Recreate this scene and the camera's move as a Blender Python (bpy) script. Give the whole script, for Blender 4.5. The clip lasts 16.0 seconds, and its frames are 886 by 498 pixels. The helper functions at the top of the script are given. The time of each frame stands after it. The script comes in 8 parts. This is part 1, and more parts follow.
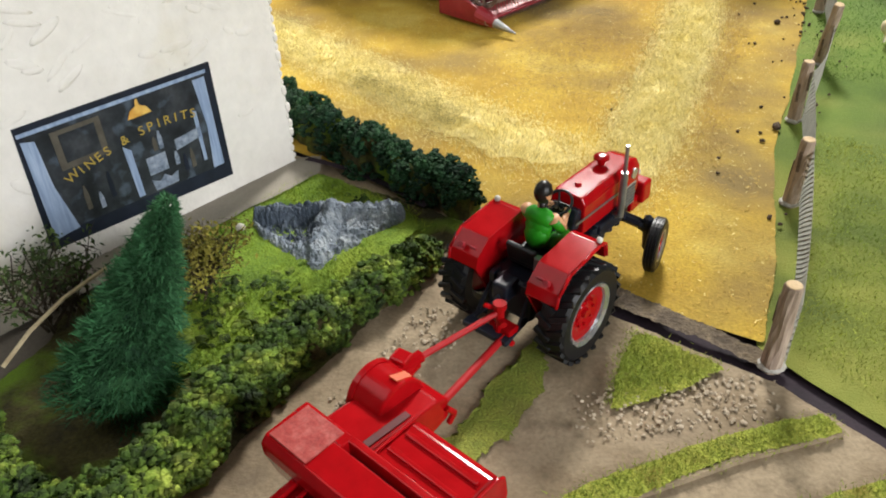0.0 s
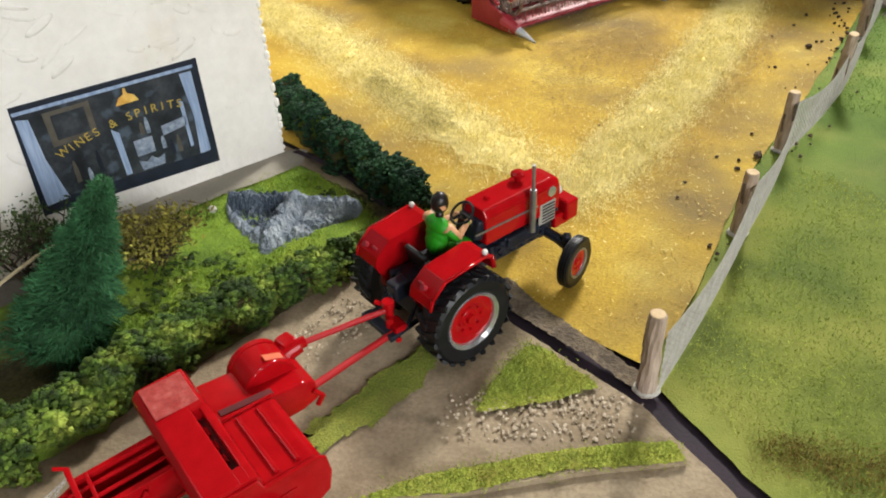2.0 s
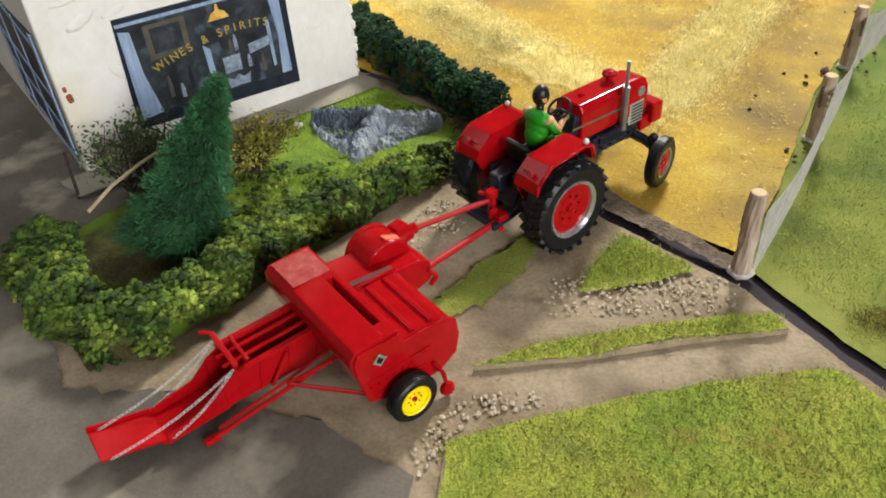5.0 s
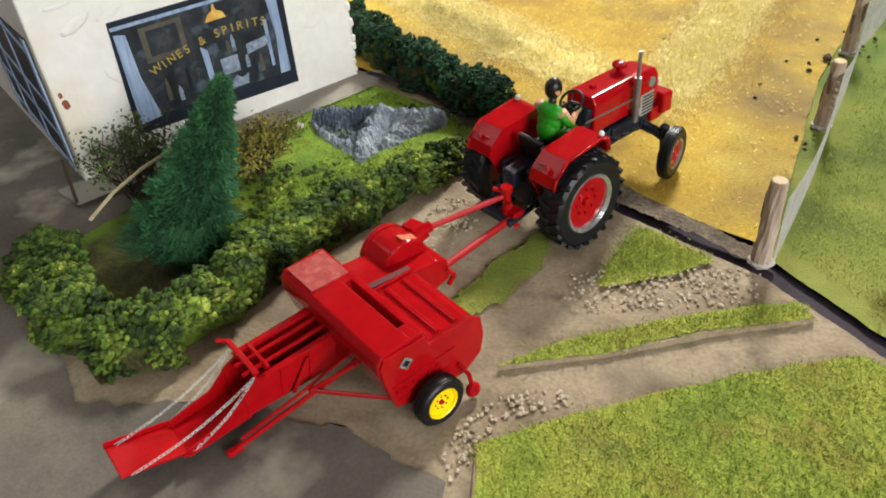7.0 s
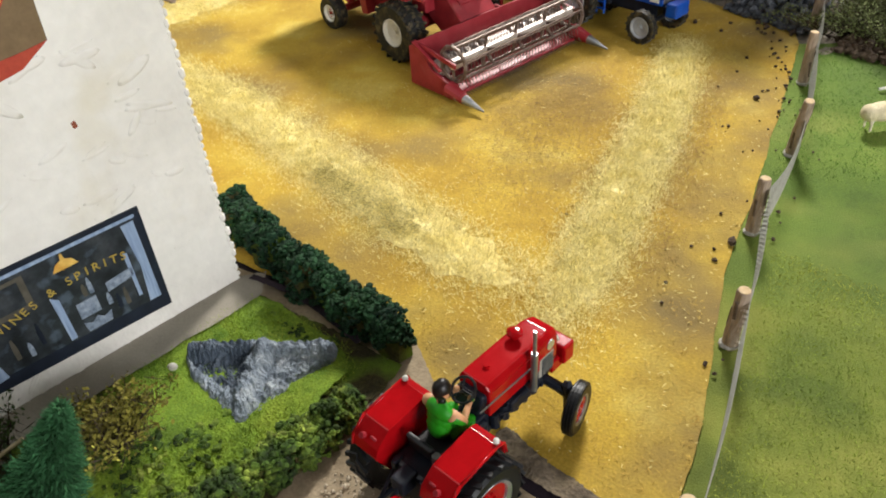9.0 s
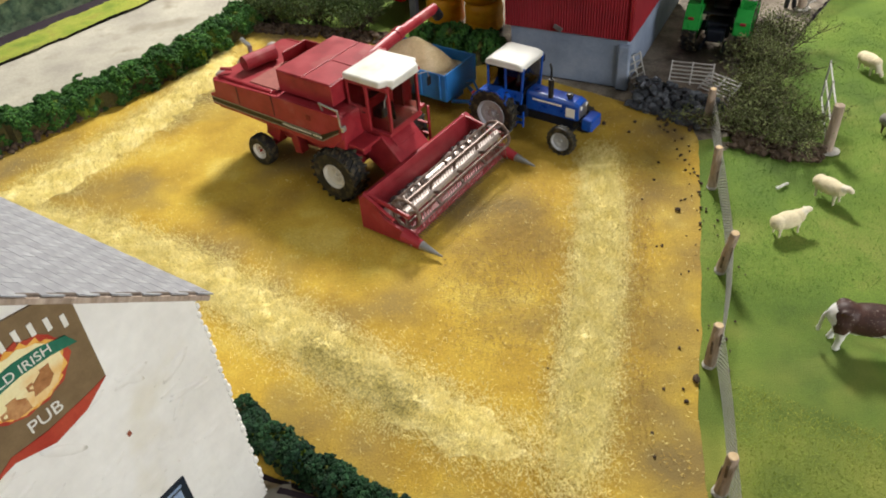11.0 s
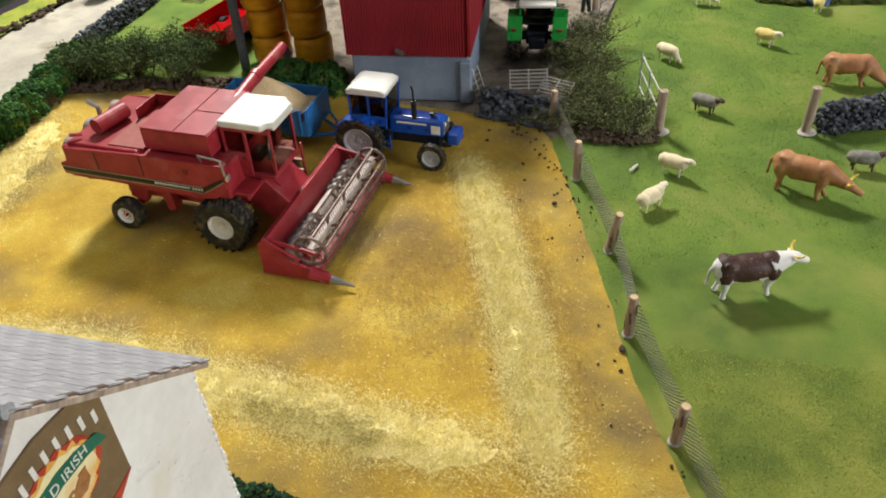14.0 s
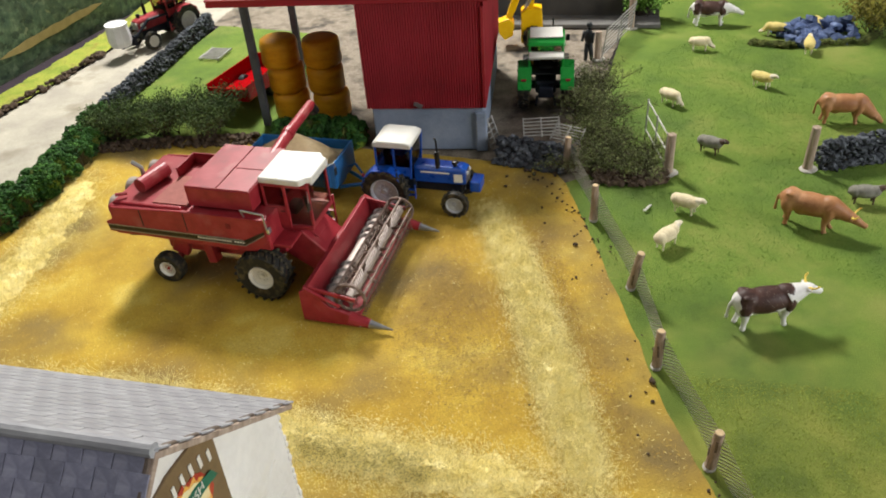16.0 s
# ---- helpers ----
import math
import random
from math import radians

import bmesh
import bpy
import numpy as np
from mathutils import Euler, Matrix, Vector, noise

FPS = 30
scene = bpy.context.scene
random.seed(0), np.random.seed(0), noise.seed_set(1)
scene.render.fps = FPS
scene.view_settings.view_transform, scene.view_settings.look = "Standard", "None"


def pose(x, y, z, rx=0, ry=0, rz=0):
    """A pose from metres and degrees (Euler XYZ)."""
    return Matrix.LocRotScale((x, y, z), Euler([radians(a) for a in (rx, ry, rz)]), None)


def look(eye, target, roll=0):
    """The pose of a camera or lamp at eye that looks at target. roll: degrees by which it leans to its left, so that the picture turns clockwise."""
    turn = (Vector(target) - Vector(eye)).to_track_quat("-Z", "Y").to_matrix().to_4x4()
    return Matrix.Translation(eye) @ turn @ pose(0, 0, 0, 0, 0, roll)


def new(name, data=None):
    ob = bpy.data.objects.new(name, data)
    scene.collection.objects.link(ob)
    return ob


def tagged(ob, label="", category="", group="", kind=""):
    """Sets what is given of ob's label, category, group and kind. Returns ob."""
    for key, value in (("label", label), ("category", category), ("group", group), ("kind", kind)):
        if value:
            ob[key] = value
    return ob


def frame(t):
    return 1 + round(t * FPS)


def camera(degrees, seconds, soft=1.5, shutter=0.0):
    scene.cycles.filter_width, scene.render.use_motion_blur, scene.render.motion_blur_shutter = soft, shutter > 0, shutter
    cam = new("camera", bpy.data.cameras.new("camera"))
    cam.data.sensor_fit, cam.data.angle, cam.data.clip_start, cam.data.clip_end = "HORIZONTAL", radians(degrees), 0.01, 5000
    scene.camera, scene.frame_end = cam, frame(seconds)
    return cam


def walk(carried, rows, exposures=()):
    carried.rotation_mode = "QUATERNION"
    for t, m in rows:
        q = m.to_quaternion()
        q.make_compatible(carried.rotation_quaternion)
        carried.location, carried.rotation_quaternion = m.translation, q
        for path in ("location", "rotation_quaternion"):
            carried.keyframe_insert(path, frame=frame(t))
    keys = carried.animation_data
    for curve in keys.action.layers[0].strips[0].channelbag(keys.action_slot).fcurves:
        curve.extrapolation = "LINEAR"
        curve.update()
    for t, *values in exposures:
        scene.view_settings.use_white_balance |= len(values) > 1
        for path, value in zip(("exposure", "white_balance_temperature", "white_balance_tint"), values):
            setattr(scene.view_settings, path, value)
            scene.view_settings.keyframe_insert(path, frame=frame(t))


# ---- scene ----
cam = camera(59.9, 16.0, soft=1.9)
METRES, EYE, TILT, LEAN, TURN = 1.176, 0.2104, -35.58, 1.97, 0.0
ROWS = [
    (0.0, 0.0, 0.0, 0.0, -0.0, 0.0, 0.0),
    (0.5, 0.0177, 0.005, 0.0061, 2.14, -0.37, -2.07),
    (1.0, 0.043, -0.0386, 0.0004, 4.4, -0.35, -3.75),
    (1.5, 0.0664, -0.0354, 0.0108, 6.74, -0.51, -4.95),
    (2.0, 0.0717, -0.0141, 0.007, 8.35, -1.01, -5.4),
    (2.5, 0.0655, -0.0268, -0.0024, 9.1, -1.58, -5.27),
    (3.0, 0.0633, -0.033, -0.0087, 9.2, -2.08, -4.9),
    (3.5, 0.0768, -0.0215, -0.0053, 8.94, -2.31, -4.74),
    (4.0, 0.0667, -0.0218, -0.0073, 8.83, -2.43, -4.73),
    (4.5, 0.0569, -0.0265, -0.0097, 8.88, -2.57, -4.83),
    (5.0, 0.044, -0.0317, -0.0256, 9.0, -2.81, -4.96),
    (7.5, 0.0326, -0.0259, -0.0255, 7.04, -2.69, -2.49),
    (8.0, 0.0386, -0.0175, -0.0005, 5.67, -2.33, -1.81),
    (8.5, 0.0399, 0.0106, 0.0306, 4.12, -2.29, -1.07),
    (9.0, 0.0425, 0.0051, 0.0719, 2.54, -2.42, -0.27),
    (9.5, 0.0293, -0.0709, 0.1146, 0.74, -3.57, 0.91),
    (10.0, 0.0034, -0.0925, 0.1515, -2.11, -4.09, 3.27),
    (12.5, -0.0256, 0.098, 0.2167, -17.27, -4.14, 10.36),
    (13.0, -0.077, 0.0665, 0.2428, -21.65, -4.81, 11.75),
    (13.5, -0.09, 0.0314, 0.2176, -23.75, -6.25, 14.78),
    (14.0, -0.0834, -0.0128, 0.1939, -23.14, -5.66, 16.61),
    (14.5, -0.0837, -0.0082, 0.192, -21.74, -4.76, 16.58),
    (15.0, -0.0895, -0.0117, 0.199, -21.13, -3.87, 16.57),
    (15.5, -0.0808, -0.0207, 0.1959, -21.79, -3.26, 17.16),
    (16.0, -0.1171, -0.0291, 0.2066, -23.81, -2.86, 18.42),
]
walk(cam, [(t, pose(0, 0, EYE, TILT, LEAN, TURN) @ pose(METRES * x, METRES * y, METRES * z, 90 + pitch, roll, yaw)) for t, x, y, z, yaw, pitch, roll in ROWS],
     exposures=[(0.0, 0.2), (4.0, 0.24), (7.5, 0.32), (8.3, 0.17), (9.0, 0.1), (10.0, 0.0), (12.5, -0.07), (16.0, -0.07)])

# ---- hall light: unseen lamps, one key and three added fills ----
world = bpy.data.worlds.new("hall_air")
scene.world = world
world.use_nodes = True
world.node_tree.nodes["Background"].inputs[0].default_value = (0.9, 0.95, 1.0, 1)
world.node_tree.nodes["Background"].inputs[1].default_value = 0.3


def area_lamp(name, at, target, sx, sy, watts, colour):
    data = bpy.data.lights.new(name, "AREA")
    data.shape, data.size, data.size_y, data.energy, data.color = "RECTANGLE", sx, sy, watts, colour
    lamp = new(name, data)
    lamp.matrix_world = look(at, target)
    return tagged(lamp, "unseen soft panel light added to light the display", "ceiling light", kind="structure")


# Key lamp, out of view, placed from the way the shadows fall.
area_lamp("unseen_lamp", (0.43, 1.8, 1.28), (0.05, 0.55, 0.0), 0.3, 0.3, 54.0, (1.0, 0.97, 0.92))
# Low front fill, added to brighten the pub wall.
area_lamp("unseen_lamp", (1.45, -1.35, 0.8), (-0.1, 0.35, 0.1), 1.2, 0.9, 48.0, (0.97, 0.98, 1.0))
# Two more fills, added to lift the left and right of the display.
area_lamp("unseen_lamp", (-1.4, 0.3, 2.0), (-0.1, 0.9, 0.0), 1.2, 1.6, 9.0, (0.96, 0.98, 1.0))
area_lamp("unseen_lamp", (1.7, 0.9, 2.2), (0.4, 0.7, 0.0), 1.2, 1.6, 7.0, (1.0, 0.98, 0.96))

# ---- materials ----


def srgb(text):
    v = [int(text[i:i + 2], 16) / 255 for i in (0, 2, 4)]
    return tuple(c / 12.92 if c < 0.04045 else ((c + 0.055) / 1.055) ** 2.4 for c in v) + (1.0,)


def surface(name, colours, rough=0.6, metal=0.0, scale=150.0, fine=900.0, grain=0.12, bump=0.3, depth=0.0004, coat=0.0,
            island=0.0, piece=0.0, rough_var=0.1, stretch=(1, 1, 1), spots=None):
    """A node material: colours mixed by noise of two scales, fine grain, relief, and an optional spot colour."""
    m = bpy.data.materials.new(name)
    m.use_nodes = True
    nt = m.node_tree
    node, link = nt.nodes.new, nt.links.new
    bsdf = nt.nodes["Principled BSDF"]
    tc = node("ShaderNodeTexCoord")
    mp = node("ShaderNodeMapping")
    mp.inputs["Scale"].default_value = stretch
    link(tc.outputs["Object"], mp.inputs["Vector"])
    n1 = node("ShaderNodeTexNoise")
    n1.inputs["Scale"].default_value, n1.inputs["Detail"].default_value, n1.inputs["Roughness"].default_value = scale, 6, 0.62
    link(mp.outputs[0], n1.inputs["Vector"])
    ramp = node("ShaderNodeValToRGB")
    els = ramp.color_ramp.elements
    n = len(colours)
    els[0].position, els[1].position = 0.33, 0.67
    for i in range(n - 2):
        els.new(0.33 + 0.34 * (i + 1) / (n - 1))
    for e, c in zip(els, colours if n > 1 else [colours[0], colours[0]]):
        e.color = srgb(c)
    link(n1.outputs["Fac"], ramp.inputs["Fac"])
    n2 = node("ShaderNodeTexNoise")
    n2.inputs["Scale"].default_value, n2.inputs["Detail"].default_value = fine, 3
    link(mp.outputs[0], n2.inputs["Vector"])
    value = node("ShaderNodeMapRange")
    value.inputs["From Min"].default_value, value.inputs["From Max"].default_value = 0.25, 0.75
    value.inputs["To Min"].default_value, value.inputs["To Max"].default_value = 1 - grain, 1 + grain
    link(n2.outputs["Fac"], value.inputs["Value"])
    hsv = node("ShaderNodeHueSaturation")
    link(ramp.outputs["Color"], hsv.inputs["Color"])
    last = value.outputs[0]
    if island or piece:
        info = node("ShaderNodeNewGeometry") if island else node("ShaderNodeObjectInfo")
        r = node("ShaderNodeMapRange")
        amount = island or piece
        r.inputs["To Min"].default_value, r.inputs["To Max"].default_value = 1 - amount, 1 + amount
        link(info.outputs["Random Per Island" if island else "Random"], r.inputs["Value"])
        mul = node("ShaderNodeMath")
        mul.operation = "MULTIPLY"
        link(last, mul.inputs[0])
        link(r.outputs[0], mul.inputs[1])
        last = mul.outputs[0]
    link(last, hsv.inputs["Value"])
    colour = hsv.outputs["Color"]
    if spots:
        tint, size, low, high = spots
        n3 = node("ShaderNodeTexNoise")
        n3.inputs["Scale"].default_value, n3.inputs["Detail"].default_value = size, 4
        link(tc.outputs["Object"], n3.inputs["Vector"])
        mr = node("ShaderNodeMapRange")
        mr.inputs["From Min"].default_value, mr.inputs["From Max"].default_value = low, high
        link(n3.outputs["Fac"], mr.inputs["Value"])
        mix = node("ShaderNodeMix")
        mix.data_type = "RGBA"
        link(mr.outputs[0], mix.inputs["Factor"])
        link(colour, mix.inputs["A"])
        mix.inputs["B"].default_value = srgb(tint)
        colour = mix.outputs["Result"]
    link(colour, bsdf.inputs["Base Color"])
    rr = node("ShaderNodeMapRange")
    rr.inputs["To Min"].default_value, rr.inputs["To Max"].default_value = max(0.02, rough - rough_var), min(1, rough + rough_var)
    link(n1.outputs["Fac"], rr.inputs["Value"])
    link(rr.outputs[0], bsdf.inputs["Roughness"])
    bsdf.inputs["Metallic"].default_value = metal
    bsdf.inputs["Specular IOR Level"].default_value = 0.35
    bsdf.inputs["Coat Weight"].default_value = coat
    bsdf.inputs["Coat Roughness"].default_value = 0.08
    if bump:
        b = node("ShaderNodeBump")
        b.inputs["Strength"].default_value, b.inputs["Distance"].default_value = bump, depth
        add = node("ShaderNodeMath")
        add.operation = "ADD"
        link(n1.outputs["Fac"], add.inputs[0])
        link(n2.outputs["Fac"], add.inputs[1])
        link(add.outputs[0], b.inputs["Height"])
        link(b.outputs[0], bsdf.inputs["Normal"])
    return m


def glass(name, tint="dfe8e8"):
    m = bpy.data.materials.new(name)
    m.use_nodes = True
    b = m.node_tree.nodes["Principled BSDF"]
    b.inputs["Base Color"].default_value = srgb(tint)
    b.inputs["Roughness"].default_value = 0.03
    b.inputs["Transmission Weight"].default_value = 1.0
    b.inputs["IOR"].default_value = 1.15
    return m


RED = surface("gloss_red_paint", ["960a10", "a60d14"], 0.13, coat=0.0, grain=0.03, bump=0.05, depth=0.0001, rough_var=0.04)
RED.node_tree.nodes["Principled BSDF"].inputs["Specular IOR Level"].default_value = 0.22
RED_BAR = surface("satin_red_paint", ["980a10", "a80d14"], 0.55, grain=0.04, bump=0.05, depth=0.0001)
RED_DULL = surface("dusty_red_paint", ["7e2028", "90262e", "9a343a"], 0.42, scale=60, grain=0.06, bump=0.06, depth=0.0001, spots=("a0605a", 40, 0.6, 0.85))
BLUE = surface("gloss_blue_paint", ["0f3f96", "1550ac"], 0.3, coat=0.3, grain=0.04, bump=0.05, depth=0.0001)
TRAILER_BLUE = surface("light_blue_paint", ["2468a8", "2f78b8"], 0.4, scale=60, grain=0.05, bump=0.06, depth=0.0001)
GREEN = surface("gloss_green_paint", ["1a8a34", "229a3c"], 0.3, coat=0.3, grain=0.04, bump=0.05, depth=0.0001)
YELLOW = surface("yellow_plastic", ["f0b800", "f5c410"], 0.35, grain=0.04, bump=0.05, depth=0.0001)
RIM_YELLOW = surface("rim_yellow_paint", ["f0d000", "f4d808"], 0.35, grain=0.03, bump=0)
WHITE = surface("white_plastic", ["c8c6be", "d4d2ca"], 0.4, scale=60, grain=0.03, bump=0.05, depth=0.0001, spots=("c2bda8", 50, 0.58, 0.8))
BLACK = surface("black_rubber", ["0c0d0f", "16171a"], 0.45, grain=0.2, bump=0.15, depth=0.0002)
MUD_TYRE = surface("dusty_tyre_rubber", ["17181a", "24241f"], 0.55, grain=0.2, bump=0.2, depth=0.0002, spots=("5a5038", 180, 0.5, 0.7))
DARK = surface("dark_blue_black_casting", ["10131c", "1c222e"], 0.42, grain=0.15, bump=0.2, depth=0.0002)
STEEL = surface("grey_metal", ["8a8c8e", "a4a6a8"], 0.33, metal=0.8, grain=0.08, bump=0.08, depth=0.0001)
CHROME = surface("chrome", ["b8babc", "d0d2d4"], 0.16, metal=0.8, grain=0.03, bump=0)
BROWN_METAL = surface("brown_worn_reel_metal", ["4e3c34", "6c5a50", "8c7c74"], 0.45, metal=0.3, scale=200, grain=0.15, bump=0.15, depth=0.0002)
GLASS = glass("tinted_cab_plastic", "c8bcb0")
FIELD = surface("ochre_field_flock", ["987a24", "ae8e30", "bc9e3a", "c8b054"], 0.9, scale=11, fine=700, grain=0.24, bump=0.6, depth=0.0006, spots=("826e40", 9, 0.48, 0.66))
STRAW = surface("pale_straw_fibre", ["dcc870", "ead98e", "f0e4a8"], 0.8, scale=60, fine=900, grain=0.22, bump=0.7, depth=0.0008, stretch=(1, 1, 1))
STRAND = surface("straw_strand", ["dccb78", "efe29e"], 0.75, scale=60, grain=0.1, bump=0, island=0.22)
GRASS = surface("short_green_flock", ["4a6022", "566e26", "647a2c", "748038"], 0.9, scale=9, fine=1100, grain=0.35, bump=0.8, depth=0.0008, spots=("7e8640", 14, 0.55, 0.8))
GRASS_YELLOW = surface("yellow_green_flock", ["6e802a", "849234", "989c3e", "787e38"], 0.9, scale=28, fine=1100, grain=0.4, bump=0.9, depth=0.001, spots=("8a7a38", 45, 0.58, 0.75))


def worn_towards(m, colours, size, px, py, ux, uy, soft):
    """Mixes a second flock colour in across a wavering soft line through (px, py), on the side of (ux, uy)."""
    nt = m.node_tree
    node, link = nt.nodes.new, nt.links.new
    base = nt.nodes["Principled BSDF"].inputs["Base Color"]
    old = base.links[0].from_socket
    tc = node("ShaderNodeTexCoord")
    dot = node("ShaderNodeVectorMath")
    dot.operation = "DOT_PRODUCT"
    dot.inputs[1].default_value = (ux, uy, 0)
    link(tc.outputs["Object"], dot.inputs[0])
    noise = node("ShaderNodeTexNoise")
    noise.inputs["Scale"].default_value, noise.inputs["Detail"].default_value = size, 7
    link(tc.outputs["Object"], noise.inputs["Vector"])
    wave = node("ShaderNodeMath")
    wave.operation = "MULTIPLY_ADD"
    wave.inputs[1].default_value = 2.2 * soft
    link(noise.outputs["Fac"], wave.inputs[0])
    link(dot.outputs["Value"], wave.inputs[2])
    side = node("ShaderNodeMapRange")
    mid = px * ux + py * uy + 1.1 * soft
    side.inputs["From Min"].default_value, side.inputs["From Max"].default_value = mid - soft, mid + soft
    link(wave.outputs[0], side.inputs["Value"])
    ramp = node("ShaderNodeValToRGB")
    els = ramp.color_ramp.elements
    els[0].position, els[1].position = 0.36, 0.66
    els.new(0.5)
    for e, c in zip(els, colours):
        e.color = srgb(c)
    link(noise.outputs["Fac"], ramp.inputs["Fac"])
    mix = node("ShaderNodeMix")
    mix.data_type = "RGBA"
    link(side.outputs[0], mix.inputs["Factor"])
    link(old, mix.inputs["A"])
    link(ramp.outputs["Color"], mix.inputs["B"])
    link(mix.outputs["Result"], base)


worn_towards(GRASS, ["566226", "707a30", "84883c"], 22, 0.24, 0.36, -0.6, -0.8, 0.09)
BLADE = surface("grass_blade", ["6c8028", "8c983a", "a4a44a"], 0.8, scale=12, grain=0.1, bump=0, island=0.35)
BLADE_DARK = surface("meadow_blade", ["4c6e24", "5a7e2c", "6a8c36"], 0.8, scale=9, grain=0.1, bump=0, island=0.3)
MUD = surface("pale_grey_brown_plaster_mud", ["71634d", "897961", "9b8b72", "796b56"], 0.88, scale=30, fine=600, grain=0.16, bump=0.4, depth=0.001, spots=("6a5d4c", 22, 0.55, 0.75))
TARMAC = surface("grey_dusty_road", ["504a42", "625b51", "736b5f"], 0.85, scale=14, fine=700, grain=0.12, bump=0.4, depth=0.0006, spots=("a39a88", 26, 0.56, 0.72))
SOIL_AND_SHADE = surface("garden_soil_and_hedge_shade", ["33301c", "454020", "4e4a26"], 0.95, scale=60, fine=700, grain=0.4, bump=0.9, depth=0.0015, spots=("5f7a20", 30, 0.5, 0.65))
LAWN = surface("bright_lawn_flock", ["5a7420", "74902a", "8ca034"], 0.9, scale=35, fine=1000, grain=0.35, bump=0.9, depth=0.001, spots=("50701c", 40, 0.55, 0.7))
BASE = surface("dark_board_edge", ["20171f", "32262f"], 0.8, scale=60, grain=0.2, bump=0.3)
CONCRETE = surface("grey_path_card", ["847e72", "968f82"], 0.85, scale=40, grain=0.1, bump=0.3)
PLASTER = surface("white_rough_plaster", ["dbd7cf", "e5e1d9", "edeae3"], 0.7, scale=13, fine=160, grain=0.04, bump=0.7, depth=0.0014, spots=("d6cdb4", 16, 0.55, 0.75))
STONE = surface("blue_grey_cast_stone", ["545d68", "78828c", "a2a9ae"], 0.8, scale=110, fine=700, grain=0.2, bump=0.7, depth=0.0015)
STONE_DARK = surface("dark_wet_cast_stone", ["333c48", "424d5a", "56616e"], 0.6, scale=110, fine=700, grain=0.2, bump=0.5, depth=0.001)
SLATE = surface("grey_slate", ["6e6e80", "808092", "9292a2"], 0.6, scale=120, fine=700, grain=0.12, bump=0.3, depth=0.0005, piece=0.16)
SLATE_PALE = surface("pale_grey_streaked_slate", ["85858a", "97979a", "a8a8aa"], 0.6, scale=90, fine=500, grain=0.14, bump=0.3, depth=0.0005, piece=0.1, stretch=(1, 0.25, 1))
WOOD = surface("weathered_post_wood", ["8a7866", "a39080", "b8a694"], 0.8, scale=90, fine=500, grain=0.18, bump=0.4, depth=0.0005, stretch=(2, 2, 0.35))
TWIG = surface("dark_twig", ["2c2418", "43382a"], 0.9, scale=200, grain=0.2, bump=0.3)
PALE_TWIG = surface("pale_stripped_twig", ["a39270", "bcae8c"], 0.8, scale=200, grain=0.15, bump=0.3)
WIRE = surface("grey_wire_mesh", ["98948a", "b4b0a6"], 0.55, metal=0.2, grain=0.1, bump=0)
HEDGE = surface("green_foam_foliage", ["1c2c0c", "364c16", "5a6e24", "8c9840"], 0.95, scale=70, fine=900, grain=0.25, bump=0.7, depth=0.001, island=0.6)
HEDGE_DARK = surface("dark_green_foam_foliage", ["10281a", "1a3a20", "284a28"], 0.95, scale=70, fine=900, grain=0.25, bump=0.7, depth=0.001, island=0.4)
HEDGE_MID = surface("mid_green_foam_foliage", ["1c3c16", "2c521c", "426a26"], 0.95, scale=70, fine=900, grain=0.25, bump=0.7, depth=0.001, island=0.4)
FIR = surface("fir_needle_green", ["22482a", "2f5c36", "3f744a"], 0.9, scale=60, grain=0.2, bump=0, island=0.3)
SCRUB = surface("dull_olive_leaf", ["48502e", "60683c", "7a8050"], 0.95, scale=60, grain=0.2, bump=0, island=0.4)
SILVER = surface("dusty_silver_tube", ["a89c94", "c4b8b0"], 0.42, metal=0.25, scale=200, grain=0.12, bump=0.1)
SCRUB_GREEN = surface("grey_green_leaf", ["2c3a1c", "42542a", "5c6e3a"], 0.95, scale=60, grain=0.2, bump=0, island=0.4)
SCRUB_BROWN = surface("brown_green_leaf", ["5a5420", "766f2a", "8e8c38"], 0.95, scale=60, grain=0.2, bump=0, island=0.4)
CLOD = surface("dark_soil_clod", ["40342a", "5c4c3c"], 0.95, scale=200, grain=0.3, bump=0.8, depth=0.001)
RUBBLE = surface("dark_grey_rubble", ["2a2d32", "44484e", "60646a"], 0.85, scale=120, grain=0.25, bump=0.6, depth=0.001, island=0.35)
CLADDING = surface("dark_red_corrugated_sheet", ["7c1620", "8a1a25", "94202c"], 0.5, scale=20, grain=0.05, bump=0.05)
GREY_WALL = surface("blue_grey_painted_wall", ["6f7b8e", "7d899c", "8b96a8"], 0.7, scale=25, fine=400, grain=0.05, bump=0.35, depth=0.0006)
BALE = surface("orange_wrapped_bale", ["c88410", "d89818", "e0a428"], 0.45, scale=40, fine=300, grain=0.06, bump=0.3, depth=0.0005, stretch=(1, 1, 3))
GRAIN = surface("tan_grain_heap", ["cab084", "d8c094", "e2cca4"], 0.9, scale=60, fine=1200, grain=0.2, bump=0.7, depth=0.0006)
WOOL = surface("cream_wool", ["cfc09a", "dccfae"], 0.85, scale=160, fine=900, grain=0.1, bump=0.6, depth=0.0008)
WOOL_GREY = surface("grey_wool", ["6e6c64", "8a877c"], 0.85, scale=160, fine=900, grain=0.1, bump=0.6, depth=0.0008)
WOOL_YELLOW = surface("yellowish_wool", ["c8b468", "d6c480"], 0.85, scale=160, fine=900, grain=0.1, bump=0.6, depth=0.0008)
HIDE_WHITE = surface("white_cow_hide", ["d2cfca", "e2e0dc"], 0.5, scale=90, grain=0.05, bump=0.2)
HIDE_BROWN = surface("dark_brown_cow_patch", ["35211c", "4c322a"], 0.55, scale=120, grain=0.25, bump=0.3, spots=("b8aea4", 900, 0.66, 0.72))
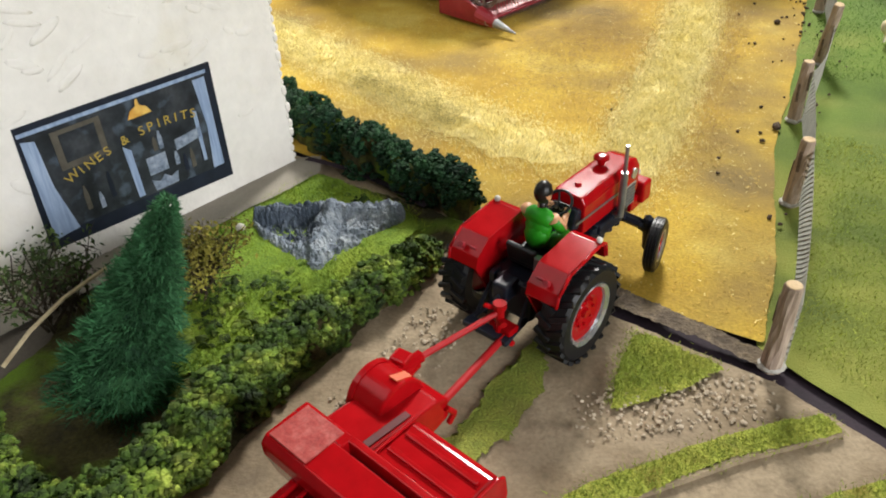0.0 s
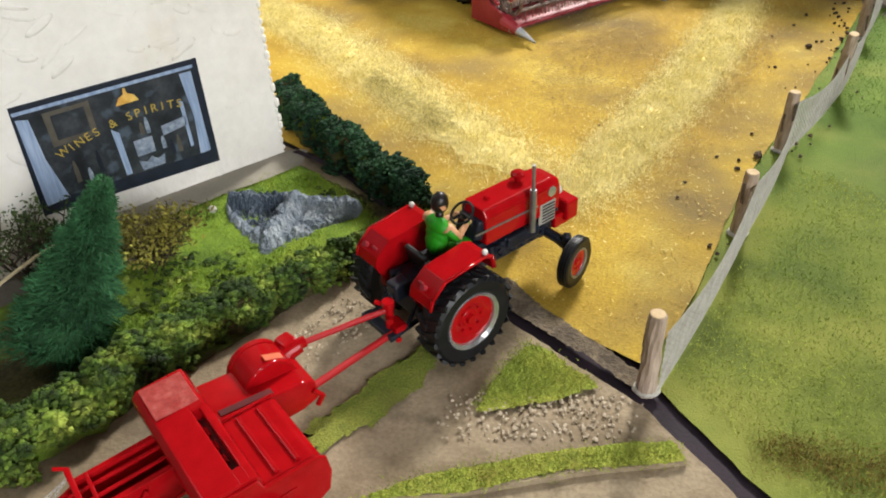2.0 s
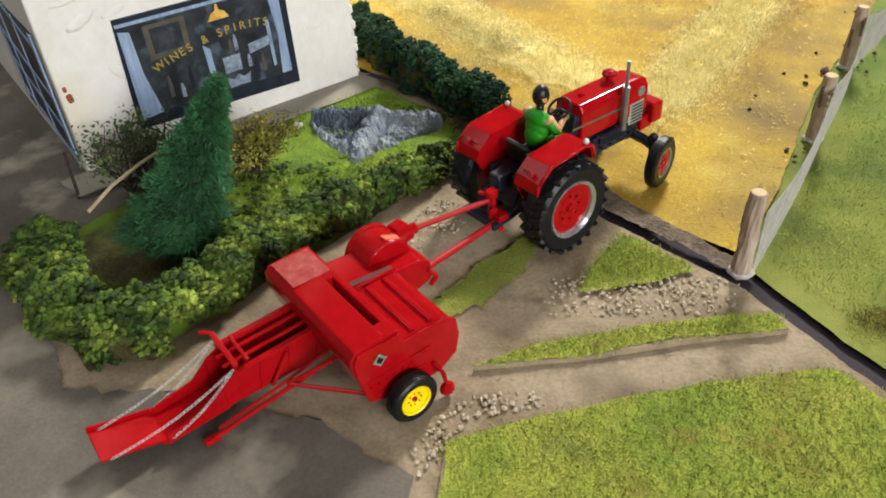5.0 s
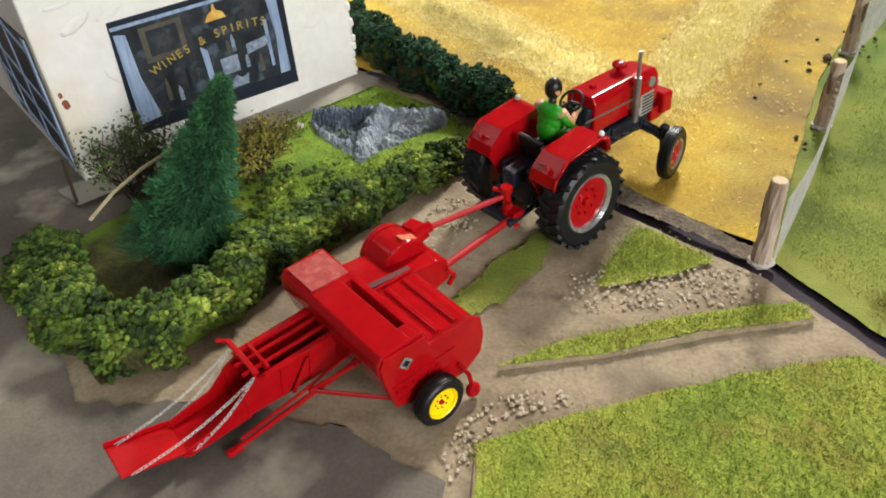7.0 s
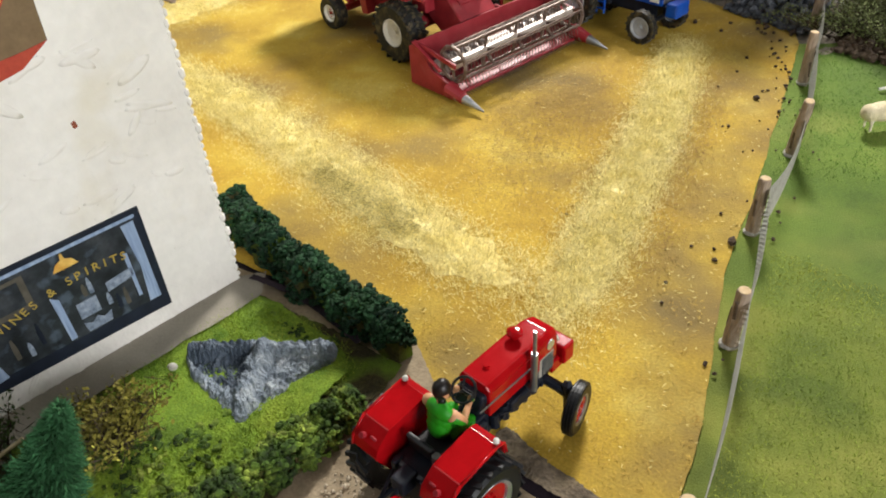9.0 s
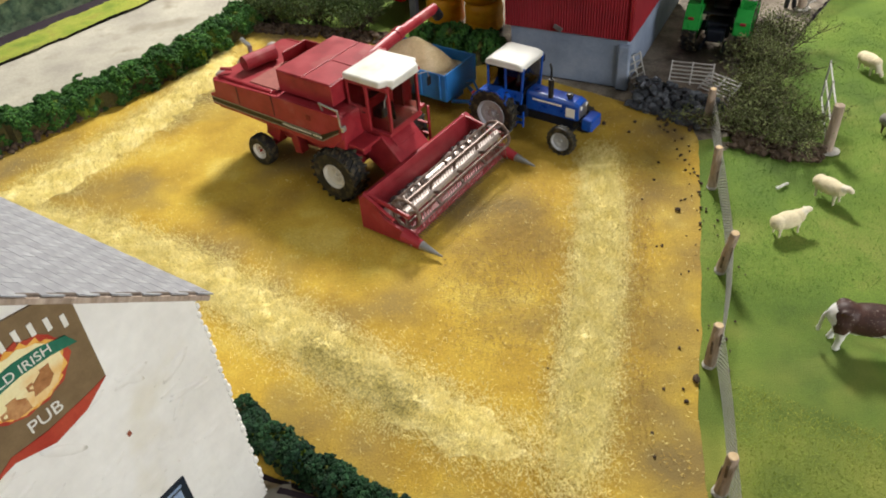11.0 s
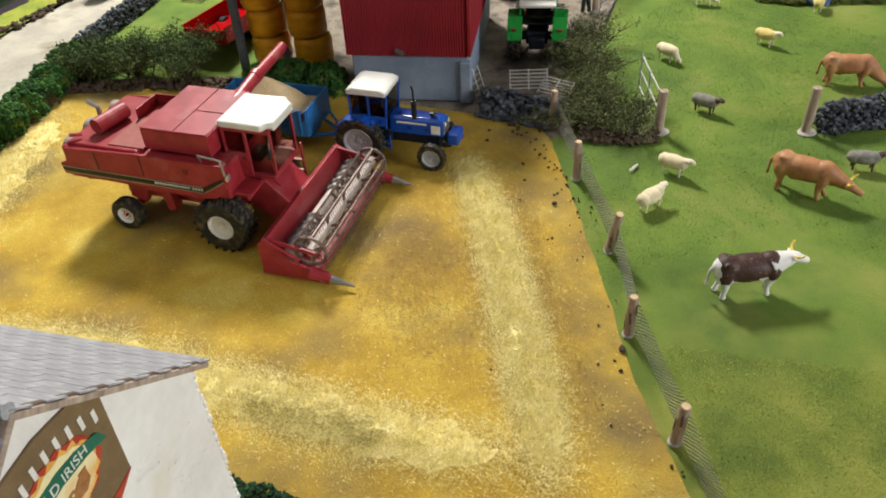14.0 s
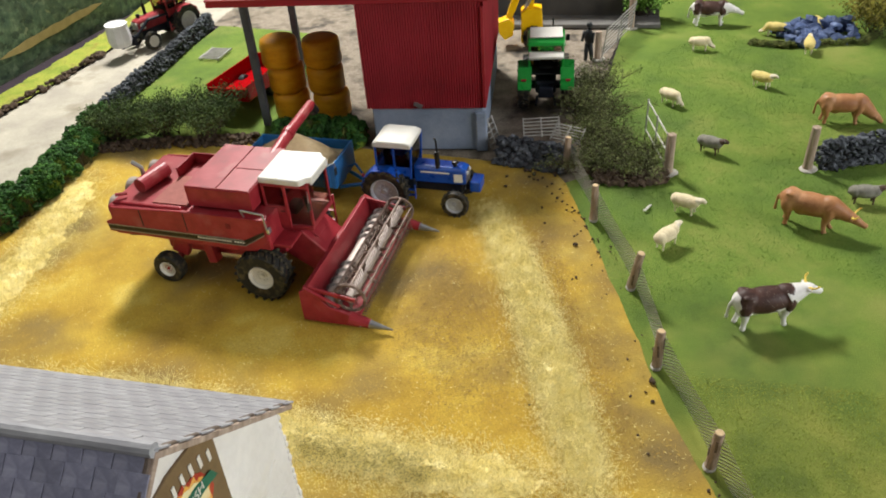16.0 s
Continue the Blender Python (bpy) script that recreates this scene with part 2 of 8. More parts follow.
HIDE_TAN = surface("tan_orange_cow_hide", ["92603c", "aa7850", "bc8e66"], 0.5, scale=50, grain=0.08, bump=0.25)
HORN = surface("yellow_horn", ["d8b848", "e4ca60"], 0.4, grain=0.04, bump=0)
SHIRT = surface("green_shirt_paint", ["1d7a10", "279018"], 0.5, grain=0.06, bump=0.1)
SKIN = surface("tan_figure_paint", ["c08a62", "cc9870"], 0.5, grain=0.05, bump=0)
HAIR = surface("black_figure_paint", ["100d0c", "1c1614"], 0.4, grain=0.1, bump=0)
BAG = surface("white_woven_bag", ["dfe0e2", "ebecee"], 0.6, scale=60, grain=0.04, bump=0.4, depth=0.001)
INK_DARK = surface("printed_dark_interior", ["1a1d20", "2a2f34", "3c4044"], 0.4, scale=70, fine=500, grain=0.2, bump=0, spots=("4a5560", 90, 0.56, 0.66))
INK_NAVY = surface("printed_navy_frame", ["141a26", "1e2634"], 0.45, grain=0.08, bump=0)
INK_PALE = surface("printed_pale_blue_curtain", ["7488a6", "8fa2be", "a6b6cc"], 0.45, scale=160, grain=0.08, bump=0, stretch=(3, 3, 0.2))
INK_GOLD = surface("printed_gold_ink", ["a89040", "c0a850"], 0.45, grain=0.06, bump=0)
INK_LAMP = surface("printed_lamp_yellow", ["c8923c", "e6c26a"], 0.45, grain=0.06, bump=0)
INK_BROWN = surface("printed_sign_brown", ["6e5a40", "806a4c"], 0.5, scale=80, grain=0.08, bump=0)
INK_GREEN = surface("printed_sign_green", ["1f5e4a", "2a7058"], 0.5, grain=0.08, bump=0)
INK_RED = surface("printed_sign_red", ["a03428", "b44a34"], 0.5, scale=80, grain=0.1, bump=0)
INK_CREAM = surface("printed_sign_cream", ["e4d49c", "efe4b8"], 0.5, scale=60, grain=0.05, bump=0, spots=("dca040", 60, 0.5, 0.7))
INK_FLAME = surface("printed_sign_flame", ["d08a34", "e0a84c", "e8bc6c"], 0.5, scale=120, grain=0.06, bump=0)
INK_WHITE = surface("printed_pale_letter", ["d6d2c6", "e2ded4"], 0.5, grain=0.05, bump=0)
INK_SKY = surface("printed_poster_blue", ["4c8cc8", "6ca6d8"], 0.45, scale=40, grain=0.05, bump=0)
INK_SAND = surface("printed_poster_sand", ["a8814c", "c49a60"], 0.45, scale=120, grain=0.1, bump=0)
INK_ORANGE = surface("printed_poster_orange", ["c8502c", "d86a3c"], 0.45, grain=0.05, bump=0)
BRICK_RED = surface("bare_red_clay", ["7c4430", "94523a"], 0.85, scale=200, grain=0.2, bump=0.5)
PRINT_FOREST = surface("printed_forest_photo", ["3a4a3c", "55664e", "6e7e62", "86947a"], 0.6, scale=22, fine=160, grain=0.25, bump=0, spots=("8b9472", 12, 0.56, 0.7))
PRINT_TREE = surface("printed_tree_photo", ["34473a", "4c6048", "68785c"], 0.6, scale=70, fine=400, grain=0.25, bump=0, island=0.35)
PRINT_FIELD = surface("printed_stubble_photo", ["9a8a58", "b09c68"], 0.6, scale=60, grain=0.15, bump=0)
HALL = surface("pale_hall_paint", ["a8a69e", "b4b2aa"], 0.8, scale=2, fine=20, grain=0.03, bump=0)

# ---- mesh helpers: all lengths below are in centimetres ----
CM = 0.01


def part(name, bm, material, parent=None, label="", smooth=False):
    me = bpy.data.meshes.new(name)
    bmesh.ops.scale(bm, vec=(CM, CM, CM), verts=bm.verts)
    bm.to_mesh(me)
    bm.free()
    for m in (material if isinstance(material, (list, tuple)) else [material]):
        me.materials.append(m)
    if smooth:
        me.shade_smooth()
    ob = new(name, me)
    ob.parent = parent
    return tagged(ob, label)


def raw(name, verts, faces, material, parent=None, smooth=False):
    me = bpy.data.meshes.new(name)
    me.from_pydata((np.asarray(verts, dtype=float) * CM).tolist(), [], faces if isinstance(faces, list) else faces.tolist())
    me.materials.append(material)
    if smooth:
        me.shade_smooth()
    ob = new(name, me)
    ob.parent = parent
    return ob


def thing(name, x, y, turn, label, category, group="", z=0.0):
    ob = new(name)
    ob.empty_display_size = 0.01
    ob.matrix_basis = pose(x * CM, y * CM, z * CM, 0, 0, turn)
    return tagged(ob, label, category, group)


def B():
    return bmesh.new()


def bevelled(bm, verts, width, seg=2):
    if width > 0:
        edges = list({e for v in verts for e in v.link_edges})
        bmesh.ops.bevel(bm, geom=edges, offset=width, segments=seg, affect="EDGES", profile=0.5)


def box(bm, c, s, rot=(0, 0, 0), bev=0.05):
    got = bmesh.ops.create_cube(bm, size=1.0)["verts"]
    bmesh.ops.scale(bm, vec=s, verts=got)
    bmesh.ops.transform(bm, matrix=pose(*c, *rot), verts=got)
    bevelled(bm, got, min(bev, 0.4 * min(s)), 2)
    return bm


def cyl(bm, a, b, r, r2=None, n=14):
    a, b = Vector(a), Vector(b)
    d = b - a
    got = bmesh.ops.create_cone(bm, cap_ends=True, segments=n, radius1=r, radius2=r if r2 is None else r2, depth=d.length)["verts"]
    bmesh.ops.transform(bm, matrix=Matrix.Translation((a + b) / 2) @ d.to_track_quat("Z", "Y").to_matrix().to_4x4(), verts=got)
    return bm


def tube(bm, pts, r, n=8):
    for a, b in zip(pts[:-1], pts[1:]):
        cyl(bm, a, b, r, n=n)
    for p in pts[1:-1]:
        ball(bm, p, r, 1)
    return bm


def ball(bm, c, r, sub=2, s=(1, 1, 1), rot=(0, 0, 0)):
    got = bmesh.ops.create_icosphere(bm, subdivisions=sub, radius=1.0)["verts"]
    bmesh.ops.scale(bm, vec=[r * k for k in s], verts=got)
    bmesh.ops.transform(bm, matrix=pose(*c, *rot), verts=got)
    return got


def prism(bm, pts, lo, hi, axis="y", bev=0.05):
    """A polygon extruded from lo to hi along an axis; the points are the two other coordinates."""
    def at(p, h):
        return {"y": (p[0], h, p[1]), "x": (h, p[0], p[1]), "z": (p[0], p[1], h)}[axis]
    va = [bm.verts.new(at(p, lo)) for p in pts]
    vb = [bm.verts.new(at(p, hi)) for p in pts]
    n = len(pts)
    faces = [bm.faces.new(va), bm.faces.new(vb[::-1])]
    faces += [bm.faces.new((va[i], vb[i], vb[(i + 1) % n], va[(i + 1) % n])) for i in range(n)]
    bmesh.ops.recalc_face_normals(bm, faces=faces)
    bevelled(bm, va + vb, bev, 2)
    return bm


def lathe(bm, prof, c, axis="y", n=28, caps=True):
    """A profile of (radius, height) turned about an axis through c."""
    rings = []
    for r, h in prof:
        ring = []
        for i in range(n):
            a = 2 * math.pi * i / n
            u, v = r * math.cos(a), r * math.sin(a)
            p = {"y": (u, h, v), "x": (h, u, v), "z": (u, v, h)}[axis]
            ring.append(bm.verts.new(Vector(p) + Vector(c)))
        rings.append(ring)
    faces = []
    for a, b in zip(rings[:-1], rings[1:]):
        faces += [bm.faces.new((a[i], a[(i + 1) % n], b[(i + 1) % n], b[i])) for i in range(n)]
    for ring in (rings[0], rings[-1]) if caps else ():
        faces.append(bm.faces.new(ring))
    bmesh.ops.recalc_face_normals(bm, faces=faces)
    return bm


def inside(px, py, poly):
    hit = np.zeros(px.shape, dtype=bool)
    n = len(poly)
    for i in range(n):
        (x1, y1), (x2, y2) = poly[i], poly[(i + 1) % n]
        if y1 == y2:
            continue
        hit ^= ((y1 > py) != (y2 > py)) & (px < (x2 - x1) * (py - y1) / (y2 - y1) + x1)
    return hit


def lumps(x, y, size, seed=0.0):
    """Smooth value noise of five octaves, about -1 to 1."""
    rng = np.random.RandomState(int(seed * 10) + 5)
    out, total = np.zeros_like(x, dtype=float), 0.0
    for octave in range(5):
        k = 2 ** octave
        g = rng.uniform(-1, 1, (64, 64))
        c, s = math.cos(0.7 * octave + 0.3), math.sin(0.7 * octave + 0.3)
        u, v = (x * c - y * s) * k / size + 500, (x * s + y * c) * k / size + 500
        iu, iv = np.floor(u).astype(int), np.floor(v).astype(int)
        fu, fv = u - iu, v - iv
        fu, fv = fu * fu * (3 - 2 * fu), fv * fv * (3 - 2 * fv)
        at = lambda p, q: g[p % 64, q % 64]
        out += ((at(iu, iv) * (1 - fu) + at(iu + 1, iv) * fu) * (1 - fv) + (at(iu, iv + 1) * (1 - fu) + at(iu + 1, iv + 1) * fu) * fv) / k ** 0.8
        total += 0.75 / k ** 0.8
    return out / total


def sheet(name, poly, z, step, amp, size, material, ragged=0.3, seed=0.0, label="", category="", extra=None):
    """A ground sheet with relief and a ragged edge."""
    xs, ys = [p[0] for p in poly], [p[1] for p in poly]
    gx, gy = np.meshgrid(np.arange(min(xs) - step, max(xs) + step, step), np.arange(min(ys) - step, max(ys) + step, step), indexing="ij")
    nx, ny = gx.shape
    gx = gx + np.random.uniform(-0.25, 0.25, gx.shape) * step
    gy = gy + np.random.uniform(-0.25, 0.25, gx.shape) * step
    h = z + amp * lumps(gx, gy, size, seed)
    if extra is not None:
        h = h + extra(gx, gy)
    cx, cy = gx[:-1, :-1] + step / 2, gy[:-1, :-1] + step / 2
    keep = inside(cx, cy, poly)
    idx = np.arange(nx * ny).reshape(nx, ny)
    f = np.stack([idx[:-1, :-1], idx[1:, :-1], idx[1:, 1:], idx[:-1, 1:]], axis=-1)[keep]
    used, inv = np.unique(f, return_inverse=True)
    v = np.stack([gx.ravel(), gy.ravel(), h.ravel()], axis=1)[used]
    q = inv.reshape(f.shape)
    rim = np.bincount(q.ravel(), minlength=len(used)) < 4
    p, best, near = v[rim][:, :2], None, None
    for a, b in zip(poly, poly[1:] + poly[:1]):
        a, b = np.array(a), np.array(b)
        t = np.clip(((p - a) @ (b - a)) / max(1e-9, (b - a) @ (b - a)), 0, 1)[:, None]
        c = a + t * (b - a)
        d = np.linalg.norm(p - c, axis=1)
        best, near = (d, c) if best is None else (np.minimum(best, d), np.where((d < best)[:, None], c, near))
    wob = ragged * np.stack([lumps(near[:, 0], near[:, 1], 3.0, seed + 1), lumps(near[:, 0], near[:, 1], 2.3, seed + 2)], 1)
    v[rim, :2] = near + wob + np.random.normal(0, 0.1 * ragged, near.shape)
    ob = raw(name, v, inv.reshape(f.shape), material, smooth=True)
    return tagged(ob, label, category, kind="structure")


ICO = bmesh.new()
bmesh.ops.create_icosphere(ICO, subdivisions=1, radius=1.0)
ICO_V = np.array([v.co[:] for v in ICO.verts])
ICO_F = np.array([[v.index for v in f.verts] for f in ICO.faces])
ICO.free()


def tufts(name, pts, radii, material, parent=None, squash=0.75):
    """Many small uneven foam crumbs in one mesh."""
    n = len(pts)
    rng = np.random.RandomState(n)
    v = ICO_V[None] * (1 + rng.uniform(-0.45, 0.45, (n, len(ICO_V), 1)))
    v = v * np.stack([rng.uniform(0.8, 1.3, n), rng.uniform(0.8, 1.3, n), rng.uniform(squash - 0.2, squash + 0.25, n)], 1)[:, None, :]
    v = v * np.asarray(radii)[:, None, None] + np.asarray(pts)[:, None, :]
    f = ICO_F[None] + (np.arange(n) * len(ICO_V))[:, None, None]
    return raw(name, v.reshape(-1, 3), f.reshape(-1, 3), material, parent)


def flakes(name, pts, size, material, parent=None, up=0.3, long=2.0):
    """Many small leaf-like triangles pairs in one mesh."""
    n = len(pts)
    rng = np.random.RandomState(n + 3)
    a = rng.normal(size=(n, 3))
    a[:, 2] += up
    a /= np.linalg.norm(a, axis=1)[:, None]
    b = np.cross(a, rng.normal(size=(n, 3)))
    b /= np.linalg.norm(b, axis=1)[:, None] + 1e-9
    s = (size * rng.uniform(0.6, 1.4, n))[:, None]
    p = np.asarray(pts)
    v = np.stack([p - a * s * long / 2, p + b * s / 2, p + a * s * long / 2, p - b * s / 2], 1)
    f = np.arange(n * 4).reshape(n, 4)
    return raw(name, v.reshape(-1, 3), f, material, parent)


def blades(name, poly, count, z, height, material, label, width=0.03, lean=0.5, seed=1, spread=0.16):
    """Standing grass fibres scattered over a polygon."""
    rng = np.random.RandomState(seed)
    xs, ys = [p[0] for p in poly], [p[1] for p in poly]
    px, py = rng.uniform(min(xs), max(xs), count * 3), rng.uniform(min(ys), max(ys), count * 3)
    ok = inside(px, py, poly)
    px, py = px[ok][:count], py[ok][:count]
    n = len(px)
    px, py = px + rng.normal(0, spread, n), py + rng.normal(0, spread, n)
    a = rng.uniform(0, 6.283, n)
    h = height * rng.uniform(0.5, 1.3, n)
    lx, ly = rng.normal(0, lean, n) * h, rng.normal(0, lean, n) * h
    wx, wy = np.cos(a) * width, np.sin(a) * width
    zz = np.full(n, z)
    v = np.stack([np.stack([px - wx, py - wy, zz], 1), np.stack([px + wx, py + wy, zz], 1), np.stack([px + lx, py + ly, zz + h], 1)], 1)
    ob = raw(name, v.reshape(-1, 3), np.arange(n * 3).reshape(n, 3), material)
    return tagged(ob, label, "grass", kind="stuff")


def along(pts, step):
    """Points and directions every step along a polyline."""
    out = []
    for (x1, y1), (x2, y2) in zip(pts[:-1], pts[1:]):
        d = math.hypot(x2 - x1, y2 - y1)
        k = max(1, int(d / step))
        for i in range(k):
            t = i / k
            out.append((x1 + (x2 - x1) * t, y1 + (y2 - y1) * t, (x2 - x1) / d, (y2 - y1) / d))
    return out


def hedge(name, line, width, height, material, label, crumb=0.22, dense=26, z=0.0, seed=1, core=None, taper=1.0):
    """A foam hedge: a solid uneven core and many crumbs over its surface."""
    rng = np.random.RandomState(seed)
    root = thing(name, line[0][0], line[0][1], 0, label, "hedge")
    ox, oy = line[0]
    st = along(line, 0.5)
    n = 10
    rings = []
    for i, (x, y, dx, dy) in enumerate(st):
        w = width * (0.8 + 0.2 * math.sin(i * 0.9) + 0.15 * math.sin(i * 2.3 + 1)) * 0.5
        h = height * (0.86 + 0.1 * math.sin(i * 0.7 + 2) + 0.1 * math.sin(i * 1.9))
        if i in (0, len(st) - 1):
            w, h = w * 0.5, h * 0.6
        fade = 1 + (taper - 1) * i / max(1, len(st) - 1)
        w, h = w * fade, h * fade
        ring = []
        for k in range(n):
            a = math.pi * k / (n - 1)
            c, s = math.cos(a), math.sin(a)
            u = w * math.copysign(abs(c) ** 0.6, c)
            ring.append((x - ox - dy * u, y - oy + dx * u, z + h * abs(s) ** 0.6))
        rings.append(ring)
    v = np.array(rings).reshape(-1, 3)
    f = [(i * n + k, i * n + k + 1, (i + 1) * n + k + 1, (i + 1) * n + k) for i in range(len(st) - 1) for k in range(n - 1)]
    f += [tuple(range(n)), tuple(range((len(st) - 1) * n, len(st) * n))]
    # Dark soil colour on the core puts shade into the crevices.
    inner = raw("shade_core", v * (1, 1, 0.93), f, core or SOIL_AND_SHADE, root)
    m = int(len(st) * 9)
    i = rng.randint(0, len(f) - 2, m)
    q = np.array([v[list(f[k])] for k in i])
    u, t = rng.rand(m, 1), rng.rand(m, 1)
    heart = q[:, 0] * (1 - u) * (1 - t) + q[:, 1] * u * (1 - t) + q[:, 2] * u * t + q[:, 3] * (1 - u) * t
    size = 2.6 * crumb * rng.uniform(0.6, 1.35, m)
    per = max(8, int(dense))
    d = rng.normal(size=(m, per, 3))
    d[:, :, 2] += 0.5
    d /= np.linalg.norm(d, axis=2)[:, :, None]
    p = (heart[:, None] + d * size[:, None, None] * rng.uniform(0.7, 1.08, (m, per, 1)) * (1, 1, 0.85)).reshape(-1, 3)
    p[:, 2] = np.maximum(p[:, 2], z + 0.05)
    tagged(tufts("foliage", p, crumb * rng.uniform(0.45, 1.0, len(p)), material, root), kind="stuff")
    return root


def scrub(name, x, y, rx, ry, height, turn, count, material, label, leaf=0.16, stems=14, seed=1, z=0.0, category="bush"):
    """A wiry bush: branching stems and a loose cloud of tiny leaves."""
    rng = np.random.RandomState(seed)
    root = thing(name, x, y, turn, label, category, z=z)
    bm = B()
    tips = []
    for _ in range(stems):
        a, r = rng.uniform(0, 6.283), rng.uniform(0.1, 0.9)
        base = Vector((rx * 0.5 * r * math.cos(a), ry * 0.5 * r * math.sin(a), 0))
        mid = base + Vector((rx * 0.25 * rng.normal(), ry * 0.25 * rng.normal(), height * rng.uniform(0.35, 0.55)))
        cyl(bm, base, mid, 0.07, 0.05, 5)
        for _ in range(3):
            tip = mid + Vector((rx * 0.3 * rng.normal(), ry * 0.3 * rng.normal(), height * rng.uniform(0.15, 0.5)))
            cyl(bm, mid, tip, 0.045, 0.02, 4)
            tips += [tip, (mid + tip) / 2]
    part("stem", bm, TWIG, root)
    k = rng.randint(0, len(tips), count)
    p = np.array([tips[i][:] for i in k]) + rng.normal(0, 1, (count, 3)) * (rx * 0.12, ry * 0.12, height * 0.1)
    p[:, 2] = np.clip(np.abs(p[:, 2]), 0.05, height * 1.1)
    tagged(flakes("leaf_mass", p, leaf, material, root), kind="stuff")
    m = count // 3
    k = rng.randint(0, len(tips), m)
    p = np.array([tips[i][:] for i in k]) * rng.uniform(0.35, 1.0, (m, 1)) + rng.normal(0, 1, (m, 3)) * (rx * 0.12, ry * 0.12, height * 0.06)
    p[:, 2] = np.abs(p[:, 2])
    tagged(flakes("twig_mass", p, 0.05, TWIG, root, 0.3, 22), kind="stuff")
    return root

# ---- ground ----
YARD = surface("dark_gravel_yard", ["685e52", "7a7062", "8a8072", "6e6458"], 0.92, scale=40, fine=500, grain=0.3, bump=0.8, depth=0.0012, spots=("2e2a26", 24, 0.52, 0.7))
PALE_ROAD = surface("pale_dirt_road", ["989286", "a8a294", "b6b0a0"], 0.9, scale=14, fine=500, grain=0.12, bump=0.4, depth=0.0006, spots=("88806e", 20, 0.56, 0.74))
GRASS_OLIVE = surface("worn_olive_flock", ["606e26", "707c2e", "828838", "667230"], 0.9, scale=22, fine=1100, grain=0.38, bump=0.9, depth=0.001, spots=("6e6a34", 30, 0.55, 0.75))
STRAND_OCHRE = surface("ochre_chaff", ["9c7a2c", "b49440", "c4a650"], 0.8, scale=60, grain=0.1, bump=0, island=0.3)
DRY = surface("dead_brown_grass", ["5a4a20", "7a682c", "84803a"], 0.9, scale=60, fine=1000, grain=0.35, bump=0.9, depth=0.001)
table = thing("display_table", 30, 70, 0, "dark board of the display table under the model landscape", "table")
part("table_top", box(B(), (0, 0, -1.5), (260, 240, 2.2), bev=0.2), BASE, table)
for lx in (-120, 120):
    for ly in (-110, 110):
        part("leg", box(B(), (lx, ly, -46), (6, 6, 87), bev=0.3), WOOD, table)

FIELD_POLY = [(11.9, 22.4), (14.2, 27.6), (17.6, 37.7), (22.1, 47.3), (26.5, 57.2), (31.0, 67.5), (31.5, 71), (26.6, 76.6), (17, 87), (8, 97), (-2, 104), (-10.5, 108.5),
              (-18, 99), (-37, 84), (-62, 62), (-50, 45), (-10, 40), (1.0, 33.2), (2.7, 28.2), (6.9, 25.2)]
PASTURE_POLY = [(12.15, 21.6), (14.95, 17.55), (39.6, -8), (125, -8), (125, 108), (78, 108), (66, 99), (52, 86), (44, 78), (34, 67.5), (30.5, 67.5), (25.6, 57.0), (21.2, 47.2), (16.7, 37.6), (13.4, 27.4), (11.6, 22.6)]
ROAD_POLY = [(-85, -30), (34, -30), (34, -4), (14.7, 16.3), (11.6, 20.4), (6.2, 24.4), (3.0, 28.2), (1.2, 33), (-9, 39), (-30, 50), (-85, 60)]


def ruts(x, y):
    """Rough plaster lumps either side of the wheel track."""
    d = (x - 4.5) * 0.55 - (y - 18.5) * 0.83
    rough = np.clip(lumps(x, y, 8.0, 3) * 1.3, -0.3, 1) * 0.4
    near = np.exp(-((x - 8) / 5.5) ** 2 - ((y - 19.2) / 1.7) ** 2) + 0.9 * np.exp(-((x + 1.5) / 3.5) ** 2 - ((y - 22.5) / 3) ** 2)
    return near * (rough + 0.12) - 0.06 * np.exp(-((d - 0.5) / 1.2) ** 2)


ground = sheet("ground", [(-98, -48), (158, -48), (158, 188), (-98, 188)], -0.32, 4, 0.0, 20, BASE, 0, label="dark baseboard showing in the joints between the scenic boards", category="baseboard")
sheet("road_front", ROAD_POLY, 0.0, 0.25, 0.05, 5, MUD, 0.12, 2, "grey-brown plaster mud track with ruts and lumps", "track", ruts)
sheet("yard_tarmac", [(-85, -30), (2, -30), (0.6, 9.5), (-3.5, 11.5), (-9, 12.2), (-13, 11.5), (-19.6, 18.5), (-16.4, 21.6), (-16.0, 25.6), (-24, 30), (-40, 45), (-85, 60)], 0.09, 0.4, 0.03, 8, TARMAC, 0.5, 4, "grey dusty tarmac road surface beside the pub", "road")
field = sheet("field", FIELD_POLY, 0.0, 0.45, 0.06, 9, FIELD, 0.12, 1, "golden ochre harvested field with flocked stubble", "field")
pasture = sheet("pasture", PASTURE_POLY, -0.09, 0.5, 0.06, 14, GRASS, 0.12, 6, "green flocked grazing pasture", "pasture")
STRIP_POLY = [(1.7, 14.4), (4.0, 15.9), (8.0, 17.3), (12.7, 18.5), (13.0, 17.7), (9.0, 16.6), (5.5, 15.3)]
BIG_POLY = [(1.3, 11.0), (6, 13.2), (10.4, 14.9), (14.3, 16.0), (34, -4.6), (34, -30), (3.0, -30)]
TRI_POLY = [(6.9, 23.3), (9.9, 21.2), (8.2, 20.1), (5.2, 19.2), (5.9, 21.4)]
sheet("grass_strip", STRIP_POLY, 0.28, 0.15, 0.03, 2, GRASS_YELLOW, 0.25, 7, "thin raised strip of yellow-green grass between ruts", "grass strip")
